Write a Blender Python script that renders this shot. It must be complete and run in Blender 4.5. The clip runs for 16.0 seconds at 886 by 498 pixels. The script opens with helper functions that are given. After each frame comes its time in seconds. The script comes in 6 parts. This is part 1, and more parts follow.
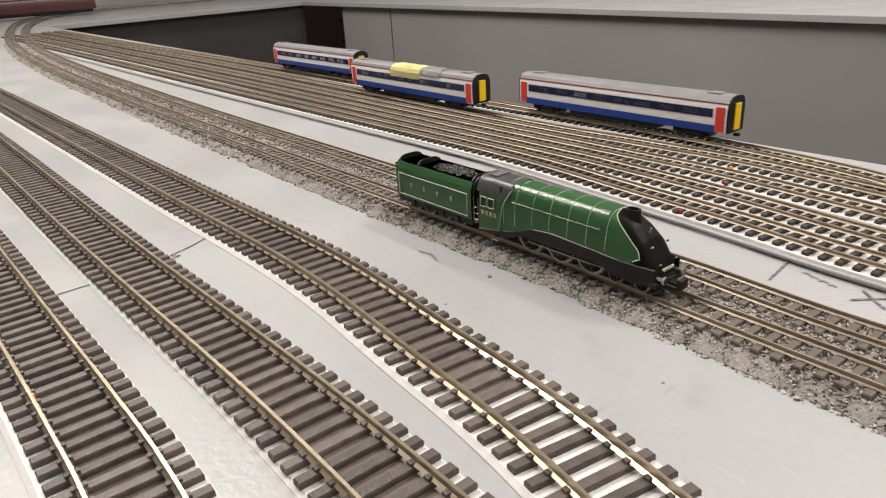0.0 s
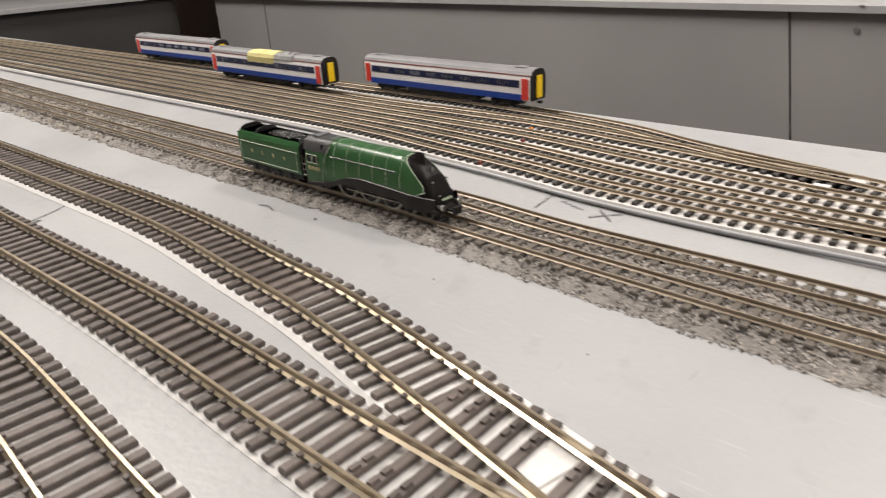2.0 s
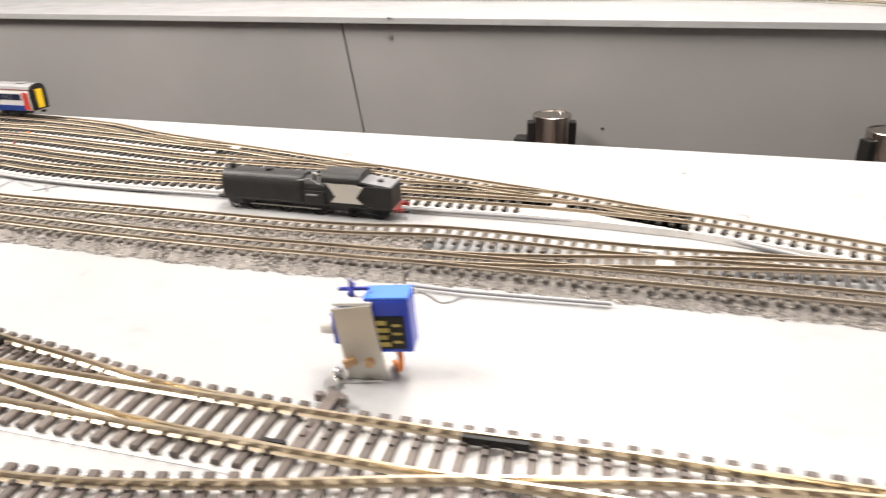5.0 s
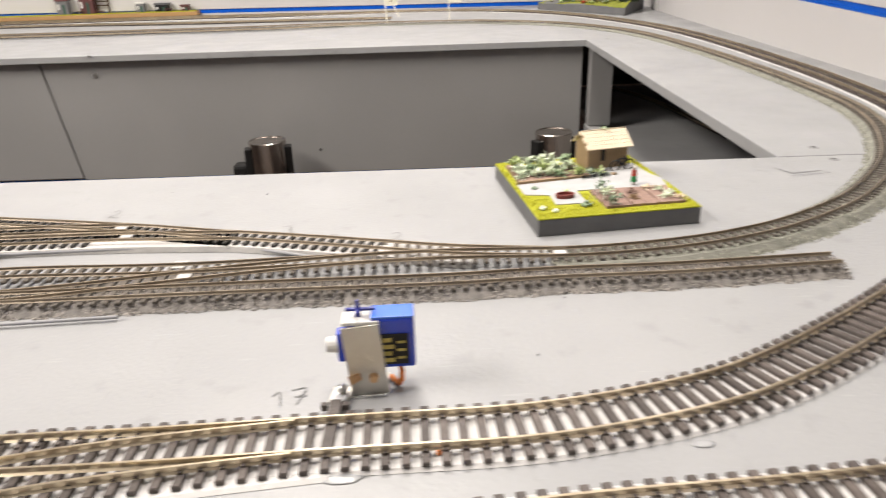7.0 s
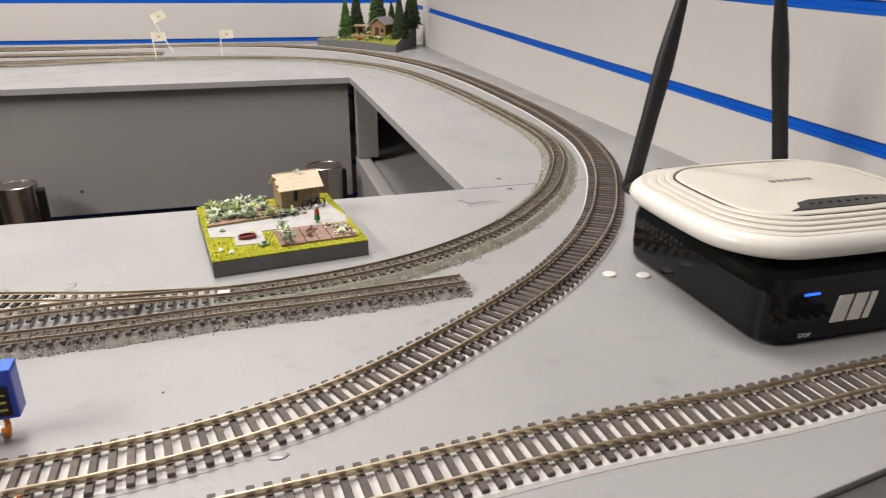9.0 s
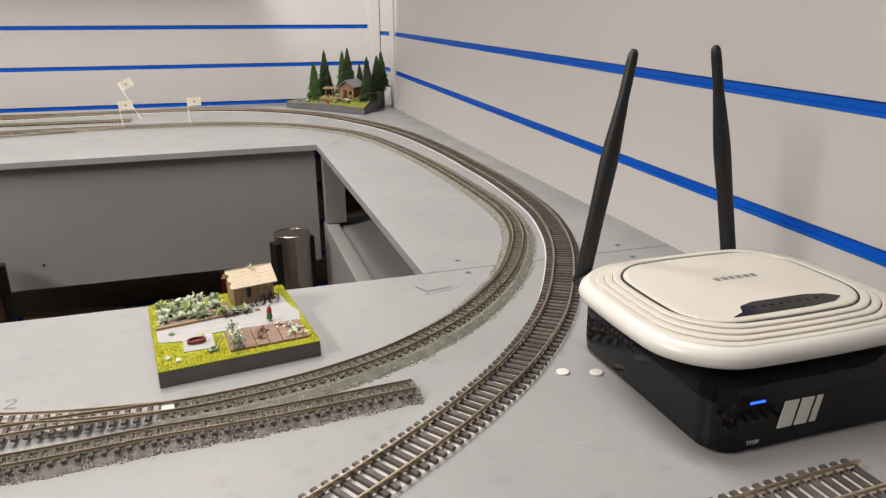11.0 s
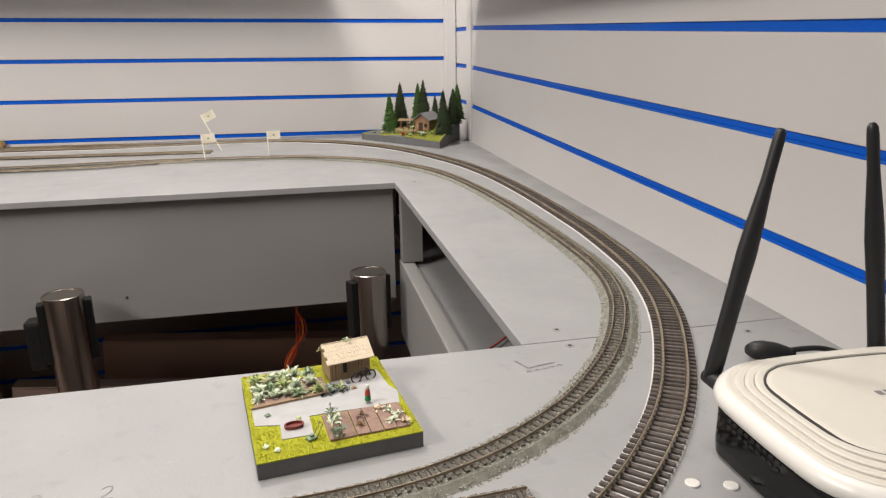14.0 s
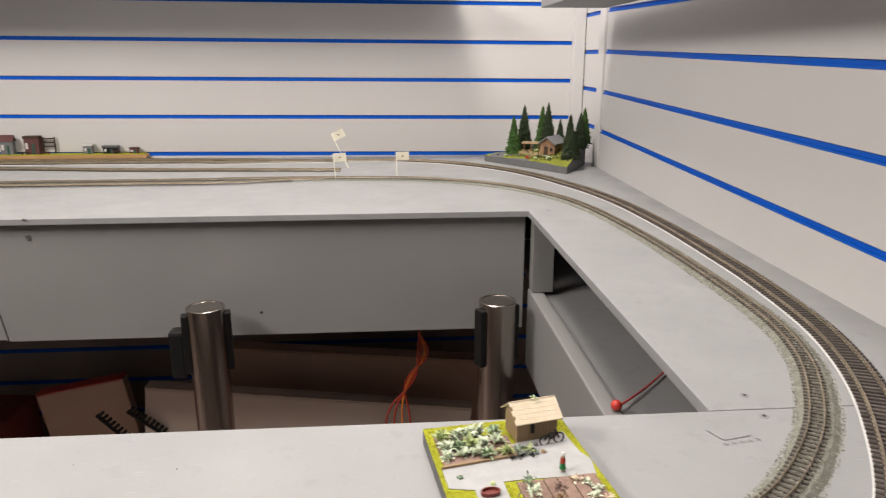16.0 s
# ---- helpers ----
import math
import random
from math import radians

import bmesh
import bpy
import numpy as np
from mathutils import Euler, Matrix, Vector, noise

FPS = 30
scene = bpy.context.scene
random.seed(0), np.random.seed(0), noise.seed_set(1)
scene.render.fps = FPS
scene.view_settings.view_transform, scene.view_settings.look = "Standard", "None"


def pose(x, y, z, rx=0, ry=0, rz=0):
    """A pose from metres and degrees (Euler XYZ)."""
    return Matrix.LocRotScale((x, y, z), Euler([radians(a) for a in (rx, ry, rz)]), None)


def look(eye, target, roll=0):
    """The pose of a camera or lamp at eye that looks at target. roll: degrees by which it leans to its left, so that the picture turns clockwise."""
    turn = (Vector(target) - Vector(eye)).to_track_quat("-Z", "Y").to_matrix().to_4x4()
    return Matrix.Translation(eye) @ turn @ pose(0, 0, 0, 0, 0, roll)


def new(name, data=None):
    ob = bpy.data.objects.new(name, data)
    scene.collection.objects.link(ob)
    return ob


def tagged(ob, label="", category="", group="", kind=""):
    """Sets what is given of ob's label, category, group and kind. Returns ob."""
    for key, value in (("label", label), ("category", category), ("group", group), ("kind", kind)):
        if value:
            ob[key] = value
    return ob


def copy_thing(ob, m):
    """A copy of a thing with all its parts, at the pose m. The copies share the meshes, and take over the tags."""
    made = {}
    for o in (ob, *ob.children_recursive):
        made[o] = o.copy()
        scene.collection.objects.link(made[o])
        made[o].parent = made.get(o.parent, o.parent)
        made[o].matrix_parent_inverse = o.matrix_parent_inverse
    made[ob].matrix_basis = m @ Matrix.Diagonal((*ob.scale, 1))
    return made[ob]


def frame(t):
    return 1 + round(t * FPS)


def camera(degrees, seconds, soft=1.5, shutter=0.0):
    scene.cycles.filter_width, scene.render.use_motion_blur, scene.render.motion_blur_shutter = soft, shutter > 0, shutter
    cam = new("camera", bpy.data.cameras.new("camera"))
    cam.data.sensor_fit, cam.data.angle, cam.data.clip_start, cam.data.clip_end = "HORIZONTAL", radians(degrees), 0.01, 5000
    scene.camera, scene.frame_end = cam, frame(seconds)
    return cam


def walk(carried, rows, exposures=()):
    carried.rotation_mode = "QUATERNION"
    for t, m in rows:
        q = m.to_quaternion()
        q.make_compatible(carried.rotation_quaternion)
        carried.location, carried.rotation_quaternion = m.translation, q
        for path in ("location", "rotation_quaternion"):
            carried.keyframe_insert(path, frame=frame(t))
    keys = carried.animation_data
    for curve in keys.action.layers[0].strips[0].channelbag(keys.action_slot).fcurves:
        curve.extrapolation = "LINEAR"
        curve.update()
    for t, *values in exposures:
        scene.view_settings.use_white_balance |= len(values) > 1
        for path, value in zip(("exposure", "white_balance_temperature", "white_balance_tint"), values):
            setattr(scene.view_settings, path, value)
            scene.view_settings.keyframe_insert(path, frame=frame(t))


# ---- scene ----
cam = camera(64.86, 16.0, soft=1.15, shutter=0.5)
PATH = [
    (0, (0.42056, 0.24217, 0.11350), (-0.29923, 0.81642, -0.27656), -3.35),
    (0.5, (0.42697, 0.24219, 0.11363), (-0.27950, 0.83038, -0.27998), -3.17),
    (1, (0.44279, 0.23744, 0.11381), (-0.24072, 0.85062, -0.28222), -3.32),
    (1.5, (0.46595, 0.23041, 0.11869), (-0.18449, 0.87533, -0.28256), -3.07),
    (2, (0.48759, 0.22427, 0.11427), (-0.12977, 0.89692, -0.29366), -3.15),
    (2.5, (0.51225, 0.21951, 0.11023), (-0.06165, 0.93552, -0.28721), -2.26),
    (3, (0.54558, 0.20395, 0.11578), (0.02204, 0.95683, -0.28307), -2.86),
    (3.2, (0.55841, 0.20256, 0.11961), (0.05234, 0.96492, -0.28375), -3.54),
    (5.3, (0.71758, 0.15834, 0.13876), (0.49485, 1.04161, -0.27384), -1.31),
    (5.5, (0.73407, 0.15657, 0.13974), (0.53183, 1.04608, -0.26996), -1.51),
    (6, (0.77301, 0.14841, 0.14556), (0.63999, 1.05060, -0.26475), -1.17),
    (6.5, (0.80748, 0.13492, 0.15029), (0.73743, 1.04468, -0.25891), -1.75),
    (7, (0.84080, 0.12154, 0.15840), (0.84472, 1.03765, -0.24251), -1.83),
    (7.5, (0.87560, 0.10639, 0.16321), (0.95820, 1.02276, -0.22849), -2.04),
    (8, (0.90693, 0.09283, 0.16921), (1.06686, 1.00313, -0.21259), -1.12),
    (8.5, (0.92233, 0.08534, 0.17374), (1.13704, 0.98856, -0.19785), -0.18),
    (9, (0.93175, 0.07776, 0.17675), (1.17456, 0.97470, -0.19279), 0.08),
    (9.5, (0.94123, 0.07258, 0.18314), (1.20175, 0.96559, -0.18383), -0.26),
    (10, (0.95082, 0.07470, 0.19610), (1.22888, 0.96899, -0.15449), -0.00),
    (10.2, (0.95263, 0.07749, 0.19958), (1.23762, 0.97375, -0.14025), 0.02),
    (12.3, (0.95303, 0.10966, 0.22423), (1.20214, 1.03140, -0.07297), -1.75),
    (12.5, (0.94908, 0.11630, 0.22698), (1.19421, 1.03912, -0.07022), -1.74),
    (13, (0.94325, 0.12643, 0.23141), (1.17224, 1.05456, -0.06209), -1.55),
    (13.5, (0.93661, 0.13080, 0.23571), (1.15087, 1.06394, -0.05297), -1.10),
    (14, (0.93173, 0.13518, 0.23987), (1.13028, 1.07328, -0.04395), -0.73),
    (14.5, (0.92354, 0.14184, 0.24817), (1.10495, 1.08600, -0.02688), -0.65),
    (15, (0.90719, 0.15069, 0.25239), (1.05995, 1.10090, -0.01924), -0.38),
    (15.5, (0.88425, 0.16523, 0.25782), (0.99495, 1.12223, -0.01030), 0.07),
    (16, (0.86454, 0.17443, 0.26151), (0.93649, 1.13574, -0.00440), -0.02),
]
walk(cam, [(t, look(eye, target, roll)) for t, eye, target, roll in PATH], [(0, -0.1), (3.2, -0.05), (5.4, 0.8), (6.2, 0.66), (7.0, 0.24), (8.0, 0.02), (10.0, -0.16), (12.5, -0.22), (16.0, -0.12)])

# ---- light ----
world = bpy.data.worlds.new("room_light")
scene.world = world
world.use_nodes = True
world.node_tree.nodes["Background"].inputs[0].default_value = (1.0, 0.96, 0.92, 1)
world.node_tree.nodes["Background"].inputs[1].default_value = 0.12


def lamp(name, at, target, sx, sy, watts, colour=(1.0, 0.93, 0.86)):
    data = bpy.data.lights.new(name, "AREA")
    data.shape, data.size, data.size_y, data.energy, data.color = "RECTANGLE", sx, sy, watts, colour
    ob = new(name, data)
    ob.matrix_world = look(at, target)
    return ob


# Unseen area lamps, added and aimed until the brightness fitted.
lamp("ceiling_lamp", (0.88, 0.75, 1.60), (0.84, 0.80, 0), 0.35, 0.8, 20)
lamp("ceiling_lamp", (-0.95, 0.15, 1.50), (0.05, 0.50, 0), 1.0, 0.40, 62)
lamp("ceiling_lamp", (0.62, 1.50, 1.60), (0.66, 1.60, 0), 0.5, 0.22, 27)

# ---- materials ----


def node_mat(name, colour, rough=0.6, metal=0.0, colour2=None, scale=40.0, bump=0.0, bump_scale=300.0, spots=0.0, coat=0.0, mix=0.5, stretch=None, shine=0.5):
    """Paint, plastic or metal with broad blotches, fine grain and relief."""
    m = bpy.data.materials.new(name)
    m.use_nodes = True
    nt = m.node_tree
    b = nt.nodes["Principled BSDF"]
    b.inputs["Roughness"].default_value, b.inputs["Metallic"].default_value = rough, metal
    b.inputs["Coat Weight"].default_value, b.inputs["Specular IOR Level"].default_value = coat, shine
    c2 = colour2 or tuple(v * 0.8 for v in colour)
    tc = nt.nodes.new("ShaderNodeTexCoord")
    vec = tc.outputs["Object"]
    if stretch:
        mp = nt.nodes.new("ShaderNodeMapping")
        mp.inputs["Scale"].default_value = stretch
        nt.links.new(vec, mp.inputs[0])
        vec = mp.outputs[0]
    n1, n2 = nt.nodes.new("ShaderNodeTexNoise"), nt.nodes.new("ShaderNodeTexNoise")
    n1.inputs["Scale"].default_value, n1.inputs["Detail"].default_value = scale, 5
    n2.inputs["Scale"].default_value, n2.inputs["Detail"].default_value = bump_scale, 3
    nt.links.new(vec, n1.inputs["Vector"])
    nt.links.new(vec, n2.inputs["Vector"])
    ramp = nt.nodes.new("ShaderNodeMapRange")
    ramp.inputs[1].default_value, ramp.inputs[2].default_value = 0.5 - mix / 2, 0.5 + mix / 2
    nt.links.new(n1.outputs["Fac"], ramp.inputs[0])
    mx = nt.nodes.new("ShaderNodeMix")
    mx.data_type = "RGBA"
    mx.inputs[6].default_value, mx.inputs[7].default_value = (*c2, 1), (*colour, 1)
    nt.links.new(ramp.outputs[0], mx.inputs[0])
    out = mx.outputs[2]
    if spots:
        m2 = nt.nodes.new("ShaderNodeMix")
        m2.data_type, m2.blend_type = "RGBA", "MULTIPLY"
        m2.inputs[0].default_value = spots
        g = nt.nodes.new("ShaderNodeMapRange")
        g.inputs[1].default_value, g.inputs[2].default_value, g.inputs[3].default_value = 0.3, 0.6, 0.5
        nt.links.new(n2.outputs["Fac"], g.inputs[0])
        nt.links.new(out, m2.inputs[6])
        nt.links.new(g.outputs[0], m2.inputs[7])
        out = m2.outputs[2]
    nt.links.new(out, b.inputs["Base Color"])
    if bump:
        bp = nt.nodes.new("ShaderNodeBump")
        bp.inputs["Strength"].default_value, bp.inputs["Distance"].default_value = bump, 0.0006
        nt.links.new(n2.outputs["Fac"], bp.inputs["Height"])
        nt.links.new(bp.outputs[0], b.inputs["Normal"])
    return m


def vary(m, amount=0.3):
    """Each piece a little lighter or darker than the next."""
    nt = m.node_tree
    b = nt.nodes["Principled BSDF"]
    src = b.inputs["Base Color"].links[0].from_socket
    info = nt.nodes.new("ShaderNodeObjectInfo")
    mr = nt.nodes.new("ShaderNodeMapRange")
    mr.inputs[3].default_value, mr.inputs[4].default_value = 1 - amount, 1 + amount
    nt.links.new(info.outputs["Random"], mr.inputs[0])
    mx = nt.nodes.new("ShaderNodeMix")
    mx.data_type, mx.blend_type = "RGBA", "MULTIPLY"
    mx.inputs[0].default_value = 1
    nt.links.new(src, mx.inputs[6])
    nt.links.new(mr.outputs[0], mx.inputs[7])
    nt.links.new(mx.outputs[2], b.inputs["Base Color"])
    return m


BOARD = node_mat("grey_board_paint", (0.305, 0.306, 0.308), 0.38, 0, (0.262, 0.264, 0.267), 9, 0.25, 420, 0.05)


def scuffed(m, amount=0.14):
    """Fine pale scuffs and dull dirty patches in a gloss paint."""
    nt = m.node_tree
    b = nt.nodes["Principled BSDF"]
    src = b.inputs["Base Color"].links[0].from_socket
    tc = nt.nodes.new("ShaderNodeTexCoord")
    for stretch, scale, lo, hi, tint in (((3, 30, 1), 16, 0.64, 0.74, 1 + amount), ((40, 5, 1), 11, 0.66, 0.76, 1 - amount), ((1, 1, 1), 55, 0.60, 0.75, 1 - amount)):
        mp, n, r, mx = (nt.nodes.new(k) for k in ("ShaderNodeMapping", "ShaderNodeTexNoise", "ShaderNodeMapRange", "ShaderNodeMix"))
        mp.inputs["Scale"].default_value = stretch
        n.inputs["Scale"].default_value, n.inputs["Detail"].default_value = scale, 6
        r.inputs[1].default_value, r.inputs[2].default_value = lo, hi
        mx.data_type, mx.blend_type = "RGBA", "MULTIPLY"
        mx.inputs[7].default_value = (tint, tint, tint, 1)
        nt.links.new(tc.outputs["Object"], mp.inputs[0])
        nt.links.new(mp.outputs[0], n.inputs["Vector"])
        nt.links.new(n.outputs["Fac"], r.inputs[0])
        nt.links.new(r.outputs[0], mx.inputs[0])
        nt.links.new(src, mx.inputs[6])
        src = mx.outputs[2]
    nt.links.new(src, b.inputs["Base Color"])
    n = nt.nodes.new("ShaderNodeTexNoise")
    n.inputs["Scale"].default_value, n.inputs["Detail"].default_value = 14, 6
    r = nt.nodes.new("ShaderNodeMapRange")
    r.inputs[1].default_value, r.inputs[2].default_value, r.inputs[3].default_value, r.inputs[4].default_value = 0.35, 0.65, 0.30, 0.46
    nt.links.new(tc.outputs["Object"], n.inputs["Vector"])
    nt.links.new(n.outputs["Fac"], r.inputs[0])
    nt.links.new(r.outputs[0], b.inputs["Roughness"])
    return m


scuffed(BOARD)
BOARD_SIDE = node_mat("grey_board_edge", (0.30, 0.30, 0.295), 0.6, 0, (0.22, 0.22, 0.22), 14, 0.4, 200, 0.15)
PANEL = node_mat("grey_panel_paint", (0.238, 0.234, 0.230), 0.5, 0, (0.208, 0.205, 0.202), 4, 0.2, 260, 0.04)
# Black for sheets that stand for shade, and for real joints and slots.
DARK = node_mat("black_shade_and_gaps", (0.035, 0.033, 0.032), 0.8, 0, (0.02, 0.02, 0.02), 5)
WALL = node_mat("off_white_slat_board", (0.585, 0.568, 0.560), 0.55, 0, (0.55, 0.533, 0.525), 3, 0.1, 180, 0.02)
BLUE = node_mat("blue_slat_insert", (0.001, 0.105, 0.56), 0.5, 0, (0.001, 0.09, 0.50), 8, shine=0.2)
CEIL = node_mat("ceiling_paint", (0.42, 0.41, 0.40), 0.8, 0, None, 3)
# This brown has the shade under the boards put into the wall colour.
SHADEWALL = node_mat("shaded_lower_wall", (0.30, 0.25, 0.23), 0.7, 0, (0.24, 0.20, 0.19), 4)
FLOOR = node_mat("brown_floor", (0.26, 0.20, 0.17), 0.6, 0, (0.20, 0.15, 0.13), 6)
RAIL = node_mat("nickel_silver_rail", (0.72, 0.62, 0.46), 0.28, 0.9, (0.46, 0.38, 0.27), 60)
RAIL_N = node_mat("dull_nickel_rail", (0.40, 0.33, 0.245), 0.55, 0.35, (0.25, 0.20, 0.14), 50)
RAIL_W = node_mat("weathered_rail", (0.33, 0.275, 0.205), 0.5, 0.45, (0.20, 0.16, 0.115), 45)
SLEEPER = vary(node_mat("brown_plastic_sleeper", (0.108, 0.090, 0.081), 0.5, 0, (0.058, 0.047, 0.042), 200, 0.5, 900, 0.1, shine=0.35), 0.3)
SLEEPER_N = node_mat("black_plastic_sleeper", (0.030, 0.025, 0.021), 0.6, 0, (0.012, 0.011, 0.010), 200)
SLEEPER_W = node_mat("weathered_sleeper", (0.125, 0.107, 0.088), 0.8, 0, (0.058, 0.049, 0.041), 150)
BED = node_mat("white_track_bed", (0.60, 0.585, 0.57), 0.5, 0, (0.46, 0.45, 0.44), 30, 0.3, 400, 0.1)
BED_G = node_mat("grey_white_underlay", (0.56, 0.54, 0.52), 0.7, 0, (0.40, 0.385, 0.37), 45, 0.3, 500, 0.2)

# ---- mesh helpers ----


def part(name, bm, material, parent=None, label="", smooth=False):
    me = bpy.data.meshes.new(name)
    bm.normal_update()
    bm.to_mesh(me)
    bm.free()
    me.materials.append(material)
    if smooth:
        me.shade_smooth()
    ob = new(name, me)
    if parent is not None:
        ob.parent = parent
    if label:
        ob["label"] = label
    return ob


def piece(name, me, m, parent):
    ob = new(name, me)
    ob.parent = parent
    ob.matrix_basis = m
    return ob


def empty(name, m, label, category, group="", kind=""):
    ob = new(name)
    ob.empty_display_size = 0.02
    ob.matrix_basis = m
    return tagged(ob, label, category, group, kind)


def box(bm, x0, x1, y0, y1, z0, z1, bevel=0.0, m=None):
    vs = [bm.verts.new(((m @ Vector((x, y, z))) if m else (x, y, z))) for x in (x0, x1) for y in (y0, y1) for z in (z0, z1)]
    fs = [bm.faces.new([vs[i] for i in q]) for q in ((0, 1, 3, 2), (4, 6, 7, 5), (0, 4, 5, 1), (2, 3, 7, 6), (0, 2, 6, 4), (1, 5, 7, 3))]
    if bevel:
        es = list({e for f in fs for e in f.edges})
        bmesh.ops.bevel(bm, geom=es, offset=bevel, segments=2, affect="EDGES", profile=0.6)
    return vs


def cyl(bm, p, q, r0, r1=None, seg=16):
    """A rod or cone from p to q."""
    p, q = Vector(p), Vector(q)
    r1 = r0 if r1 is None else r1
    m = Matrix.Translation((p + q) / 2) @ (q - p).to_track_quat("Z", "Y").to_matrix().to_4x4()
    bmesh.ops.create_cone(bm, cap_ends=True, segments=seg, radius1=r0, radius2=r1, depth=(q - p).length, matrix=m)


def loft(bm, rings, cap=True, closed=True):
    vs = [[bm.verts.new(p) for p in r] for r in rings]
    n = len(rings[0])
    for a, b in zip(vs, vs[1:]):
        for i in range(n if closed else n - 1):
            j = (i + 1) % n
            bm.faces.new((a[i], a[j], b[j], b[i]))
    if cap and closed:
        bm.faces.new(vs[0][::-1])
        bm.faces.new(vs[-1])
    return vs


def fresh():
    return bmesh.new()


def setting(name, bm, material, label, category="structure"):
    return tagged(part(name, bm, material), label, category, kind="structure")


def slab(name, x0, x1, y0, y1, z0, z1, material, label, category, bevel=0.0008):
    bm = fresh()
    box(bm, x0, x1, y0, y1, z0, z1, bevel)
    return setting(name, bm, material, label, category)


# ---- baseboards and room ----
TH = 0.011
EDGE = ((-2.5, -0.3775), (1.395, 0.2847))


def strip(name, off0, off1, z0, z1, material, label, category):
    """A board along the slanting front edge, from one distance before it to another."""
    (xa, ya), (xb, yb) = EDGE
    bm = fresh()
    ring = [(xa, ya - off1), (xb, yb - off1), (xb, yb - off0 if off0 > -0.5 else 0.6390), (xa, ya - off0 if off0 > -0.5 else 0.6390)]
    loft(bm, [[(x, y, z) for x, y in ring] for z in (z0, z1)])
    bmesh.ops.bevel(bm, geom=list(bm.edges), offset=0.0008, segments=2, affect="EDGES", profile=0.6)
    return setting(name, bm, material, label, category)


strip("board_near", -1.0, 0.0, -TH, 0, BOARD, "light grey painted baseboard carrying the near tracks", "baseboard")
# Darker grey than the board, for the ledge and the shelf before it.
LEDGE = node_mat("dark_grey_ledge", (0.075, 0.076, 0.070), 0.55, 0, (0.05, 0.051, 0.047), 30, 0.4, 300, 0.2)
strip("front_ledge", 0.0005, 0.0125, -0.030, -0.003, LEDGE, "dark grey ledge along the front edge", "ledge")
strip("front_shelf", 0.0130, 0.40, -0.034, -0.008, LEDGE, "dark grey shelf before the baseboard", "shelf")
slab("board_right", 1.104, 1.415, 0.6400, 1.3595, -TH, 0.0, BOARD, "light grey painted baseboard joining two sides", "baseboard")
slab("board_far", -2.5, 1.425, 1.3605, 2.08, -TH, -0.0003, BOARD, "light grey painted baseboard along the slatted wall", "baseboard")
slab("board_left", -2.5, -1.60, 0.6400, 1.3595, -TH, 0.0, BOARD, "light grey painted baseboard at the far end", "baseboard")
# two panels that meet in a leaning joint
for (xa, xb), (xc, xd), front, low in (((-1.16, -1.16), (0.152, 0.183), 1.3735, -0.222), ((0.155, 0.186), (1.102, 1.102), 1.374, -0.225)):
    bm = fresh()
    loft(bm, [[(xa, y, -TH - 0.001), (xc, y, -TH - 0.001), (xd, y, low), (xb, y, low)] for y in (front, 1.384)])
    bmesh.ops.bevel(bm, geom=list(bm.edges), offset=0.0012, segments=2, affect="EDGES", profile=0.6)
    setting("panel_far", bm, PANEL, "grey painted board hung under the far baseboard", "panel")
bm = fresh()
box(bm, -1.4, -1.165, 1.374, 1.384, -0.24, -TH - 0.001, 0.001, Matrix.Translation((0, 0, 0)))
setting("panel_end", bm, PANEL, "grey painted end panel under the far baseboard", "panel")
# Black sheet added in place of the shade under the near board.
slab("fascia_near", -1.60, 1.103, 0.628, 0.637, -0.09, -TH - 0.001, DARK, "black sheet standing for the shade under the near baseboard", "panel", 0)
slab("shelf_low", 1.135, 1.41, 0.655, 1.75, -0.17, -0.155, BOARD, "grey lower shelf under the baseboard", "shelf", 0.002)
slab("shelf_front", 1.110, 1.135, 0.655, 1.374, -0.30, -0.148, PANEL, "grey front of the lower shelf", "panel", 0.003)
slab("leg_block", 1.112, 1.15, 1.345, 1.372, -0.147, -TH - 0.001, PANEL, "grey painted wooden block under the baseboard", "support", 0.001)
# Black sheet added in place of the shade at the shelf's back.
slab("back_block", 1.160, 1.41, 1.74, 1.75, -0.15, -TH - 0.001, DARK, "black sheet standing for the shade behind the lower shelf", "panel", 0)
# Overhead shelves added and sized so that their shade falls on the walls.
slab("wall_shelf", -2.57, 1.035, 1.88, 2.080, 0.425, 0.445, BOARD_SIDE, "grey overhead shelf placed to shade the slatted wall", "shelf", 0.001)
slab("side_shelf", 1.20, 1.345, -0.6, 1.77, 0.365, 0.385, BOARD_SIDE, "grey overhead shelf placed to shade the slatted side wall", "shelf", 0.001)
slab("floor", -2.6, 1.6, -1.6, 2.3, -0.93, -0.9, FLOOR, "dark brown floor under the baseboards", "floor", 0)
# Ceiling and plain walls are added to keep the world light out.
slab("ceiling", -2.6, 1.6, -1.6, 2.3, 1.7, 1.73, CEIL, "unseen pale ceiling closing the room", "ceiling", 0)
slab("wall_south", -2.6, 1.6, -1.6, -1.57, -0.9, 1.7, CEIL, "plain pale wall added to close the room", "wall", 0)
slab("wall_west_low", -2.6, -2.57, -1.57, 2.3, -0.9, -0.021, SHADEWALL, "lower wall coloured as in shade under the end board", "wall", 0)
# Black sheet added in place of the dark void under the end board.
slab("fascia_left", -1.63, -1.618, 0.66, 1.37, -0.30, -TH - 0.002, DARK, "black sheet standing for the shade under the end board", "panel", 0)
slab("wall_west", -2.6, -2.57, -1.57, 2.3, -0.02, 1.7, CEIL, "plain pale wall added to close the room", "wall", 0)

PITCH = 0.0975


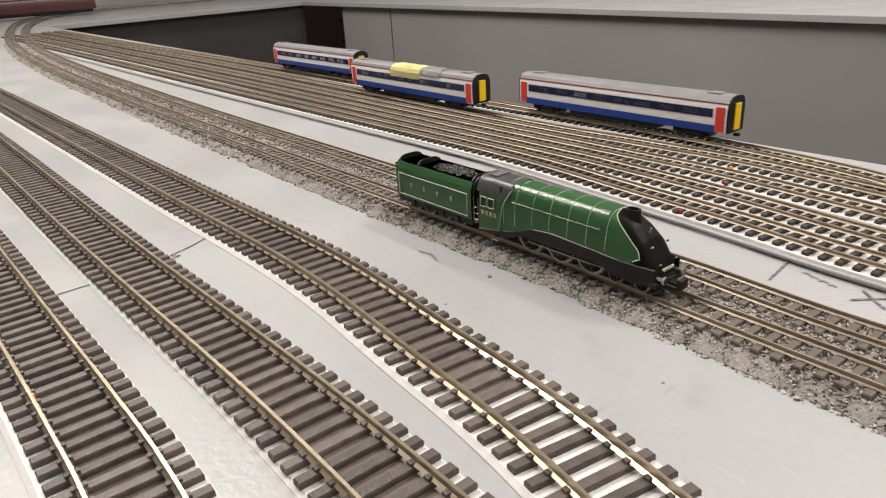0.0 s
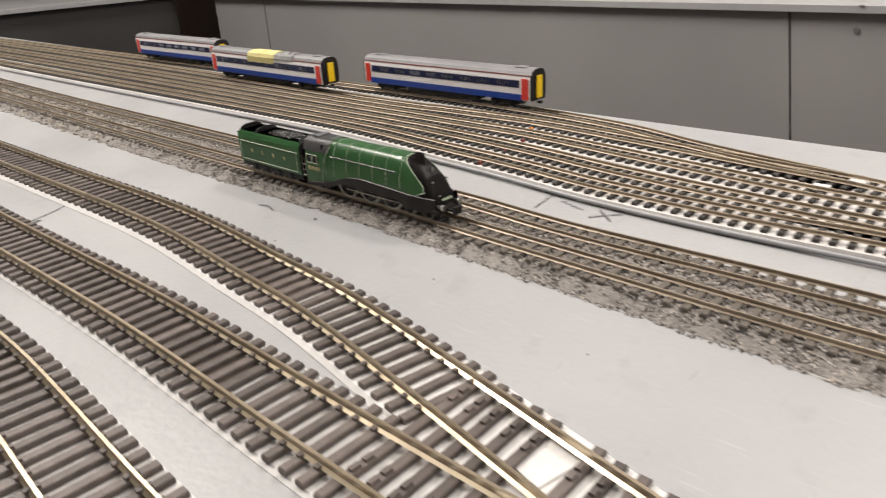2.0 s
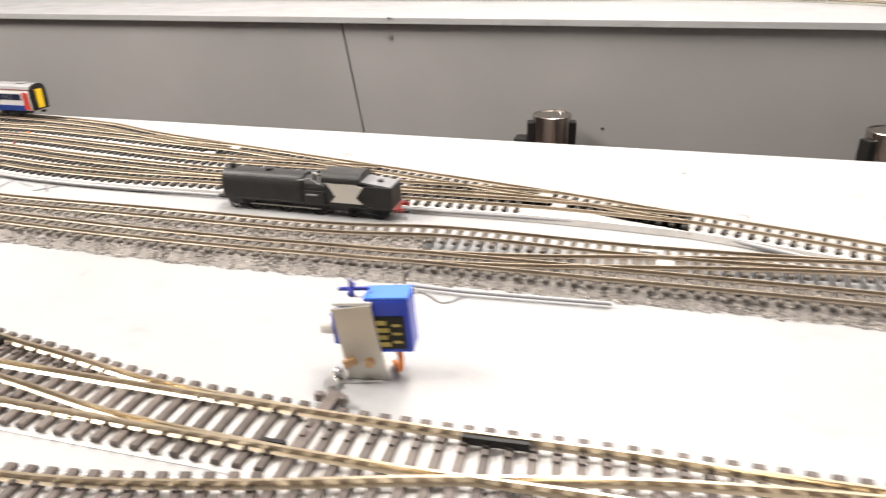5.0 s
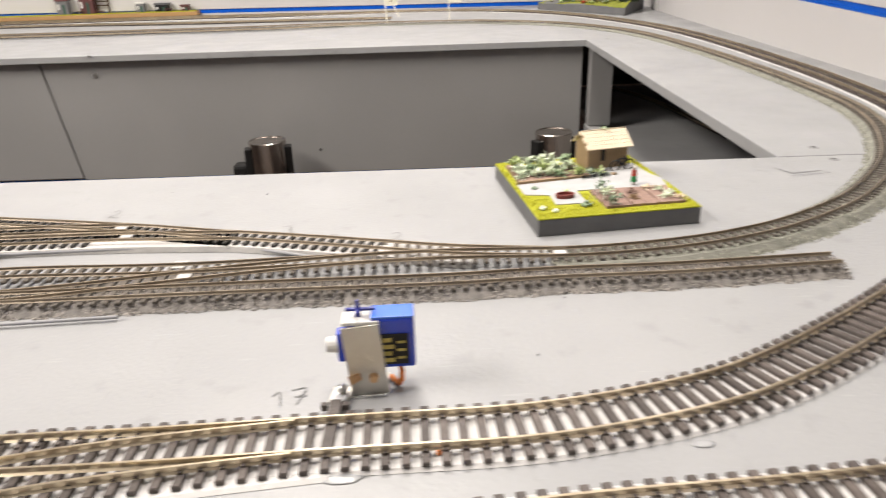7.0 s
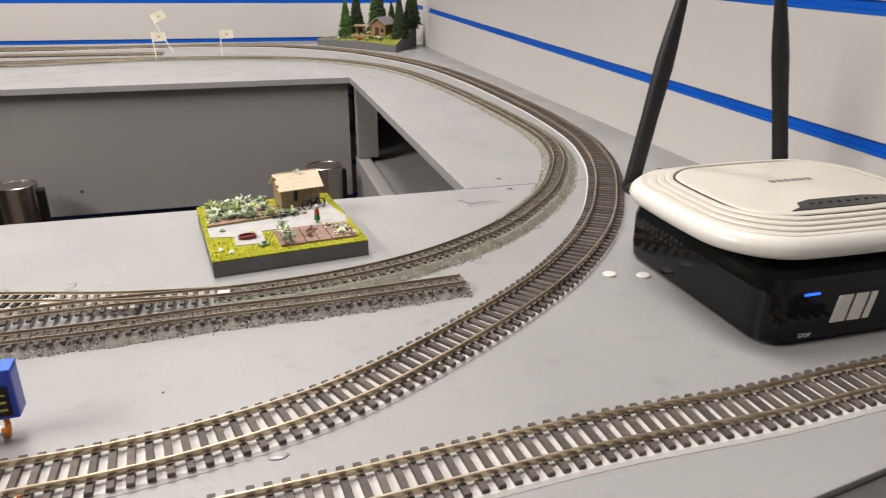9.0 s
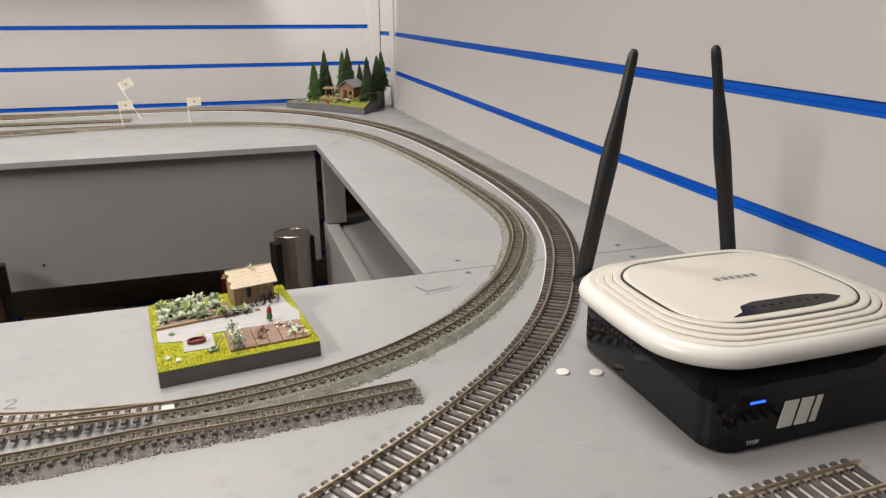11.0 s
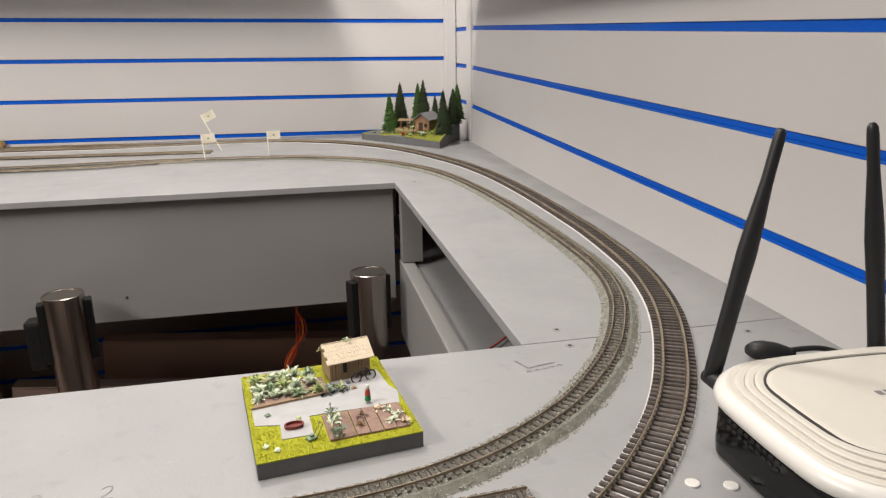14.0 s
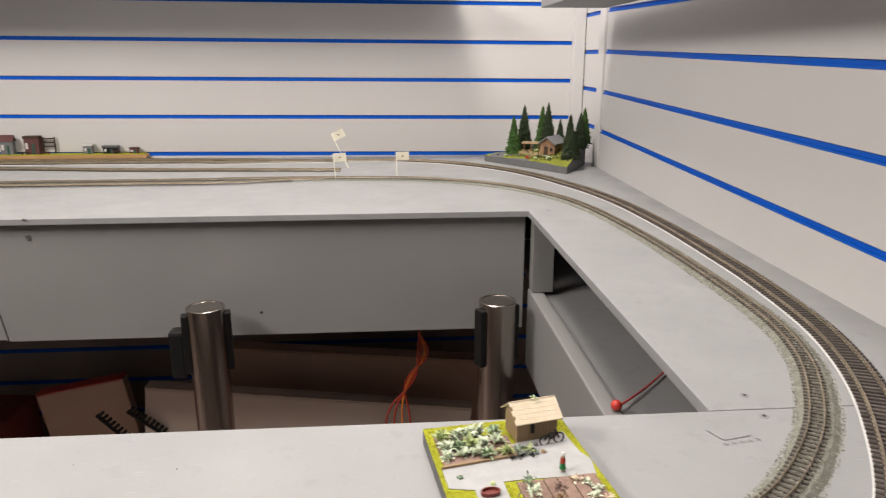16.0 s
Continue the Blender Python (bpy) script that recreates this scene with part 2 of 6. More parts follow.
def slat_wall(name, length, m, z0, count, low, pitch=PITCH):
    """Slatted display wall: boards with a blue insert in each groove."""
    wall = empty(name, m, "off-white slatted display wall with blue groove inserts", "wall", kind="structure")
    bm = fresh()
    box(bm, 0, length, 0.004, 0.02, low, z0 + count * pitch)
    part("backing", bm, WALL, wall)
    for k in range(count + 1):
        zb = z0 + (k - 1) * pitch + 0.0045 if k else low
        zt = z0 + k * pitch - 0.0045
        if zt - zb < 0.003:
            continue
        bm = fresh()
        box(bm, 0, length, -0.004, 0.006, zb, zt, 0.0012)
        part("slat", bm, WALL, wall)
        if k < count:
            bm = fresh()
            box(bm, 0, length, -0.001, 0.0035, zt - 0.0005, zt + 0.0095)
            box(bm, 0, length, -0.0045, -0.0008, zt - 0.0005, zt + 0.0025)
            part("groove_insert", bm, BLUE, wall, "blue plastic groove insert")
    return wall


slat_wall("wall_north", 4.0, pose(-2.6, 2.086, 0.0232, 0, 0.45, 0), 0.012, 17, -0.004)
slat_wall("wall_east", 3.6, pose(1.373, 1.835, 0, 0, 1.15, -90.8), 0.0895, 18, -0.0005, 0.0919)
slat_wall("wall_corner", 0.19, pose(1.385, 2.05, 0, 0, 0, -91), 0.0895, 18, -0.0005, 0.0919)
for x, y, wx, wy in ((1.377, 1.858, 0.011, 0.022), (1.366, 2.066, 0.014, 0.016)):
    slab("corner_trim", x - wx, x + wx, y - wy, y + wy, -0.0004, 1.69, WALL, "off-white corner strip of the slatted wall", "trim", 0.002)
for k in range(8):
    bm = fresh()
    box(bm, -2.6, 1.45, 2.084, 2.088, -0.06 - k * 0.0975, -0.05 - k * 0.0975)
    setting("groove_strip", bm, BLUE, "blue groove strip in the lower wall", "trim")
# Lower slat wall, darkened in its colour for the shade down there.
slab("wall_north_low", -2.6, 1.6, 2.088, 2.11, -0.9, -0.001, SHADEWALL, "lower slat wall coloured as in shade behind the stored boxes", "wall", 0)
# Added east wall stops light leaking in below the boards.
slab("wall_east_low", 1.43, 1.46, -1.57, 2.11, -0.9, -0.02, SHADEWALL, "lower wall coloured as in shade", "wall", 0)
# Fill walls added behind the slats against stray light.
slab("wall_east_fill", 1.43, 1.6, -1.57, 2.11, -0.02, 1.70, CEIL, "plain wall added to close the room behind the slats", "wall", 0)
slab("wall_north_fill", -2.6, 1.6, 2.11, 2.14, -0.02, 1.70, CEIL, "plain wall added to close the room behind the slats", "wall", 0)

# ---- track ----


def spline(pts, step=0.004):
    """A smooth line through the points, as evenly spaced points with directions."""
    P = [Vector((*p, 0)) for p in pts]
    P = [2 * P[0] - P[1], *P, 2 * P[-1] - P[-2]]
    dense = []
    for a, b, c, d in zip(P, P[1:], P[2:], P[3:]):
        for k in range(24):
            u = k / 24
            dense.append(0.5 * ((2 * b) + (c - a) * u + (2 * a - 5 * b + 4 * c - d) * u * u + (3 * b - a - 3 * c + d) * u ** 3))
    dense.append(P[-2])
    s = np.r_[0, np.cumsum([(q - p).length for p, q in zip(dense, dense[1:])])]
    n = max(2, int(s[-1] / step) + 1)
    at = np.linspace(0, s[-1], n)
    xs, ys = np.interp(at, s, [p.x for p in dense]), np.interp(at, s, [p.y for p in dense])
    k = np.ones(5) / 5
    if n > 12:
        xs[2:-2], ys[2:-2] = np.convolve(xs, k, "valid"), np.convolve(ys, k, "valid")
    dx, dy = np.gradient(xs), np.gradient(ys)
    ln = np.hypot(dx, dy)
    return np.c_[xs, ys, dx / ln, dy / ln]


def away(line, x, y):
    """Signed distance of a place from a line, plus to the left of its direction."""
    i = int(np.argmin((line[:, 0] - x) ** 2 + (line[:, 1] - y) ** 2))
    return -(x - line[i, 0]) * line[i, 3] + (y - line[i, 1]) * line[i, 2], math.hypot(x - line[i, 0], y - line[i, 1])


def sweep(bm, line, off, profile, z):
    """A profile of (sideways, up) points carried along the line."""
    rings = [[(x - (off + w) * dy, y + (off + w) * dx, z + h) for w, h in profile] for x, y, dx, dy in line]
    loft(bm, rings)


def rail_profile(h, head, foot):
    return [(-foot / 2, 0), (foot / 2, 0), (head * 0.2, h * 0.25), (head * 0.2, h * 0.62), (head / 2, h * 0.7), (head * 0.42, h), (-head * 0.42, h), (-head / 2, h * 0.7), (-head * 0.2, h * 0.62), (-head * 0.2, h * 0.25)]


def sleeper_mesh(name, length, wide, high, gauge, material, chairs=True):
    bm = fresh()
    a, b = wide / 2, wide / 2 * 0.86
    l = length / 2
    loft(bm, [[(-a, -l, 0), (a, -l, 0), (a, l, 0), (-a, l, 0)], [(-a, -l, high * 0.75), (a, -l, high * 0.75), (a, l, high * 0.75), (-a, l, high * 0.75)],
              [(-b, -l + 0.0003, high), (b, -l + 0.0003, high), (b, l - 0.0003, high), (-b, l - 0.0003, high)]])
    if chairs:
        for s in (-1, 1):
            for e in (-1, 1):
                y = s * gauge / 2 + e * 0.0011
                box(bm, -0.0008, 0.0008, y - 0.0007, y + 0.0007, high, high + 0.0009)
    me = bpy.data.meshes.new(name)
    bm.normal_update()
    bm.to_mesh(me)
    bm.free()
    me.materials.append(material)
    return me


GAPS = ((0.417, 0.3325, 0.006), (0.4185, 0.3085, 0.006))
GO, GN = 0.0176, 0.0100
SLEEPER_OO = sleeper_mesh("sleeper", 0.0310, 0.0031, 0.0018, GO, SLEEPER)
SLEEPER_NN = sleeper_mesh("sleeper", 0.0178, 0.0026, 0.0016, GN, SLEEPER_N, False)
SLEEPER_NW = sleeper_mesh("sleeper", 0.0178, 0.0026, 0.0016, GN, SLEEPER_W, False)


def track(label, line, scale, base=0.0, other=None, keep=None, near=None, group="", weathered=False, drop=0.0):
    """Two rails on sleepers. other: the line that this one runs into; keep: a line that runs into this one, so that its
    sleepers reach under both; near: the stretch in x whose sleepers are separate pieces."""
    big = scale == "OO"
    g, pitch = (GO, 0.0067) if big else (GN, 0.0060)
    mesh = SLEEPER_OO if big else (SLEEPER_NW if weathered else SLEEPER_NN)
    high, long = (0.0018, 0.0310) if big else (0.0016, 0.0178)
    thing = empty("railway_track", pose(0, 0, base), label, "model track", group)
    if other is not None:
        ok = [i for i, p in enumerate(line) if away(other, p[0], p[1])[1] > 0.0008]
        rail_line = line[min(ok): max(ok) + 1]
    else:
        rail_line = line
    prof = rail_profile(0.0027, 0.0011, 0.0022) if big else rail_profile(0.0018, 0.00060, 0.0012)
    for s in (-1, 1):
        bm = fresh()
        sweep(bm, rail_line, s * g / 2, prof, high + 0.0002 - drop)
        part("rail", bm, RAIL if big else (RAIL_W if weathered else RAIL_N), thing)
    length = np.r_[0, np.cumsum(np.hypot(np.diff(line[:, 0]), np.diff(line[:, 1])))]
    rest, made = [], 0
    rng = random.Random(len(label) + int(1000 * line[0, 1]))
    for s in np.arange(pitch / 2, length[-1], pitch):
        x, y, dx, dy = (np.interp(s, length, line[:, k]) for k in range(4))
        d = away(other, x, y)[1] if other is not None else 1
        if d < long * 0.98:
            continue
        if big and any(abs(x - gx) < gw and abs(y - gy) < 0.013 for gx, gy, gw in GAPS):
            continue
        m = pose(x, y, -1.5 * drop, 0, 0, math.degrees(math.atan2(dy, dx)) + rng.uniform(-0.8, 0.8))
        if keep is not None:
            for k in keep:
                i = int(np.argmin((k[:, 0] - x) ** 2 + (k[:, 1] - y) ** 2))
                off = -(k[i, 0] - x) * dy + (k[i, 1] - y) * dx
                if abs(off) < long and math.hypot(k[i, 0] - x, k[i, 1] - y) < long:
                    m = m @ Matrix.Translation((0, off / 2, 0)) @ Matrix.Diagonal((1, 1 + abs(off) / long, 1, 1))
        if near and near[0] < x < near[1] and near[2] < y < near[3] and made < 300:
            piece("sleeper", mesh, m, thing)
            made += 1
        else:
            rest.append(m)
    if rest:
        src = np.array([v.co for v in mesh.vertices])
        faces = [tuple(p.vertices) for p in mesh.polygons]
        vs = np.concatenate([src @ np.array(m.to_3x3()).T + np.array(m.translation) for m in rest])
        me = bpy.data.meshes.new("sleeper_rest")
        me.from_pydata(vs.tolist(), [], [tuple(i + k * len(src) for i in f) for k in range(len(rest)) for f in faces])
        me.materials.append(mesh.materials[0])
        ob = new("sleeper_rest", me)
        ob.parent = thing
        ob["kind"] = "stuff"
    return thing


def bed(name, line, left, right, high, material, label, chamfer=0.0015, rough=0.0, parent=None):
    """A low bed under a track, from left to right of the line."""
    bm = fresh()
    rng = random.Random(7)
    rings = []
    for x, y, dx, dy in line:
        a, b = left + rng.uniform(-rough, rough), right + rng.uniform(-rough, rough)
        rings.append([(x - w * dy, y + w * dx, z) for w, z in ((b, 0.0002), (a, 0.0002), (a - chamfer, high), (b + chamfer, high))])
    loft(bm, rings)
    return tagged(part(name, bm, material), label, "track bed", kind="structure")


C_LINE = spline([(-1.5, 0.30), (-1.1, 0.325), (-0.6, 0.343), (-0.2, 0.352), (0.05, 0.3575), (0.15, 0.3605), (0.21, 0.360), (0.27, 0.3545), (0.32, 0.3495), (0.38, 0.338), (0.435, 0.3265), (0.477, 0.3195), (0.507, 0.3155), (0.55, 0.3095), (0.607, 0.308)])
MAIN = spline([(-1.5, 0.25), (-1.1, 0.275), (-0.6, 0.293), (-0.2, 0.302), (0.05, 0.3045), (0.15, 0.306), (0.25, 0.3085), (0.30, 0.3085), (0.36, 0.307), (0.41, 0.3065), (0.46, 0.3065), (0.52, 0.3065), (0.607, 0.308), (0.651, 0.3095), (0.69, 0.312),
               (0.74, 0.3135), (0.80, 0.3165), (0.84, 0.318), (0.862, 0.319), (0.883, 0.3215), (0.904, 0.3255), (0.926, 0.331), (0.95, 0.339), (0.976, 0.3515), (1.006, 0.3695), (1.04, 0.392), (1.075, 0.418), (1.108, 0.4465), (1.145, 0.486),
               (1.175, 0.525), (1.205, 0.574), (1.241, 0.645), (1.267, 0.715), (1.287, 0.80), (1.299, 0.923), (1.302, 1.03), (1.300, 1.217), (1.285, 1.40), (1.248, 1.565), (1.166, 1.766), (1.043, 1.907), (0.904, 1.976), (0.762, 1.990), (0.6, 1.984), (0.45, 1.976), (0.16, 1.992), (-1.5, 2.0)])
A_LINE = spline([(-1.5, 0.20), (-1.0, 0.225), (-0.5, 0.245), (-0.1, 0.256), (0.18, 0.262), (0.234, 0.263), (0.276, 0.263), (0.35, 0.2590), (0.404, 0.2575), (0.45, 0.2575), (0.50, 0.2595), (0.55, 0.2640), (0.60, 0.2755), (0.65, 0.290), (0.70, 0.302), (0.74, 0.309), (0.80, 0.3165)])
D_LINE = spline([(0.45, 0.215), (0.6, 0.240), (0.75, 0.259), (0.876, 0.274), (0.95, 0.2795), (1.05, 0.2875), (1.131, 0.2885), (1.18, 0.292), (1.229, 0.294)])
N1_LINE = spline([(-2.17, 1.3), (-2.16, 0.92), (-2.06, 0.74), (-1.82, 0.625), (-1.5, 0.545), (-1.16, 0.487), (-0.89, 0.457), (-0.57, 0.437), (-0.32, 0.431), (-0.155, 0.428), (0.05, 0.4265), (0.2, 0.427), (0.267, 0.4275), (0.33, 0.425), (0.44, 0.4225), (0.52, 0.4235), (0.60, 0.4275), (0.68, 0.4295), (0.76, 0.4315), (0.842, 0.4325), (0.90, 0.436), (0.96, 0.437), (1.043, 0.4425)])
N2_LINE = spline([(-2.12, 1.3), (-2.11, 0.93), (-2.01, 0.768), (-1.79, 0.657), (-1.5, 0.577), (-1.16, 0.517), (-0.89, 0.483), (-0.57, 0.463), (-0.3, 0.456), (-0.1, 0.4525), (0.15, 0.4525), (0.24, 0.4510), (0.30, 0.4495), (0.355, 0.4460), (0.44, 0.4475), (0.548, 0.4495), (0.61, 0.4575), (0.697, 0.4560), (0.768, 0.4595), (0.84, 0.463), (0.907, 0.461), (0.94, 0.463), (0.972, 0.468),
                  (1.007, 0.4775), (1.047, 0.495), (1.098, 0.529), (1.14, 0.571), (1.174, 0.615), (1.205, 0.670), (1.227, 0.722), (1.243, 0.79), (1.248, 0.871), (1.248, 0.98), (1.243, 1.117), (1.231, 1.25), (1.210, 1.38), (1.170, 1.49), (1.09, 1.60), (0.975, 1.672), (0.88, 1.700), (0.672, 1.715), (0.5, 1.712), (0.3, 1.705), (-1.4, 1.70)])
N1_CROSS = spline([(0.56, 0.4255), (0.60, 0.4275), (0.65, 0.4345), (0.70, 0.445), (0.75, 0.4545), (0.80, 0.461), (0.84, 0.463)])
S_Y = ((0.507, 0.5), (0.5315, 0.494), (0.557, 0.49), (0.5815, 0.487), (0.609, 0.485))
FAN_LINE = spline([(-1.3, 0.60), (-0.9, 0.60), (-0.3, 0.61), (0.06, 0.610), (0.20, 0.609), (0.29, 0.600), (0.35, 0.582), (0.428, 0.565), (0.543, 0.541), (0.652, 0.518), (0.706, 0.504), (0.75, 0.494), (0.802, 0.481), (0.85, 0.469), (0.907, 0.461)])
S1_LINE = spline([(-1.3, 0.50), (-0.9, 0.505), (-0.3, 0.512), (0.0, 0.517), (0.146, 0.518), (0.228, 0.511), (0.288, 0.506), (0.335, 0.500), (0.40, 0.4985), (0.46, 0.5015), (0.58, 0.5025), (0.65, 0.504), (0.72, 0.5005)])
S2_LINE = spline([(-1.3, 0.525), (-0.9, 0.53), (-0.3, 0.537), (0.125, 0.538), (0.21, 0.536), (0.274, 0.531), (0.335, 0.523), (0.42, 0.517), (0.52, 0.516), (0.60, 0.519), (0.652, 0.518)])
S3_LINE = spline([(-1.3, 0.55), (-0.9, 0.555), (-0.3, 0.56), (0.105, 0.559), (0.192, 0.559), (0.259, 0.558), (0.34, 0.549), (0.42, 0.541), (0.50, 0.541), (0.543, 0.541)])
S4_LINE = spline([(-1.3, 0.575), (-0.9, 0.58), (-0.3, 0.585), (0.085, 0.579), (0.175, 0.582), (0.245, 0.584), (0.31, 0.578), (0.37, 0.571), (0.428, 0.565)])

bed("track_bed", C_LINE, 0.0165, -0.0172, 0.0015, BED, "white painted strip under the track")
bed("track_bed", MAIN[:220], 0.0165, -0.0182, 0.00135, BED, "white painted strip under the track")
bed("track_bed", MAIN[219:], 0.0166, -0.0163, 0.0013, BED, "white painted strip under the curved track")
bed("track_bed", A_LINE, 0.0165, -0.0182, 0.0012, BED, "white painted strip under the track")
bed("track_bed", D_LINE, 0.0165, -0.0178, 0.0014, BED, "white painted strip under the siding")
# Brown strips between the rails, each ending at a set x.
CENTRE_BROWN = node_mat("brown_centre_strip", (0.125, 0.100, 0.086), 0.8, 0, (0.075, 0.058, 0.050), 60, 0.3, 500, 0.2)
for ln, top, end in ((C_LINE, 0.0015, 0.305), (MAIN, 0.00135, 0.335), (A_LINE, 0.0012, 0.285)):
    cut = ln[(ln[:, 0] < end) & (ln[:, 1] < 0.4)]
    bm = fresh()
    sweep(bm, cut, 0, [(-0.0076, 0), (0.0082, 0), (0.0080, 0.00025), (-0.0074, 0.00025)], top)
    setting("track_centre", bm, CENTRE_BROWN, "brown strip between the rails", "track bed")
NEAR = (-0.2, 1.25, 0.15, 1.2)
track("brown-sleepered model track with bright nickel rails", C_LINE, "OO", 0.0015, other=MAIN, near=NEAR, drop=0.0001)
track("brown-sleepered model track sweeping into a wide curve", MAIN, "OO", 0.0015, keep=[C_LINE, A_LINE], near=(0.0, 1.27, 0.2, 0.7))
track("brown-sleepered model track joining the curve", A_LINE, "OO", 0.0015, other=MAIN, near=NEAR, drop=0.0001)
track("short brown-sleepered model siding with nickel rails", D_LINE, "OO", 0.0015, near=NEAR)
SHELF_LINE = spline([(1.24, 1.72), (1.27, 1.65), (1.299, 1.541), (1.323, 1.354), (1.336, 1.195), (1.342, 0.95), (1.344, 0.70)])
track("dark small-gauge track on the lower shelf", SHELF_LINE, "N", -0.1548)
NB = 0.0035
track("small-gauge ballasted track ending in a stub", N1_LINE, "N", NB, keep=[N1_CROSS], near=(0.05, 1.05, 0, 1), weathered=True)
track("small-gauge ballasted track running round the curve", N2_LINE, "N", NB, keep=[N1_CROSS, FAN_LINE], near=(0.1, 1.1, 0, 1), weathered=True)
track("small-gauge crossover track between two lines", N1_CROSS, "N", NB, other=N2_LINE, drop=0.0001)
for ln, kp in ((FAN_LINE, [S2_LINE, S3_LINE, S4_LINE]),):
    track("small-gauge siding with black sleepers leading to the curve", ln, "N", NB, other=N2_LINE, keep=kp, group="sidings", drop=0.0001, near=(0.2, 0.8, 0, 1))
for ln in (S1_LINE, S2_LINE, S3_LINE, S4_LINE):
    track("small-gauge siding with black sleepers", ln, "N", NB, other=FAN_LINE, group="sidings", drop=0.0001, near=(0.1, 0.6, 0, 1))

# ---- more materials ----
GREEN = node_mat("apple_green_gloss", (0.052, 0.165, 0.056), 0.34, 0, (0.042, 0.138, 0.046), 120, 0.05, 900, 0, 0.3)
BLACK = node_mat("black_satin_plastic", (0.009, 0.0085, 0.0085), 0.5, 0, (0.006, 0.006, 0.006), 150, 0.1, 900, shine=0.3)
NOSE = node_mat("dark_brown_black_paint", (0.0125, 0.0100, 0.0092), 0.42, 0, (0.0085, 0.0072, 0.0068), 150, 0.1, 900, shine=0.2)
ROOFGREY = node_mat("dark_grey_roof", (0.125, 0.125, 0.127), 0.36, 0, (0.085, 0.085, 0.087), 120)
LINING = node_mat("cream_lining", (0.42, 0.50, 0.36), 0.5, 0, (0.32, 0.39, 0.28), 300)
GILT = node_mat("dull_gilt_transfer", (0.36, 0.33, 0.17), 0.55, 0, (0.26, 0.24, 0.12), 300)
COAL = node_mat("coal", (0.010, 0.010, 0.010), 0.4, 0, (0.022, 0.022, 0.022), 1300, 1.0, 1500)
STEEL = node_mat("bright_steel", (0.55, 0.55, 0.54), 0.28, 1.0, (0.45, 0.45, 0.44), 200)
TYRE = node_mat("dull_steel_tyre", (0.30, 0.285, 0.25), 0.35, 0.85, (0.19, 0.18, 0.155), 200)
ALU = node_mat("brushed_aluminium", (0.56, 0.54, 0.49), 0.38, 0.9, (0.48, 0.46, 0.42), 90, 0.2, 700)
WHITE = node_mat("white_plastic", (0.62, 0.605, 0.575), 0.35, 0, (0.585, 0.57, 0.54), 20, 0.05, 900)
CREAM = node_mat("cream_plastic", (0.565, 0.540, 0.485), 0.34, 0, (0.535, 0.51, 0.455), 14, 0.05, 900)
COACHW = node_mat("white_coach_paint", (0.70, 0.68, 0.68), 0.35, 0, (0.66, 0.64, 0.64), 80)
COACHB = node_mat("navy_blue_paint", (0.012, 0.045, 0.25), 0.3, 0, (0.010, 0.038, 0.21), 80)
GLASSB = node_mat("dark_blue_window_band", (0.006, 0.012, 0.055), 0.15, 0, (0.008, 0.014, 0.05), 60)
PANE = node_mat("grey_tinted_glazing", (0.34, 0.36, 0.42), 0.15, 0, (0.15, 0.16, 0.20), 260)
RED = node_mat("bright_red_paint", (0.60, 0.05, 0.035), 0.35, 0, (0.52, 0.04, 0.03), 80)
YELLOW = node_mat("warning_yellow_paint", (0.75, 0.50, 0.01), 0.4, 0, (0.68, 0.45, 0.01), 80)
ROOFC = node_mat("grey_coach_roof", (0.185, 0.185, 0.19), 0.45, 0, (0.14, 0.14, 0.145), 60, 0.1, 700, 0.1)
PAPER = node_mat("pale_yellow_paper", (0.80, 0.74, 0.38), 0.7, 0, (0.78, 0.70, 0.34), 60)
TAPE = node_mat("cloudy_clear_tape", (0.45, 0.45, 0.45), 0.25, 0, (0.38, 0.38, 0.38), 60)
SERVO = node_mat("blue_translucent_plastic", (0.012, 0.05, 0.50), 0.25, 0, (0.010, 0.04, 0.40), 60)
SERVO_L = node_mat("pale_blue_translucent_plastic", (0.05, 0.16, 0.62), 0.2, 0, (0.04, 0.13, 0.55), 60)
HORN = node_mat("dark_blue_plastic", (0.012, 0.02, 0.22), 0.3, 0, (0.010, 0.016, 0.18), 60)
GOLD = node_mat("gold_print", (0.50, 0.40, 0.10), 0.5, 0, (0.30, 0.24, 0.06), 260)
ORANGE = node_mat("orange_cable", (0.75, 0.22, 0.03), 0.5, 0, (0.60, 0.16, 0.02), 60)
COPPER = node_mat("brass_screw", (0.62, 0.40, 0.22), 0.3, 1.0, (0.5, 0.32, 0.18), 100)
BRICKRED = node_mat("red_brown_paint", (0.20, 0.035, 0.025), 0.6, 0, (0.14, 0.025, 0.02), 60)
GRAPHITE = node_mat("pencil_graphite", (0.15, 0.15, 0.155), 0.5, 0, (0.30, 0.30, 0.30), 500, 0, 300, 0, 0, 0.25)


def beam(bm, pts, r, seg=6):
    for p, q in zip(pts, pts[1:]):
        cyl(bm, p, q, r, r, seg)


def ribbon(bm, pts, wide, lift=0.0):
    """A thin raised stroke that follows points lying on a surface seen from the side (y constant) or above."""
    for p, q in zip(pts, pts[1:]):
        cyl(bm, p, q, wide / 2, wide / 2, 5)


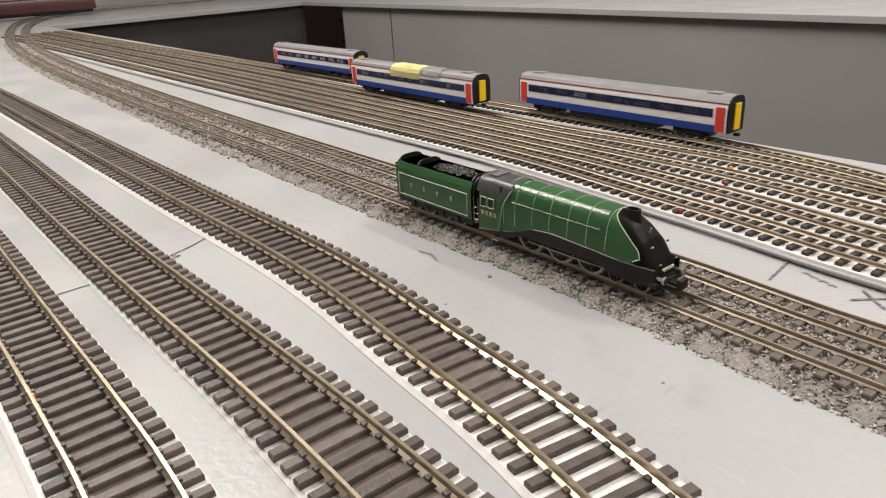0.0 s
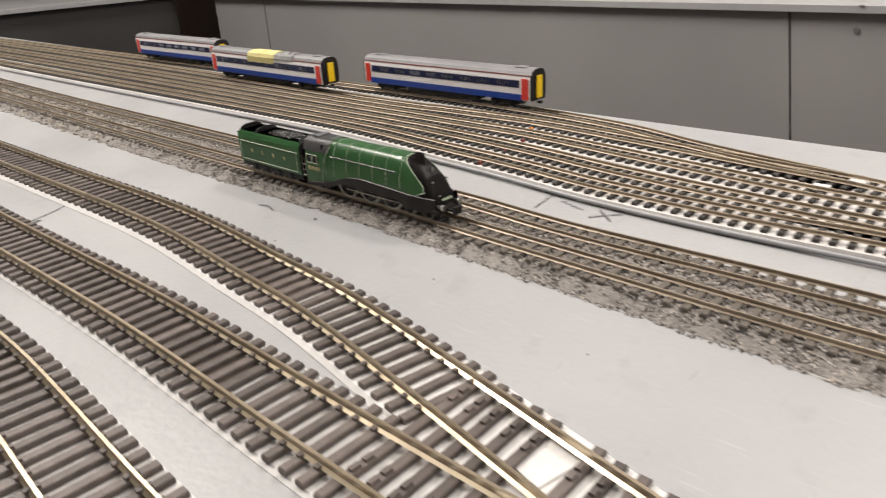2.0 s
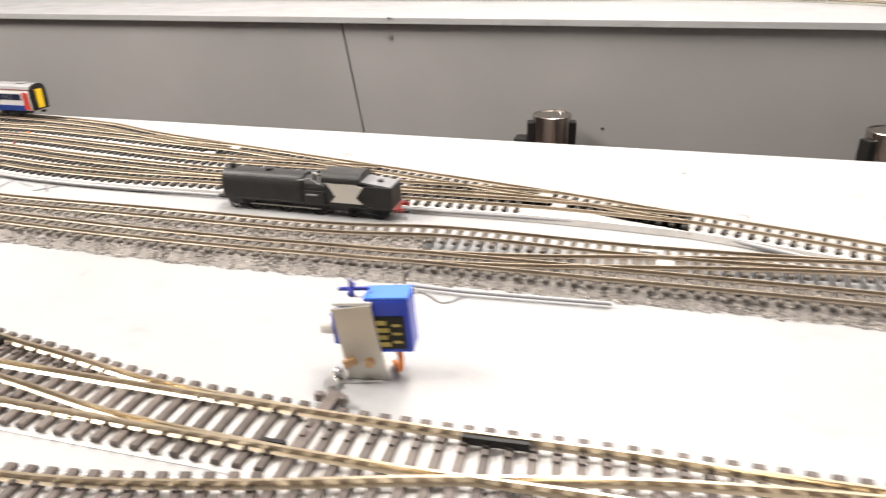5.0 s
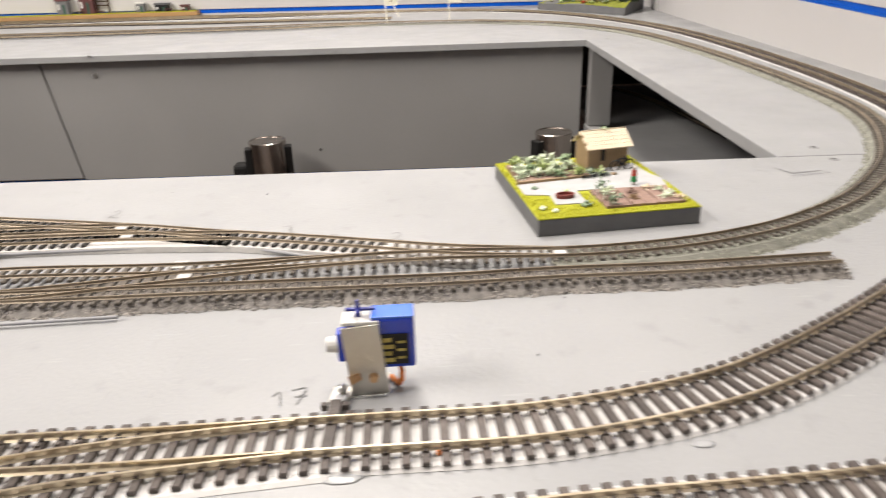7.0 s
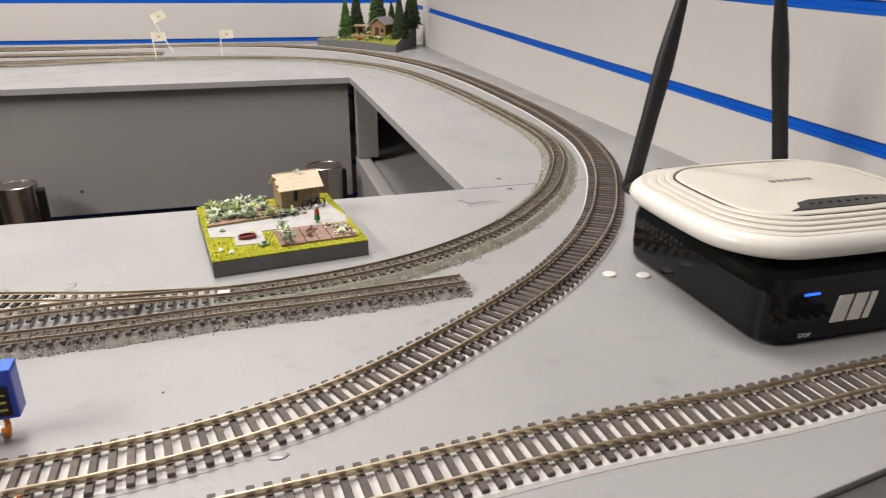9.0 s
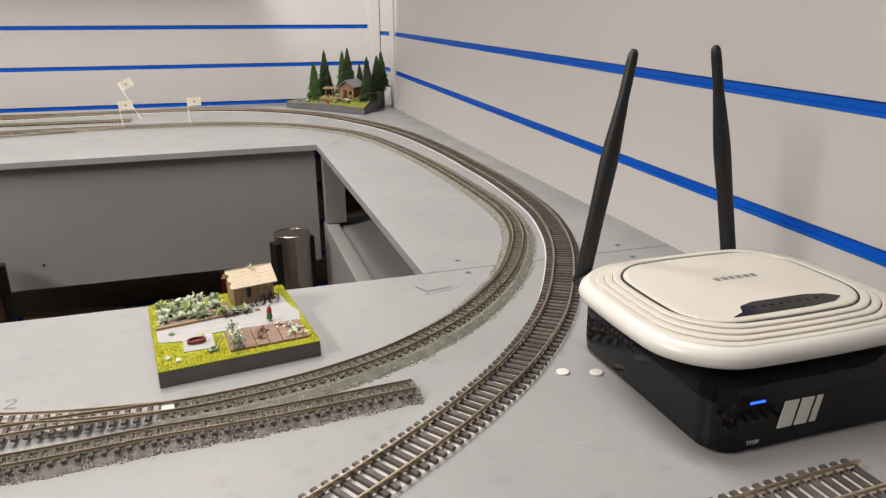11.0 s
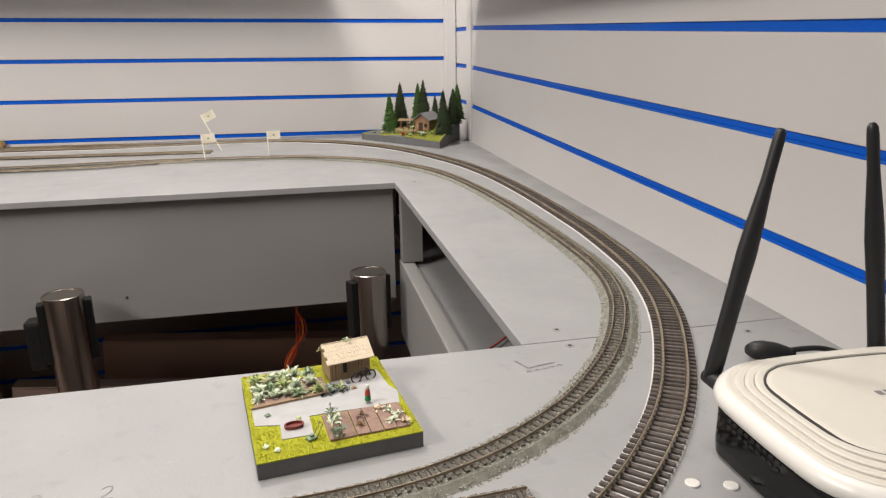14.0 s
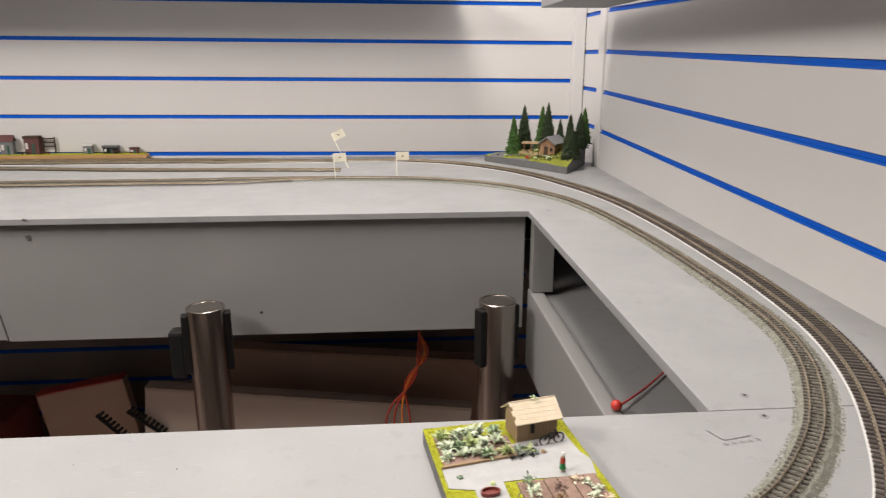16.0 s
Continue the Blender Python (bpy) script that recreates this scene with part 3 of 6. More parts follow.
def wheel(parent, x, z, r, y, spokes=0, name="wheel", rim=None):
    """A flanged wheel on each side of the track's middle."""
    for s in (-1, 1):
        bm = fresh()
        seg = 28 if r > 0.004 else 18
        a, b = s * (y - 0.0009), s * y
        rings = []
        for yy, rr in ((a, r * 0.88), (a, r * 1.07), (a + s * 0.0003, r * 1.07), (a + s * 0.0003, r), (b, r), (b, r * 0.92), (b - s * 0.0003, r * 0.88)):
            rings.append([(x + rr * math.cos(2 * math.pi * k / seg), yy, z + rr * math.sin(2 * math.pi * k / seg)) for k in range(seg)])
        loft(bm, rings + [rings[0]], cap=False)
        w = part(name, bm, rim or TYRE, parent)
        bm = fresh()
        if spokes:
            for k in range(spokes):
                t = 2 * math.pi * k / spokes
                cyl(bm, (x, b - s * 0.0004, z), (x + r * 0.90 * math.cos(t), b - s * 0.0004, z + r * 0.90 * math.sin(t)), 0.00028, 0.00024, 5)
            cyl(bm, (x, a, z), (x, b + s * 0.0003, z), r * 0.2, r * 0.17, 12)
        else:
            cyl(bm, (x, a, z), (x, b - s * 0.0002, z), r * 0.84, r * 0.84, 18)
        part("wheel_centre", bm, BLACK, w)
    return


def rounded(w, h0, h1, power, n):
    """Half section over the floor: (y, z) from one side over the top to the other."""
    out = []
    for k in range(n + 1):
        t = math.pi * k / n
        c, s = math.cos(t), math.sin(t)
        y = -w * math.copysign(abs(c) ** power, c)
        out.append((y, h0 + (h1 - h0) * abs(s) ** power))
    return out


def nose_top(x):
    return float(np.interp(x, [0, 0.048, 0.053, 0.0575, 0.0617, 0.0656, 0.0675, 0.0683], [0.0240, 0.0240, 0.0228, 0.0205, 0.0170, 0.0112, 0.0072, 0.0045]))


def steam_engine(m):
    eng = empty("steam_locomotive", m, "apple-green streamlined model steam locomotive with black nose and tender", "model locomotive")
    xs = np.linspace(0.0005, 0.0683, 200)
    W, base = 0.0079, 0.0050
    rings = []
    for x in xs:
        w = W * float(np.interp(x, [0.0, 0.052, 0.062, 0.0683], [1, 1, 0.95, 0.80]))
        rings.append([(x, y, z) for y, z in rounded(w, base, max(nose_top(x), base + 0.0006), 0.62, 72)])

    def edge(z):
        return float(np.interp(z, [0.009, 0.0115, 0.014, 0.018, 0.022, 0.0245], [0.0565, 0.0622, 0.0612, 0.0565, 0.0515, 0.0485]))

    def skirt(x):
        return float(np.interp(x, [-0.0115, -0.002, 0.008, 0.017, 0.026, 0.045, 0.06], [0.0035, 0.0048, 0.0070, 0.0103, 0.0112, 0.0104, 0.0096]))

    for name, mat, test, label in (("boiler_casing", GREEN, lambda x, z: x < edge(z) and z > skirt(x) - 0.0012, "glossy green casing"),
                                   ("nose", NOSE, lambda x, z: not (x < edge(z) and z > skirt(x) - 0.0012) and x > 0.046, "dark wedge-shaped nose")):
        bm = fresh()
        vs = loft(bm, rings, cap=False, closed=False)
        if name == "nose":
            bm.faces.new([v for v in vs[-1]])
        for f in list(bm.faces):
            c = f.calc_center_median()
            if not test(c.x, c.z):
                bm.faces.remove(f)
        for v in [v for v in bm.verts if not v.link_faces]:
            bm.verts.remove(v)
        bmesh.ops.solidify(bm, geom=list(bm.faces), thickness=0.0004)
        part(name, bm, mat, eng, label, smooth=True)
    # curved dark valance on each side
    for s in (-1, 1):
        bm = fresh()
        cols = []
        for x in np.linspace(-0.0115, 0.0675, 48):
            top = skirt(x)
            low = float(np.interp(x, [-0.0115, 0.006, 0.012, 0.047, 0.053, 0.062, 0.0675], [0.0022, 0.0038, 0.0062, 0.0060, 0.0040, 0.0032, 0.0042]))
            w = 0.0084 * float(np.interp(x, [0.0, 0.055, 0.0675], [1, 1, 0.82]))
            cols.append([(x, s * (w - 0.0003), top), (x, s * (w + 0.0001), top - 0.0003), (x, s * (w + 0.0001), low), (x, s * (w - 0.0008), low)])
        loft(bm, cols)
        part("valance", bm, NOSE, eng, "dark curved side valance", smooth=False)
    # cab
    bm = fresh()
    sec = rounded(0.0080, 0.0030, 0.0236, 0.5, 96)
    loft(bm, [[(x, y, z) for y, z in sec] for x in (-0.0115, 0.0012)], cap=False, closed=False)
    for f in list(bm.faces):
        if f.calc_center_median().z > 0.0182:
            bm.faces.remove(f)
    bmesh.ops.solidify(bm, geom=list(bm.faces), thickness=0.0005)
    cab = part("cab", bm, GREEN, eng)
    bm = fresh()
    loft(bm, [[(x, y * 1.02, z + 0.0004) for y, z in rounded(0.0080, 0.0030, 0.0236, 0.5, 96)] for x in (-0.0128, 0.0046)], cap=False, closed=False)
    for f in list(bm.faces):
        if f.calc_center_median().z < 0.0182:
            bm.faces.remove(f)
    bmesh.ops.solidify(bm, geom=list(bm.faces), thickness=0.0005)
    box(bm, -0.0095, -0.0055, -0.0035, 0.0035, 0.0238, 0.0246, 0.0002)
    part("cab_roof", bm, ROOFGREY, eng, "dark grey curved cab roof")
    bm = fresh()
    box(bm, -0.0005, 0.0002, -0.0072, 0.0072, 0.004, 0.022)
    part("backhead", bm, BLACK, eng)
    for s in (-1, 1):
        for x0 in (-0.0100, -0.0060):
            bm = fresh()
            box(bm, x0, x0 + 0.0032, s * 0.0080 - 0.0003, s * 0.0080 + 0.0003, 0.0130, 0.0168, 0.0002)
            win = part("cab_window", bm, BLACK, cab)
            bm = fresh()
            y = s * 0.00835
            beam(bm, [(x0, y, 0.0130), (x0 + 0.0032, y, 0.0130), (x0 + 0.0032, y, 0.0168), (x0, y, 0.0168), (x0, y, 0.0130)], 0.00014, 5)
            part("window_frame", bm, LINING, win)
        bm = fresh()
        for k in range(4):
            box(bm, -0.0098 + k * 0.0022, -0.0085 + k * 0.0022, s * 0.0081 - 0.0002, s * 0.0081 + 0.0002, 0.0096, 0.0112)
        part("number_bar", bm, GILT, eng, "plain gilt bars on the cab side")
        # slanting lining between cab and boiler
        bm = fresh()
        pts = []
        for z in np.linspace(0.0048, 0.0222, 18):
            u = (z - 0.0030) / (0.0240 - 0.0030)
            pts.append((float(np.interp(z, [0.0048, 0.016, 0.0222], [-0.0004, 0.0020, 0.0056])), s * 0.0082 * (1 - u ** 4) ** 0.25 * 1.012, z))
        ribbon(bm, pts, 0.0003)
        part("lining", bm, LINING, eng)
    # pale boiler bands and outline
    for x in (0.0022, 0.0080, 0.0165, 0.0247, 0.0330, 0.0412, 0.0492):
        bm = fresh()
        pts = [(x, y * 1.014, z + 0.00012) for y, z in rounded(W, base, nose_top(x), 0.62, 40)]
        pts = [p for p in pts if p[2] > skirt(x) - 0.0004]
        ribbon(bm, pts, 0.00019)
        part("boiler_band", bm, LINING, eng)
    for s in (-1, 1):
        bm = fresh()
        pts = []
        for z in np.linspace(0.0106, 0.0238, 16):
            x = edge(z)
            t = max(nose_top(x), base + 0.001)
            u = min(1, max(0, (z - base) / (t - base)))
            y = W * float(np.interp(x, [0.0, 0.052, 0.062, 0.0683], [1, 1, 0.95, 0.80])) * max(0.0, 1 - u ** (2 / 0.62)) ** 0.31
            pts.append((x + 0.0001, s * (y * 1.02 + 0.0001), z + 0.0002))
        ribbon(bm, pts, 0.00032)
        part("lining", bm, LINING, eng)
        bm = fresh()
        cyl(bm, (0.006, s * 0.0077, 0.0178), (0.047, s * 0.0077, 0.0178), 0.00014, 0.00014, 6)
        for x in (0.010, 0.019, 0.028, 0.037, 0.046):
            cyl(bm, (x, s * 0.0068, 0.0178), (x, s * 0.0081, 0.0178), 0.0003, 0.0003, 8)
        part("handrail", bm, ROOFGREY, eng)
        for x in (0.066,):
            bm = fresh()
            cyl(bm, (x, s * 0.0050, 0.0062), (0.0700, s * 0.0050, 0.0062), 0.0007, 0.0007, 10)
            cyl(bm, (0.0700, s * 0.0050, 0.0062), (0.0706, s * 0.0050, 0.0062), 0.0014, 0.0013, 14)
            part("buffer", bm, STEEL, eng, "bright round buffer")
    # chimney, whistle, coupling, running gear
    bm = fresh()
    for x, r, z in ((0.0540, 0.0016, 0.0248),):
        loft(bm, [[(x + r * a * 1.6 * math.cos(t), r * a * math.sin(t), zz) for t in np.linspace(0, 2 * math.pi, 20, endpoint=False)] for zz, a in ((0.0200, 1.35), (0.0225, 1.12), (z - 0.0006, 1.0), (z, 1.06), (z, 0.8), (z - 0.0012, 0.75))])
    part("chimney", bm, NOSE, eng)
    bm = fresh()
    cyl(bm, (0.0600, 0, 0.0175), (0.0608, 0, 0.0200), 0.0004, 0.0003, 8)
    part("whistle", bm, STEEL, eng)
    bm = fresh()
    for k in range(4):
        box(bm, 0.0676, 0.0683, -0.0028 + k * 0.0015, -0.0018 + k * 0.0015, 0.0080, 0.0088)
    part("number_bar", bm, LINING, eng, "plain white bars on the nose")
    bm = fresh()
    box(bm, 0.066, 0.0690, -0.0075, 0.0075, 0.0035, 0.0052, 0.0003)
    box(bm, 0.0690, 0.0735, -0.0015, 0.0015, 0.0036, 0.0046, 0.0002)
    box(bm, 0.0725, 0.0740, -0.0020, 0.0020, 0.0030, 0.0062, 0.0002)
    part("coupling", bm, BLACK, eng)
    bm = fresh()
    box(bm, -0.0110, 0.0650, -0.0042, 0.0042, 0.0025, 0.0072, 0.0004)
    part("chassis", bm, BLACK, eng)
    for x in (0.0139, 0.0280, 0.0417):
        wheel(eng, x, 0.0062, 0.0062, 0.0058, 12, "driving_wheel")
    for x in (0.0520, 0.0622):
        wheel(eng, x, 0.0030, 0.0030, 0.0056, 8, "leading_wheel")
    wheel(eng, -0.0040, 0.0034, 0.0034, 0.0056, 8, "trailing_wheel")
    for s in (-1, 1):
        bm = fresh()
        box(bm, 0.0135, 0.0425, s * 0.0064 - 0.0002, s * 0.0064 + 0.0002, 0.0037, 0.0042, 0.0001)
        box(bm, 0.0275, 0.0500, s * 0.0068 - 0.0002, s * 0.0068 + 0.0002, 0.0041, 0.0045, 0.0001)
        box(bm, 0.0480, 0.0540, s * 0.0066 - 0.0006, s * 0.0066 + 0.0006, 0.0044, 0.0066, 0.0003)
        part("connecting_rod", bm, TYRE, eng)
        bm = fresh()
        box(bm, -0.0100, 0.0040, s * 0.0070 - 0.0003, s * 0.0070 + 0.0003, 0.0022, 0.0046, 0.0003)
        part("pony_frame", bm, BLACK, eng)
    for s in (-1, 1):
        bm = fresh()
        for x in (-0.0125, -0.0148):
            cyl(bm, (x, s * 0.0076, 0.0050), (x, s * 0.0076, 0.0150), 0.00016, 0.00016, 6)
        for z in (0.0060, 0.0085, 0.0110):
            cyl(bm, (-0.0150, s * 0.0076, z), (-0.0123, s * 0.0076, z), 0.0002, 0.0002, 6)
        part("cab_step", bm, TYRE, eng, "bright steps and grab rails by the cab door")
        for x, z in ((0.0672, 0.0102), (0.0640, 0.0152)):
            bm = fresh()
            cyl(bm, (x, s * 0.0042, z), (x + 0.0008, s * 0.0042, z + 0.0006), 0.0003, 0.0003, 8)
            part("lamp_iron", bm, STEEL, eng)
        for x in (0.0140, 0.0210, 0.0285):
            bm = fresh()
            box(bm, x - 0.0006, x + 0.0006, s * 0.0056 - 0.0003, s * 0.0056 + 0.0003, 0.0212, 0.0218, 0.0002)
            part("washout_plug", bm, GREEN, eng)
    # tender
    bm = fresh()
    x0, x1 = -0.0655, -0.0160
    prof = [(-0.0080, 0.0052), (-0.0080, 0.0165), (-0.0078, 0.0180), (-0.0070, 0.0196), (-0.0064, 0.0205)]
    full = prof + [(-y, z) for y, z in prof[::-1]]
    loft(bm, [[(x, y, z) for y, z in full] for x in (x0, x1)], cap=False, closed=False)
    bmesh.ops.solidify(bm, geom=list(bm.faces), thickness=0.0005)
    box(bm, x0 - 0.0003, x0 + 0.0004, -0.0078, 0.0078, 0.0052, 0.0190)
    tender = part("tender", bm, GREEN, eng, "green tender with cream lining")
    bm = fresh()
    box(bm, x0 + 0.0005, x1 - 0.0005, -0.0074, 0.0074, 0.0045, 0.0160)
    box(bm, x0 - 0.0012, x0 - 0.0003, -0.0074, 0.0074, 0.0050, 0.0196, 0.0004)
    for x in (x0 + 0.0004, x0 + 0.0135, x1 - 0.0012, x1 + 0.0008):
        sec = [(y, z) for y, z in rounded(0.0076, 0.012, 0.0226, 0.55, 16)]
        loft(bm, [[(xx, y, z) for y, z in sec] for xx in (x, x + 0.0006)], cap=False, closed=True)
        for a in (0, 1):
            bm.faces.new([bm.verts.new((x + a * 0.0006, y * k, z - (1 - k) * 0.004)) for k, row in ((1, sec), ) for y, z in row])
    part("tender_interior", bm, BLACK, tender)
    bm = fresh()
    grid = bmesh.ops.create_grid(bm, x_segments=46, y_segments=22, size=0.5)
    for v in bm.verts:
        u, w = v.co.x + 0.5, v.co.y + 0.5
        hump = abs(math.sin(math.pi * min(1, max(0, u)))) ** 0.3 * abs(math.sin(math.pi * w)) ** 0.3
        v.co = Vector((-0.0500 + u * 0.0325, -0.0066 + w * 0.0132, 0.0165 + 0.0048 * hump + 0.0016 * noise.noise(Vector((u * 31.7, w * 13.3, 3.4))) + 0.0006 * noise.noise(Vector((u * 77.3, w * 31.9, 8.6)))))
    part("coal_load", bm, COAL, tender, "black coal heaped in the tender")
    bm = fresh()
    box(bm, -0.0615, -0.0575, -0.0020, 0.0020, 0.0160, 0.0182, 0.0005)
    part("filler_cap", bm, ROOFGREY, tender)
    for s in (-1, 1):
        y = s * 0.00845
        bm = fresh()
        beam(bm, [(-0.0632, y, 0.0066), (-0.0180, y, 0.0066), (-0.0180, y, 0.0158), (-0.0632, y, 0.0158), (-0.0632, y, 0.0066)], 0.00016, 5)
        part("lining", bm, LINING, tender)
        bm = fresh()
        for k in range(4):
            box(bm, -0.0551 + k * 0.0088, -0.0542 + k * 0.0088, s * 0.0081 - 0.0002, s * 0.0081 + 0.0002, 0.0106, 0.0123)
        part("letter_bar", bm, GILT, tender, "plain cream bars on the tender side")
        bm = fresh()
        box(bm, x0, x1, s * 0.0068 - 0.0004, s * 0.0068 + 0.0004, 0.0026, 0.0052, 0.0003)
        for x in (-0.0550, -0.0455, -0.0355, -0.0258):
            box(bm, x - 0.0015, x + 0.0015, s * 0.0074 - 0.0005, s * 0.0074 + 0.0005, 0.0018, 0.0046, 0.0003)
        part("tender_frame", bm, BLACK, tender)
        bm = fresh()
        cyl(bm, (x0 - 0.0005, s * 0.005, 0.0060), (x0 - 0.0035, s * 0.005, 0.0060), 0.0010, 0.0012, 10)
        part("buffer", bm, RED if s < 0 else STEEL, tender)
    for x in (-0.0550, -0.0455, -0.0355, -0.0258):
        wheel(tender, x, 0.0033, 0.0033, 0.0056, 0)
    bm = fresh()
    box(bm, -0.0700, -0.0655, -0.0012, 0.0012, 0.0036, 0.0046, 0.0002)
    box(bm, -0.0170, -0.0105, -0.0015, 0.0015, 0.0036, 0.0050, 0.0002)
    box(bm, -0.0715, -0.0700, -0.0018, 0.0018, 0.0030, 0.0060, 0.0002)
    part("coupling", bm, BLACK, tender)
    return eng


RAILTOP = 0.0073
steam_engine(pose(0.2365, 0.4262, RAILTOP, 0, 0, -0.3) @ Matrix.Scale(1.03, 4))


def coach(m, taped=False, label="white and blue model railway coach with red doors and grey roof"):
    c = empty("railway_coach", m, label, "model coach", "parked coaches")
    Lh, w = 0.0786, 0.0085
    bm = fresh()
    side = [(-w * 0.95, 0.0058), (-w, 0.0105), (-w, 0.0195), (-w * 0.93, 0.0225)]
    full = side + [(-y, z) for y, z in side[::-1]]
    loft(bm, [[(x, y, z) for y, z in full] for x in (-Lh, Lh)])
    body = part("body", bm, COACHW, c, "white coach body")
    bm = fresh()
    roof = [(-w * 0.95, 0.0222), (-w * 0.80, 0.0243), (-w * 0.5, 0.0257), (0, 0.0262), (w * 0.5, 0.0257), (w * 0.80, 0.0243), (w * 0.95, 0.0222)]
    loft(bm, [[(x, y, z) for y, z in roof] for x in (-Lh - 0.0002, -Lh + 0.001, Lh - 0.001, Lh + 0.0002)])
    rf = part("roof", bm, ROOFC, c, "grey ribbed roof", smooth=False)
    for x in (-Lh + 0.012, Lh - 0.012):
        bm = fresh()
        box(bm, x - 0.004, x + 0.004, -0.0030, 0.0030, 0.0258, 0.0266, 0.0003)
        part("roof_hatch", bm, ROOFC, rf)
    for s in (-1, 1):
        bm = fresh()
        box(bm, -Lh + 0.0065, Lh - 0.0065, s * w * 0.985 - 0.0003, s * w * 0.985 + 0.0004, 0.0056, 0.0098, 0.0002)
        part("lower_stripe", bm, COACHB, body, "navy blue lower stripe")
        bm = fresh()
        box(bm, -Lh + 0.0085, Lh - 0.0085, s * w - 0.0003, s * w + 0.00025, 0.0141, 0.0188, 0.0002)
        band = part("window_band", bm, GLASSB, body, "dark blue window band")
        for k in range(8):
            xk = -0.0560 + k * 0.0160
            bm = fresh()
            box(bm, xk - 0.0053, xk + 0.0053, s * w - 0.0003, s * w + 0.0004, 0.0148, 0.0182, 0.0003)
            part("pane", bm, PANE, band)
        bm = fresh()
        box(bm, -Lh, Lh, s * w * 0.945 - 0.0003, s * w * 0.945 + 0.0004, 0.0219, 0.0225)
        part("gutter", bm, BRICKRED, body)
        for e in (-1, 1):
            bm = fresh()
            xe = e * (Lh - 0.0040)
            box(bm, xe - 0.0027, xe + 0.0027, s * w - 0.0003, s * w + 0.0004, 0.0064, 0.0202, 0.0003)
            door = part("door", bm, RED, body, "red passenger door")
            bm = fresh()
            box(bm, xe - 0.0011, xe + 0.0011, s * w, s * w + 0.0006, 0.0150, 0.0188, 0.0002)
            part("door_window", bm, PANE, door)
    for e in (-1, 1):
        bm = fresh()
        loft(bm, [[(x, y * 0.97, z) for y, z in full[:4] + roof[1:-1] + full[4:]] for x in (e * Lh, e * (Lh + 0.0010))])
        end = part("end_wall", bm, BLACK, c, "black coach end")
        bm = fresh()
        box(bm, e * (Lh + 0.0014) - 0.0006, e * (Lh + 0.0014) + 0.0006, -0.0030, 0.0030, 0.0072, 0.0218, 0.0003)
        part("gangway_door", bm, YELLOW, end, "yellow gangway door")
        bm = fresh()
        box(bm, e * (Lh + 0.0022) - 0.0016, e * (Lh + 0.0022) + 0.0016, -0.0012, 0.0012, 0.0036, 0.0052, 0.0003)
        part("coupling", bm, BLACK, end)
        bm = fresh()
        xb = e * 0.0560
        box(bm, xb - 0.0115, xb + 0.0115, -0.0066, 0.0066, 0.0022, 0.0054, 0.0008)
        for q in (-0.007, 0.007):
            box(bm, xb + q - 0.0016, xb + q + 0.0016, -0.0074, 0.0074, 0.0020, 0.0046, 0.0005)
        bogie = part("bogie", bm, BLACK, c)
        for q in (-0.007, 0.007):
            wheel(bogie, xb + q, 0.0030, 0.0030, 0.0056)
    bm = fresh()
    box(bm, -0.034, 0.034, -0.0074, 0.0074, 0.0022, 0.0060, 0.0008)
    part("underframe", bm, BLACK, c)
    return c


COACH_A = coach(pose(0.1475, 0.6095, RAILTOP, 0, 0, 0.0))
COACH_B = coach(pose(-0.030, 0.5825, RAILTOP, 0, 0, -0.3), label="white and blue model coach with paper taped over its roof")
copy_thing(COACH_A, pose(-0.228, 0.6105, RAILTOP, 0, 0, 0.5))
# paper and tape over one roof
for nm, mat, xa, xb, low, lb in (("paper_note", PAPER, -0.020, 0.018, 0.0175, "pale yellow paper wrapped over a coach roof"), ("tape_strip", TAPE, 0.0185, 0.042, 0.0212, "cloudy clear tape stuck on a coach roof")):
    bm = fresh()
    w = 0.0090
    sec = [(-w, low), (-w * 0.99, 0.0222), (-w * 0.82, 0.0248), (-w * 0.5, 0.0262), (0, 0.0267), (w * 0.5, 0.0262), (w * 0.82, 0.0248), (w * 0.99, 0.0222)]
    loft(bm, [[(x, y + 0.0002 * math.sin(x * 700 + k), z + 0.0002 * math.sin(x * 500 + 2 * k)) for k, (y, z) in enumerate(sec)] for x in np.linspace(xa, xb, 12)], closed=False)
    bmesh.ops.solidify(bm, geom=list(bm.faces), thickness=0.0002)
    ob = tagged(part(nm, bm, mat), lb, "paper" if nm == "paper_note" else "tape")
    ob.matrix_basis = pose(-0.030, 0.5825, RAILTOP, 0, 0, -0.3)


CHARCOAL = node_mat("worn_charcoal_paint", (0.0125, 0.0115, 0.0112), 0.5, 0, (0.0065, 0.006, 0.006), 220, 0.3, 900)


BEAMRED = node_mat("dull_red_paint", (0.30, 0.035, 0.028), 0.5, 0, (0.20, 0.022, 0.018), 120)


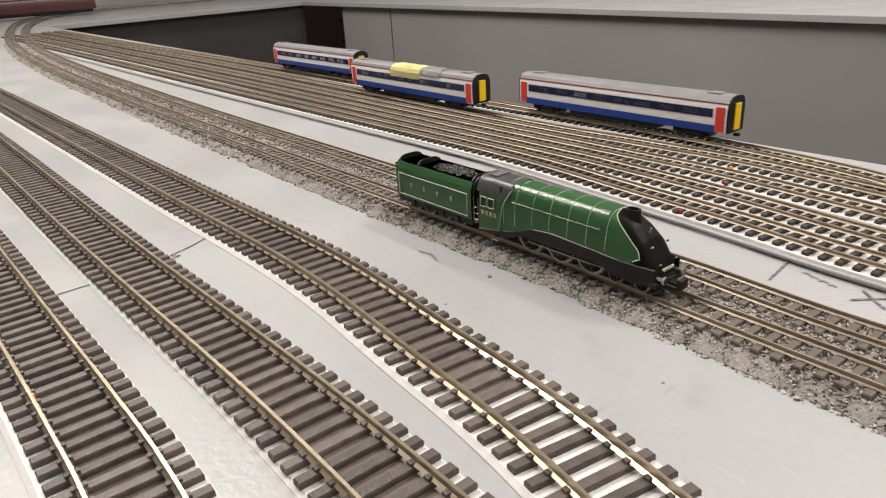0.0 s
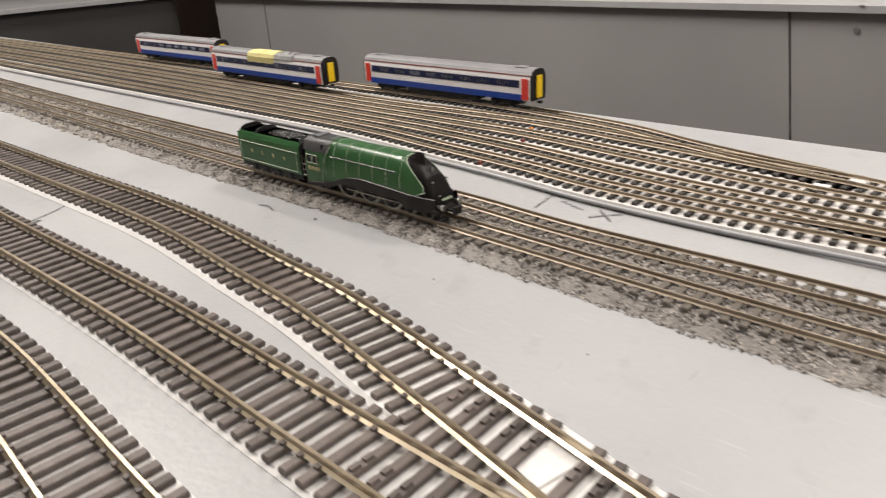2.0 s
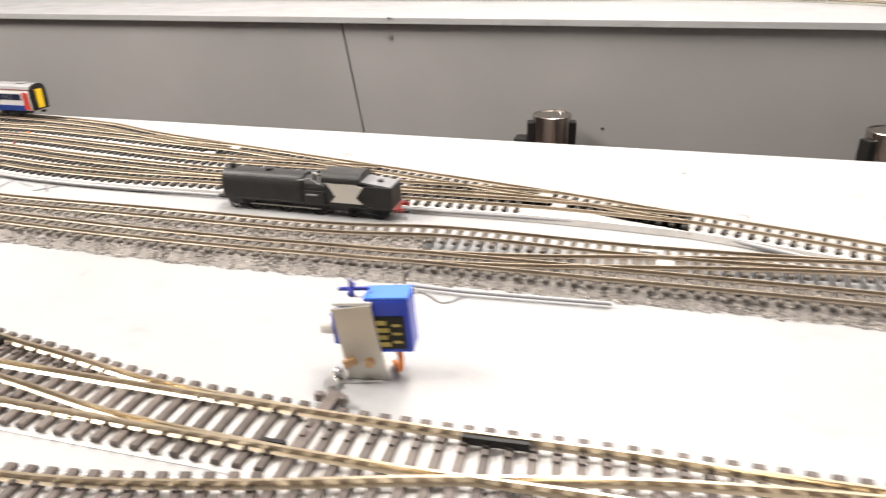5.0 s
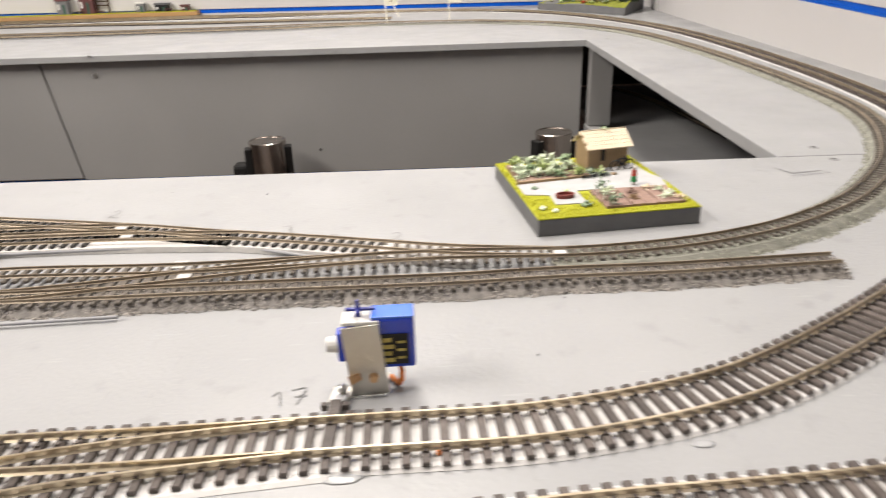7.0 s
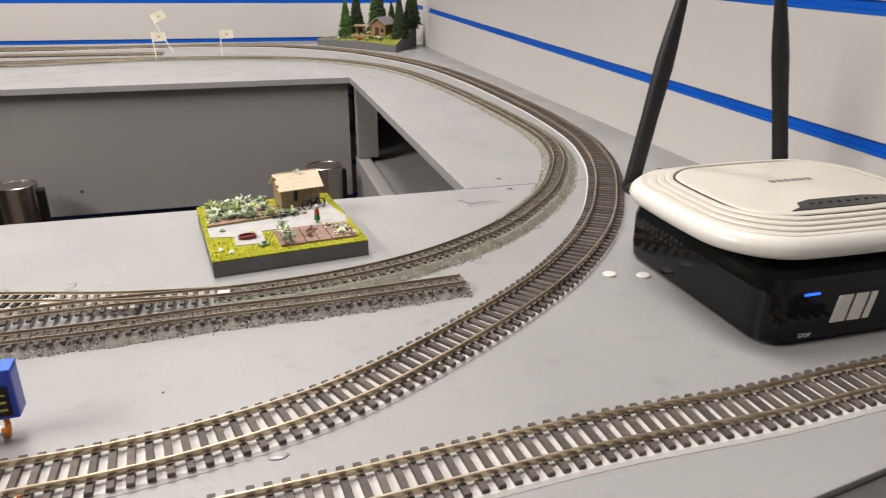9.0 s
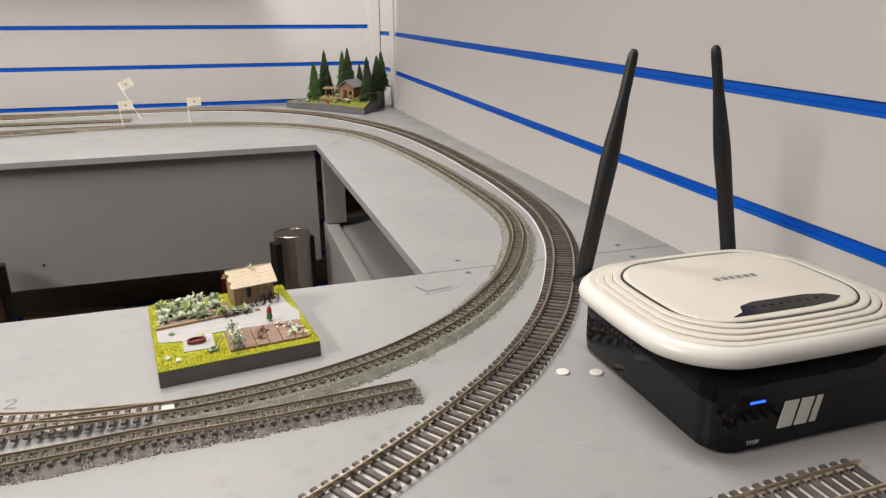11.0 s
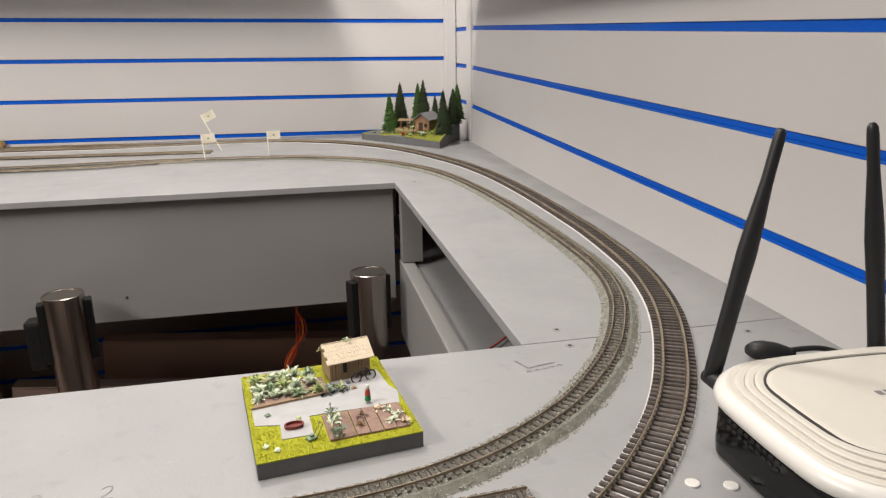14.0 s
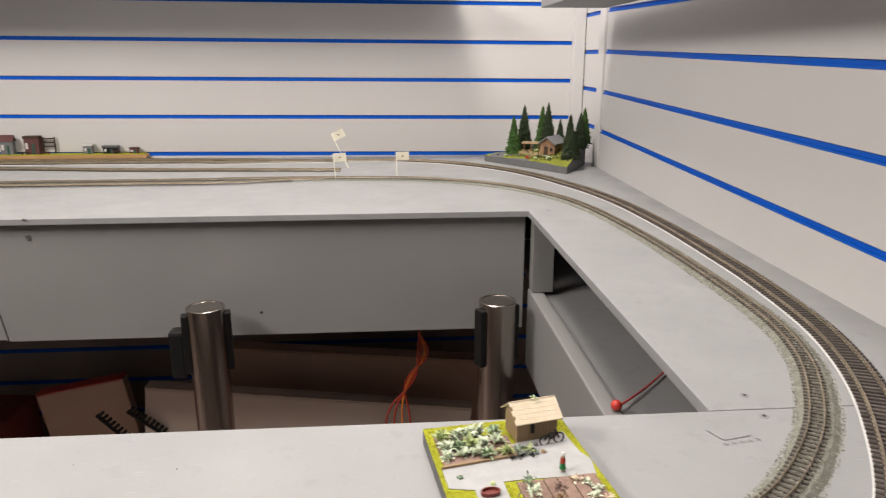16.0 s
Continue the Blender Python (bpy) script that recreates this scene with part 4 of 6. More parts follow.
def black_engine(m):
    e = empty("tank_locomotive", m, "black model tank locomotive with a pale bare patch on its cab", "model locomotive")
    bm = fresh()
    loft(bm, [[(x, y * k, z) for y, z in rounded(0.0075, 0.0072, 0.0215, 0.55, 20)] for x, k in ((-0.0500, 0.90), (-0.0494, 0.97), (-0.0485, 1), (-0.0035, 1), (-0.0022, 0.97), (-0.0016, 0.90))])
    part("tank", bm, CHARCOAL, e, "long black saddle tank", smooth=False)
    bm = fresh()
    loft(bm, [[(x, y, z) for y, z in rounded(0.0068, 0.0072, top, 0.6, 20)] for x, top in ((-0.0018, 0.0200), (0.0060, 0.0190), (0.0125, 0.0178))])
    part("firebox", bm, CHARCOAL, e, "lower rounded firebox before the cab")
    for s in (-1, 1):
        bm = fresh()
        box(bm, -0.0005, 0.0110, s * 0.0074 - 0.0004, s * 0.0074 + 0.0004, 0.0070, 0.0140, 0.0003)
        part("side_sheet", bm, CHARCOAL, e)
        bm = fresh()
        beam(bm, [(-0.0040, s * 0.0072, 0.0190), (0.0030, s * 0.0070, 0.0205), (0.0085, s * 0.0064, 0.0170), (0.0125, s * 0.0070, 0.0215)], 0.0004, 6)
        beam(bm, [(0.0010, s * 0.0078, 0.0118), (0.0070, s * 0.0078, 0.0118)], 0.0006, 6)
        part("pipe", bm, ROOFC, e, "grey pipe along the firebox")
        bm = fresh()
        cyl(bm, (0.0040, s * 0.0030, 0.0180), (0.0040, s * 0.0030, 0.0222), 0.0009, 0.0006, 8)
        part("safety_valve", bm, CHARCOAL, e)
    for x, h, r in ((-0.0455, 0.0238, 0.0015), (-0.0240, 0.0226, 0.0020)):
        bm = fresh()
        cyl(bm, (x, 0, 0.019), (x, 0, h), r * 1.2, r, 18)
        part("chimney" if x < -0.04 else "dome", bm, CHARCOAL, e)
    bm = fresh()
    box(bm, -0.0510, 0.0490, -0.0078, 0.0078, 0.0062, 0.0074, 0.0003)
    box(bm, -0.0450, 0.0450, -0.0042, 0.0042, 0.0025, 0.0064, 0.0004)
    part("footplate", bm, CHARCOAL, e)
    bm = fresh()
    box(bm, 0.0125, 0.0290, -0.0080, 0.0080, 0.0072, 0.0200, 0.0003)
    cab = part("cab", bm, CHARCOAL, e)
    bm = fresh()
    loft(bm, [[(x, y * 1.03, z) for y, z in rounded(0.0082, 0.0195, 0.0245, 0.7, 16)] for x in (0.0100, 0.0315)])
    part("cab_roof", bm, CHARCOAL, cab)
    bm = fresh()
    pts = [(0.0125, 0.0195), (0.0175, 0.0190), (0.0290, 0.0195), (0.0330, 0.0178), (0.0290, 0.0120), (0.0325, 0.0088), (0.0145, 0.0088), (0.0175, 0.0120), (0.0150, 0.0160)]
    for s in (-1, 1):
        loft(bm, [[(x, s * yy, z) for x, z in pts] for yy in (0.0078, 0.0083)])
    part("cab_side_patch", bm, CREAM, cab, "pale unpainted side sheet")
    bm = fresh()
    box(bm, 0.0290, 0.0485, -0.0076, 0.0076, 0.0072, 0.0185, 0.0006)
    part("bunker", bm, CHARCOAL, e)
    bm = fresh()
    loft(bm, [[(x, y, z) for x, z in ((0.0305, 0.0196), (0.0475, 0.0176), (0.0475, 0.0186), (0.0305, 0.0206))] for y in (-0.0066, 0.0066)])
    part("bunker_top", bm, ROOFC, e, "grey bare top of the bunker")
    bm = fresh()
    cyl(bm, (0.0400, 0, 0.0190), (0.0400, 0, 0.0203), 0.0016, 0.0016, 14)
    part("filler_lid", bm, CHARCOAL, e)
    for sgn in (-1, 1):
        bm = fresh()
        box(bm, sgn * 0.0495 - 0.0006, sgn * 0.0495 + 0.0006, -0.0072, 0.0072, 0.0054, 0.0072, 0.0002)
        b = part("buffer_beam", bm, BEAMRED, e, "red buffer beam")
        for s in (-1, 1):
            bm = fresh()
            cyl(bm, (sgn * 0.050, s * 0.005, 0.0062), (sgn * 0.0535, s * 0.005, 0.0062), 0.0008, 0.0013, 10)
            part("buffer", bm, BEAMRED if sgn > 0 else BLACK, b)
        bm = fresh()
        box(bm, sgn * 0.052 - 0.003, sgn * 0.052 + 0.003, -0.0013, 0.0013, 0.0034, 0.0046, 0.0002)
        part("coupling", bm, CHARCOAL, b)
    for x in (-0.0320, -0.0130, 0.0060):
        wheel(e, x, 0.0050, 0.0050, 0.0058, 10, "driving_wheel", CHARCOAL)
    for x in (0.0260, 0.0400, -0.0440):
        wheel(e, x, 0.0031, 0.0031, 0.0056, 8, "wheel", CHARCOAL)
    for s in (-1, 1):
        bm = fresh()
        box(bm, -0.0335, 0.0075, s * 0.0064 - 0.0002, s * 0.0064 + 0.0002, 0.0034, 0.0041, 0.0001)
        part("connecting_rod", bm, TYRE, e)
        bm = fresh()
        box(bm, -0.0470, -0.0380, s * 0.0068 - 0.0008, s * 0.0068 + 0.0008, 0.0040, 0.0068, 0.0004)
        part("cylinder", bm, CHARCOAL, e)
    return e


black_engine(pose(0.525, 0.4835, 0.0, 0, 0, 0.4))


def servo(m, tilt=0.0):
    s = empty("point_servo", m, "blue servo motor on a bent aluminium bracket", "servo motor", "point motors")
    bm = fresh()
    box(bm, -0.0100, 0.0055, -0.0006, 0.0006, 0.0, 0.0325, 0.0003, pose(0.0022, 0, 0, 0, -5, 0))
    box(bm, -0.007, 0.007, -0.0006, 0.014, 0.0, 0.0010, 0.0003)
    part("bracket", bm, ALU, s, "brushed aluminium angle bracket")
    bm = fresh()
    box(bm, 0.0015, 0.0190, 0.0010, 0.0120, 0.0115, 0.0345, 0.0012)
    box(bm, -0.0085, 0.0020, 0.0012, 0.0115, 0.0140, 0.0325, 0.0008)
    box(bm, -0.0128, -0.0080, 0.0030, 0.0090, 0.0140, 0.0275, 0.0010)
    body = part("servo_body", bm, SERVO, s, "translucent blue servo case")
    bm = fresh()
    box(bm, 0.0050, 0.0165, 0.0004, 0.0012, 0.0135, 0.0275, 0.0002)
    part("sticker", bm, BLACK, body, "black sticker with gold print")
    bm = fresh()
    for k in range(4):
        box(bm, 0.0058, 0.0105 - 0.001 * (k % 2), 0.0001, 0.0005, 0.0148 + k * 0.0031, 0.0166 + k * 0.0031)
    part("print_bar", bm, GOLD, body)
    bm = fresh()
    for k in range(3):
        box(bm, 0.0118, 0.0152, 0.0001, 0.0005, 0.0162 + k * 0.0036, 0.0172 + k * 0.0036)
    part("print_bar", bm, GOLD, body)
    bm = fresh()
    box(bm, 0.0016, 0.0189, 0.0012, 0.0118, 0.0342, 0.0352, 0.0004)
    part("case_lid", bm, SERVO_L, body, "paler blue top of the case")
    bm = fresh()
    cyl(bm, (-0.0125, 0.006, 0.0210), (-0.0172, 0.006, 0.0210), 0.0036, 0.0032, 16)
    part("spindle", bm, WHITE, s)
    bm = fresh()
    cyl(bm, (-0.0035, 0.0060, 0.0325), (-0.0035, 0.0060, 0.0375), 0.0014, 0.0012, 12)
    box(bm, -0.0085, 0.0035, 0.0052, 0.0068, 0.0362, 0.0374, 0.0004)
    box(bm, -0.0042, -0.0028, 0.0010, 0.0100, 0.0364, 0.0376, 0.0004)
    cyl(bm, (-0.0035, 0.0060, 0.0374), (-0.0035, 0.0060, 0.0408), 0.0008, 0.0006, 10)
    part("servo_horn", bm, HORN, s, "dark blue cross-shaped servo horn")
    bm = fresh()
    box(bm, -0.0100, 0.0050, 0.0004, 0.0100, 0.0322, 0.0338, 0.0005)
    part("mounting_ear", bm, WHITE, s, "white mounting ear over the bracket")
    bm = fresh()
    box(bm, -0.0165, -0.0085, -0.0080, 0.0030, 0.0, 0.0012, 0.0004, pose(0, 0, 0, 0, 0, -8))
    part("foot_plate", bm, ALU, s, "bent foot of the bracket")
    bm = fresh()
    cyl(bm, (0.0015, -0.0006, 0.0085), (0.0015, -0.0026, 0.0085), 0.0021, 0.0017, 12)
    part("screw", bm, COPPER, s)
    bm = fresh()
    cyl(bm, (-0.0040, -0.0006, 0.0092), (-0.0085, -0.0022, 0.0080), 0.0016, 0.0020, 12)
    part("screw", bm, COPPER, s)
    bm = fresh()
    bmesh.ops.create_icosphere(bm, subdivisions=2, radius=0.0024, matrix=pose(-0.0118, -0.0005, 0.0035))
    part("linkage_ball", bm, STEEL, s, "bright steel linkage ball", smooth=True)
    bm = fresh()
    cyl(bm, (-0.0130, -0.006, 0.0010), (-0.0130, -0.006, 0.0030), 0.0036, 0.0030, 16)
    part("screw", bm, STEEL, s)
    bm = fresh()
    cyl(bm, (-0.0150, -0.004, 0.0011), (0.006, -0.0025, 0.0011), 0.0003, 0.0003, 6)
    part("actuator_wire", bm, STEEL, s)
    bm = fresh()
    beam(bm, [(0.0120, 0.004, 0.0125), (0.0130, 0.0025, 0.009), (0.0128, 0.002, 0.005), (0.0115, 0.004, 0.0018), (0.0080, 0.010, 0.0012)], 0.0012, 8)
    part("cable", bm, ORANGE, s, "orange three-core cable")
    return s


SERVO_A = servo(pose(0.8125, 0.3465, 0, 0, 0, 2) @ Matrix.Scale(0.93, 4))
copy_thing(SERVO_A, pose(0.6125, 0.3435, 0, 0, -4, 8) @ Matrix.Scale(0.93, 4))

# ---- ballast ----


def ballast_mat(name, dark, light, spread):
    m = bpy.data.materials.new(name)
    m.use_nodes = True
    nt = m.node_tree
    b = nt.nodes["Principled BSDF"]
    b.inputs["Roughness"].default_value = 0.85
    geo = nt.nodes.new("ShaderNodeNewGeometry")
    tc = nt.nodes.new("ShaderNodeTexCoord")
    n = nt.nodes.new("ShaderNodeTexNoise")
    n.inputs["Scale"].default_value = 25
    nt.links.new(tc.outputs["Object"], n.inputs["Vector"])
    r = nt.nodes.new("ShaderNodeValToRGB")
    r.color_ramp.elements[0].color, r.color_ramp.elements[1].color = (*dark, 1), (*light, 1)
    add = nt.nodes.new("ShaderNodeMath")
    add.operation = "MULTIPLY_ADD"
    add.inputs[1].default_value, add.inputs[2].default_value = spread, (1 - spread) / 2 - 0.24
    nt.links.new(geo.outputs["Random Per Island"], add.inputs[0])
    a2 = nt.nodes.new("ShaderNodeMath")
    a2.operation = "MULTIPLY_ADD"
    a2.inputs[1].default_value = 0.3
    nt.links.new(n.outputs["Fac"], a2.inputs[0])
    nt.links.new(add.outputs[0], a2.inputs[2])
    nt.links.new(a2.outputs[0], r.inputs[0])
    nt.links.new(r.outputs[0], b.inputs["Base Color"])
    return m


STONES = ballast_mat("grey_ballast_chips", (0.045, 0.040, 0.036), (0.47, 0.43, 0.39), 1.05)
STONES_B = ballast_mat("brown_ballast_chips", (0.06, 0.05, 0.042), (0.46, 0.42, 0.36), 0.9)
STONES_G = ballast_mat("green_grey_ballast_chips", (0.12, 0.12, 0.095), (0.46, 0.455, 0.385), 0.9)
BASE_B = node_mat("ballast_bed", (0.26, 0.24, 0.22), 0.9, 0, (0.14, 0.13, 0.12), 180, 1.0, 900, 0.4)
BASE_G = node_mat("green_grey_ballast_bed", (0.24, 0.235, 0.20), 0.9, 0, (0.13, 0.13, 0.105), 150, 1.0, 900, 0.4)


def chips(name, places, size, material, label, seed):
    """Loose stone chips, each a small uneven six-cornered lump."""
    rng = np.random.default_rng(seed)
    p = np.asarray(places, float)
    n = len(p)
    shape = np.array([(1, 0, 0), (-1, 0, 0), (0, 1, 0), (0, -1, 0), (0, 0, 0.8), (0, 0, -0.8)])
    v = shape[None] * rng.uniform(0.6, 1.35, (n, 6, 1)) * (size * rng.uniform(0.6, 1.4, (n, 1, 1)))
    a = rng.uniform(0, 2 * np.pi, n)
    c, s = np.cos(a)[:, None], np.sin(a)[:, None]
    t = rng.uniform(-0.6, 0.6, n)[:, None]
    x, y, z = v[:, :, 0] * c - v[:, :, 1] * s, v[:, :, 0] * s + v[:, :, 1] * c, v[:, :, 2]
    v = np.stack([x, y, z + x * t], -1) + p[:, None]
    tri = np.array([(0, 2, 4), (2, 1, 4), (1, 3, 4), (3, 0, 4), (2, 0, 5), (1, 2, 5), (3, 1, 5), (0, 3, 5)])
    f = (tri[None] + 6 * np.arange(n)[:, None, None]).reshape(-1, 3)
    me = bpy.data.meshes.new(name)
    me.from_pydata(v.reshape(-1, 3).tolist(), [], f.tolist())
    me.materials.append(material)
    return tagged(new(name, me), label, "ballast", kind="stuff")


def along(line, x0, x1, near, far, count, high, seed, edge=0.006, fringe=0.002):
    """Places of chips on a bed beside a line, between two stations of x."""
    rng = np.random.default_rng(seed)
    ok = line[(line[:, 0] > x0) & (line[:, 0] < x1)]
    pick = ok[rng.integers(0, len(ok), count)]
    w = rng.uniform(near - fringe, far + fringe, count)
    j = rng.uniform(-0.002, 0.002, count)
    wob = 0.0005 * np.sin(pick[:, 0] * 190) + 0.0005 * np.sin(pick[:, 0] * 433)
    w = np.where(w < near + edge, w + wob, w)
    fall = np.clip(np.minimum(w - near, far - w) / edge, 0, 1)
    return np.c_[pick[:, 0] - w * pick[:, 3] + j * pick[:, 2], pick[:, 1] + w * pick[:, 2] + j * pick[:, 3], high * fall + 0.0002]


def bed_line(name, line, near, far, high, material, label, chamfer):
    bed(name, line, far, near, high, material, label, chamfer, 0.0008)


straight = N1_LINE[(N1_LINE[:, 0] > -1.15) & (N1_LINE[:, 0] < 0.60)]
tail = N1_LINE[N1_LINE[:, 0] > 0.598]
curve_n = N2_LINE[(N2_LINE[:, 0] > 0.90)]
curve_n = curve_n[: int(np.argmax(curve_n[:, 1] > 1.66))]
bed_line("ballast_bed", straight, -0.0140, 0.0350, 0.0038, BASE_B, "grey ballast bed under two tracks", 0.006)
bed_line("ballast_bed", tail, -0.0115, 0.0125, 0.0038, BASE_B, "grey ballast bed under the stub track", 0.005)
bed_line("ballast_bed", curve_n, -0.0165, 0.0135, 0.0036, BASE_G, "pale green-grey ballast bed under the curve", 0.005)
chips("ballast", along(straight, 0.02, 0.60, -0.0138, 0.0345, 42000, 0.0041, 1), 0.00048, STONES, "black, white and grey stone chips round the rails", 1)
chips("ballast", along(straight, -1.0, 0.02, -0.0138, 0.0345, 12000, 0.0043, 2), 0.0009, STONES_B, "brownish stone chips round the rails", 2)
chips("ballast", along(tail, 0.598, 1.06, -0.0113, 0.0130, 22000, 0.0041, 3), 0.00055, STONES, "grey stone chips round the stub track", 3)
chips("ballast", along(curve_n, 0.90, 1.3, -0.0165, 0.0135, 30000, 0.0039, 4, 0.007, 0.0025), 0.00058, STONES_G, "pale green-grey stone chips round the curve", 4)
for ln in (S1_LINE, S2_LINE, S3_LINE, S4_LINE, FAN_LINE):
    cut = ln[(ln[:, 0] < 0.86)]
    bed("track_underlay", cut, 0.0105, -0.0115, 0.0034, BED_G, "dirty white foam strip under the siding", 0.001)

# ---- pencil marks, joints and small things on the boards ----


def stroke(name, pts, wide, label, material=GRAPHITE, z=0.0003, category="pencil mark"):
    bm = fresh()
    line = spline(pts, 0.0015)
    rings = [[(x - w * dy, y + w * dx, z + 0.00005 * k) for k, w in ((0, -wide / 2), (1, wide / 2))] for x, y, dx, dy in line]
    loft(bm, rings, closed=False)
    bmesh.ops.solidify(bm, geom=list(bm.faces), thickness=0.0001)
    return tagged(part(name, bm, material), label, category)


def glyph(x, y, size, turn, paths, wide=0.0004):
    c, s = math.cos(radians(turn)), math.sin(radians(turn))
    for pts in paths:
        stroke("pencil_mark", [(x + size * (u * c - v * s), y + size * (u * s + v * c)) for u, v in pts], wide, "grey pencil stroke drawn on the board")


TWO = [[(0, 0.75), (0.25, 1), (0.5, 0.75), (0.3, 0.4), (0, 0), (0.3, 0.08), (0.65, 0.0)]]
THREE = [[(0, 0.9), (0.3, 1), (0.45, 0.75), (0.2, 0.55), (0.5, 0.4), (0.4, 0.05), (0, 0.05)]]
SIX = [[(0.5, 1), (0.1, 0.6), (0.05, 0.2), (0.3, 0), (0.5, 0.2), (0.35, 0.42), (0.08, 0.3)]]
ONE = [[(0, 0.7), (0.25, 1), (0.28, 0.5), (0.3, 0)]]
SEVEN = [[(0, 1), (0.3, 1.02), (0.6, 1), (0.4, 0.5), (0.2, 0)], [(0.1, 0.5), (0.35, 0.52), (0.6, 0.5)]]
CROSS = [[(0, 0), (0.5, 0.6), (1, 1.1)], [(0, 1), (0.5, 0.55), (1, 0.1)]]
glyph(0.812, 0.498, 0.013, 0, TWO)
glyph(0.775, 0.498, 0.013, 0, THREE)
glyph(0.744, 0.512, 0.015, 0, THREE)
glyph(0.622, 0.552, 0.014, 0, TWO)
glyph(0.500, 0.578, 0.015, 0, SIX)
glyph(0.345, 0.474, 0.010, 0, CROSS, 0.0011)
glyph(0.7755, 0.3395, 0.010, 10, ONE, 0.0006)
glyph(0.7825, 0.3405, 0.010, 10, SEVEN, 0.0006)
glyph(0.4305, 0.278, 0.011, 20, [[(0.2, 0), (0.3, 1)], [(0.9, 1), (0.55, 0.6), (0.5, 0.1), (0.8, 0), (0.95, 0.3), (0.6, 0.4)]])
glyph(0.605, 0.397, 0.022, 0, [[(0, 0.15), (0.2, 0.45), (0.5, 0.3), (0.8, 0.1), (1.1, 0.45)]], 0.0009)
stroke("pencil_mark", [(0.319, 0.471), (0.3175, 0.483), (0.316, 0.494)], 0.0009, "dark ruled line on the board")
stroke("pencil_mark", [(0.316, 0.494), (0.320, 0.4945), (0.326, 0.4945)], 0.0007, "dark ruled line on the board")
for k in range(4):
    glyph(0.3245 + 0.0035 * k, 0.4835 - 0.0012 * k, 0.0030, 0, [[(0, 0), (0.5, 0.5), (1, 0.2)]], 0.0007)
for a, b in (((1.089, 0.611), (1.095, 0.597)), ((1.095, 0.597), (1.118, 0.602))):
    stroke("pencil_mark", [a, ((a[0] + b[0]) / 2, (a[1] + b[1]) / 2), b], 0.0008, "grey ruled corner mark on the board")
stroke("board_joint", [(0.139, -0.2), (0.136, 0.276), (0.130, 0.324), (0.121, 0.345)], 0.0006, "thin crack where two boards meet", DARK, 0.0003, "joint")
stroke("board_joint", [(0.206, 0.4005), (0.212, 0.402), (0.219, 0.3995)], 0.0009, "shallow scratch in the paint", BOARD_SIDE, 0.0003, "scratch")
for x, y, r in ((0.245, 0.4039, 0.0009), (1.0, 0.36, 0.0007), (0.88, 0.37, 0.0006), (0.27, 0.352, 0.0004), (0.65, 0.60, 0.0005), (0.72, 0.59, 0.0007), (0.9, 0.42, 0.0005), (0.33, 0.39, 0.0005), (0.25, 0.378, 0.0004), (0.4, 0.38, 0.0004)):
    bm = fresh()
    bmesh.ops.create_icosphere(bm, subdivisions=1, radius=r, matrix=pose(x, y, r * 0.3))
    tagged(part("paint_speck", bm, GRAPHITE), "dark speck of dirt on the board", "speck")


def disc(x, y, r, mat, label, name="drawing_pin", h=0.0012):
    bm = fresh()
    loft(bm, [[(x + r * k * math.cos(t), y + r * k * math.sin(t), z) for t in np.linspace(0, 2 * math.pi, 24, endpoint=False)] for z, k in ((0.0001, 1), (h * 0.7, 1), (h, 0.86))])
    return tagged(part(name, bm, mat), label, "pin" if name == "drawing_pin" else "screw")


disc(1.1375, 0.4375, 0.0042, WHITE, "round white pad lying on the board")
disc(1.1571, 0.4304, 0.0042, WHITE, "round white pad lying on the board")
for x, y in ((1.143, 0.662), (1.1415, 0.6285), (1.305, 0.655), (1.30, 0.62), (1.14, 1.36), (0.25, 1.36)):
    disc(x, y, 0.0038, BOARD_SIDE, "painted-over countersunk screw head", "screw", 0.0004)
    disc(x, y, 0.0017, DARK, "dark slot of a countersunk screw", "screw", 0.0006)
GLUE = node_mat("dried_glue", (0.34, 0.345, 0.35), 0.08, 0, (0.29, 0.295, 0.30), 200, 0.4, 500)
# bead of sealant and splash of glue
for x, y, sx, sy in ((0.806, 0.3000, 0.0070, 0.003), (0.928, 0.3105, 0.0040, 0.0020)):
    bm = fresh()
    bmesh.ops.create_uvsphere(bm, u_segments=24, v_segments=10, radius=1)
    for v in bm.verts:
        v.co = Vector((x + sx * v.co.x * (1 + 0.25 * noise.noise(v.co * 2)), y + sy * v.co.y, 0.0002 + 0.0006 * max(0, v.co.z)))
    tagged(part("glue_splash", bm, GLUE, smooth=True), "glossy dried splash of clear glue", "glue")


def wire(name, pts, r, mat, label, category="cable"):
    cu = bpy.data.curves.new(name, "CURVE")
    cu.dimensions, cu.bevel_depth, cu.bevel_resolution = "3D", r, 2
    sp = cu.splines.new("NURBS")
    sp.points.add(len(pts) - 1)
    for q, p in zip(sp.points, pts):
        q.co = (*p, 1)
    sp.use_endpoint_u, sp.order_u = True, 3
    cu.materials.append(mat)
    return tagged(new(name, cu), label, category)


GREYW = node_mat("grey_wire", (0.29, 0.29, 0.30), 0.5, 0, (0.22, 0.22, 0.23), 80)
wire("point_rod", [(-0.9, 0.491, 0.0018), (-0.3, 0.499, 0.0018), (0.0, 0.504, 0.0018), (0.10, 0.5065, 0.0018), (0.146, 0.5055, 0.0018), (0.228, 0.4985, 0.0018), (0.288, 0.4935, 0.0018), (0.335, 0.4875, 0.0018), (0.40, 0.4862, 0.0018), (0.475, 0.489, 0.0018), (0.584, 0.4915, 0.002), (0.651, 0.4945, 0.002), (0.717, 0.4915, 0.002), (0.74, 0.487, 0.002), (0.77, 0.474, 0.002)], 0.0010, GREYW, "grey sleeved wire lying beside the siding")
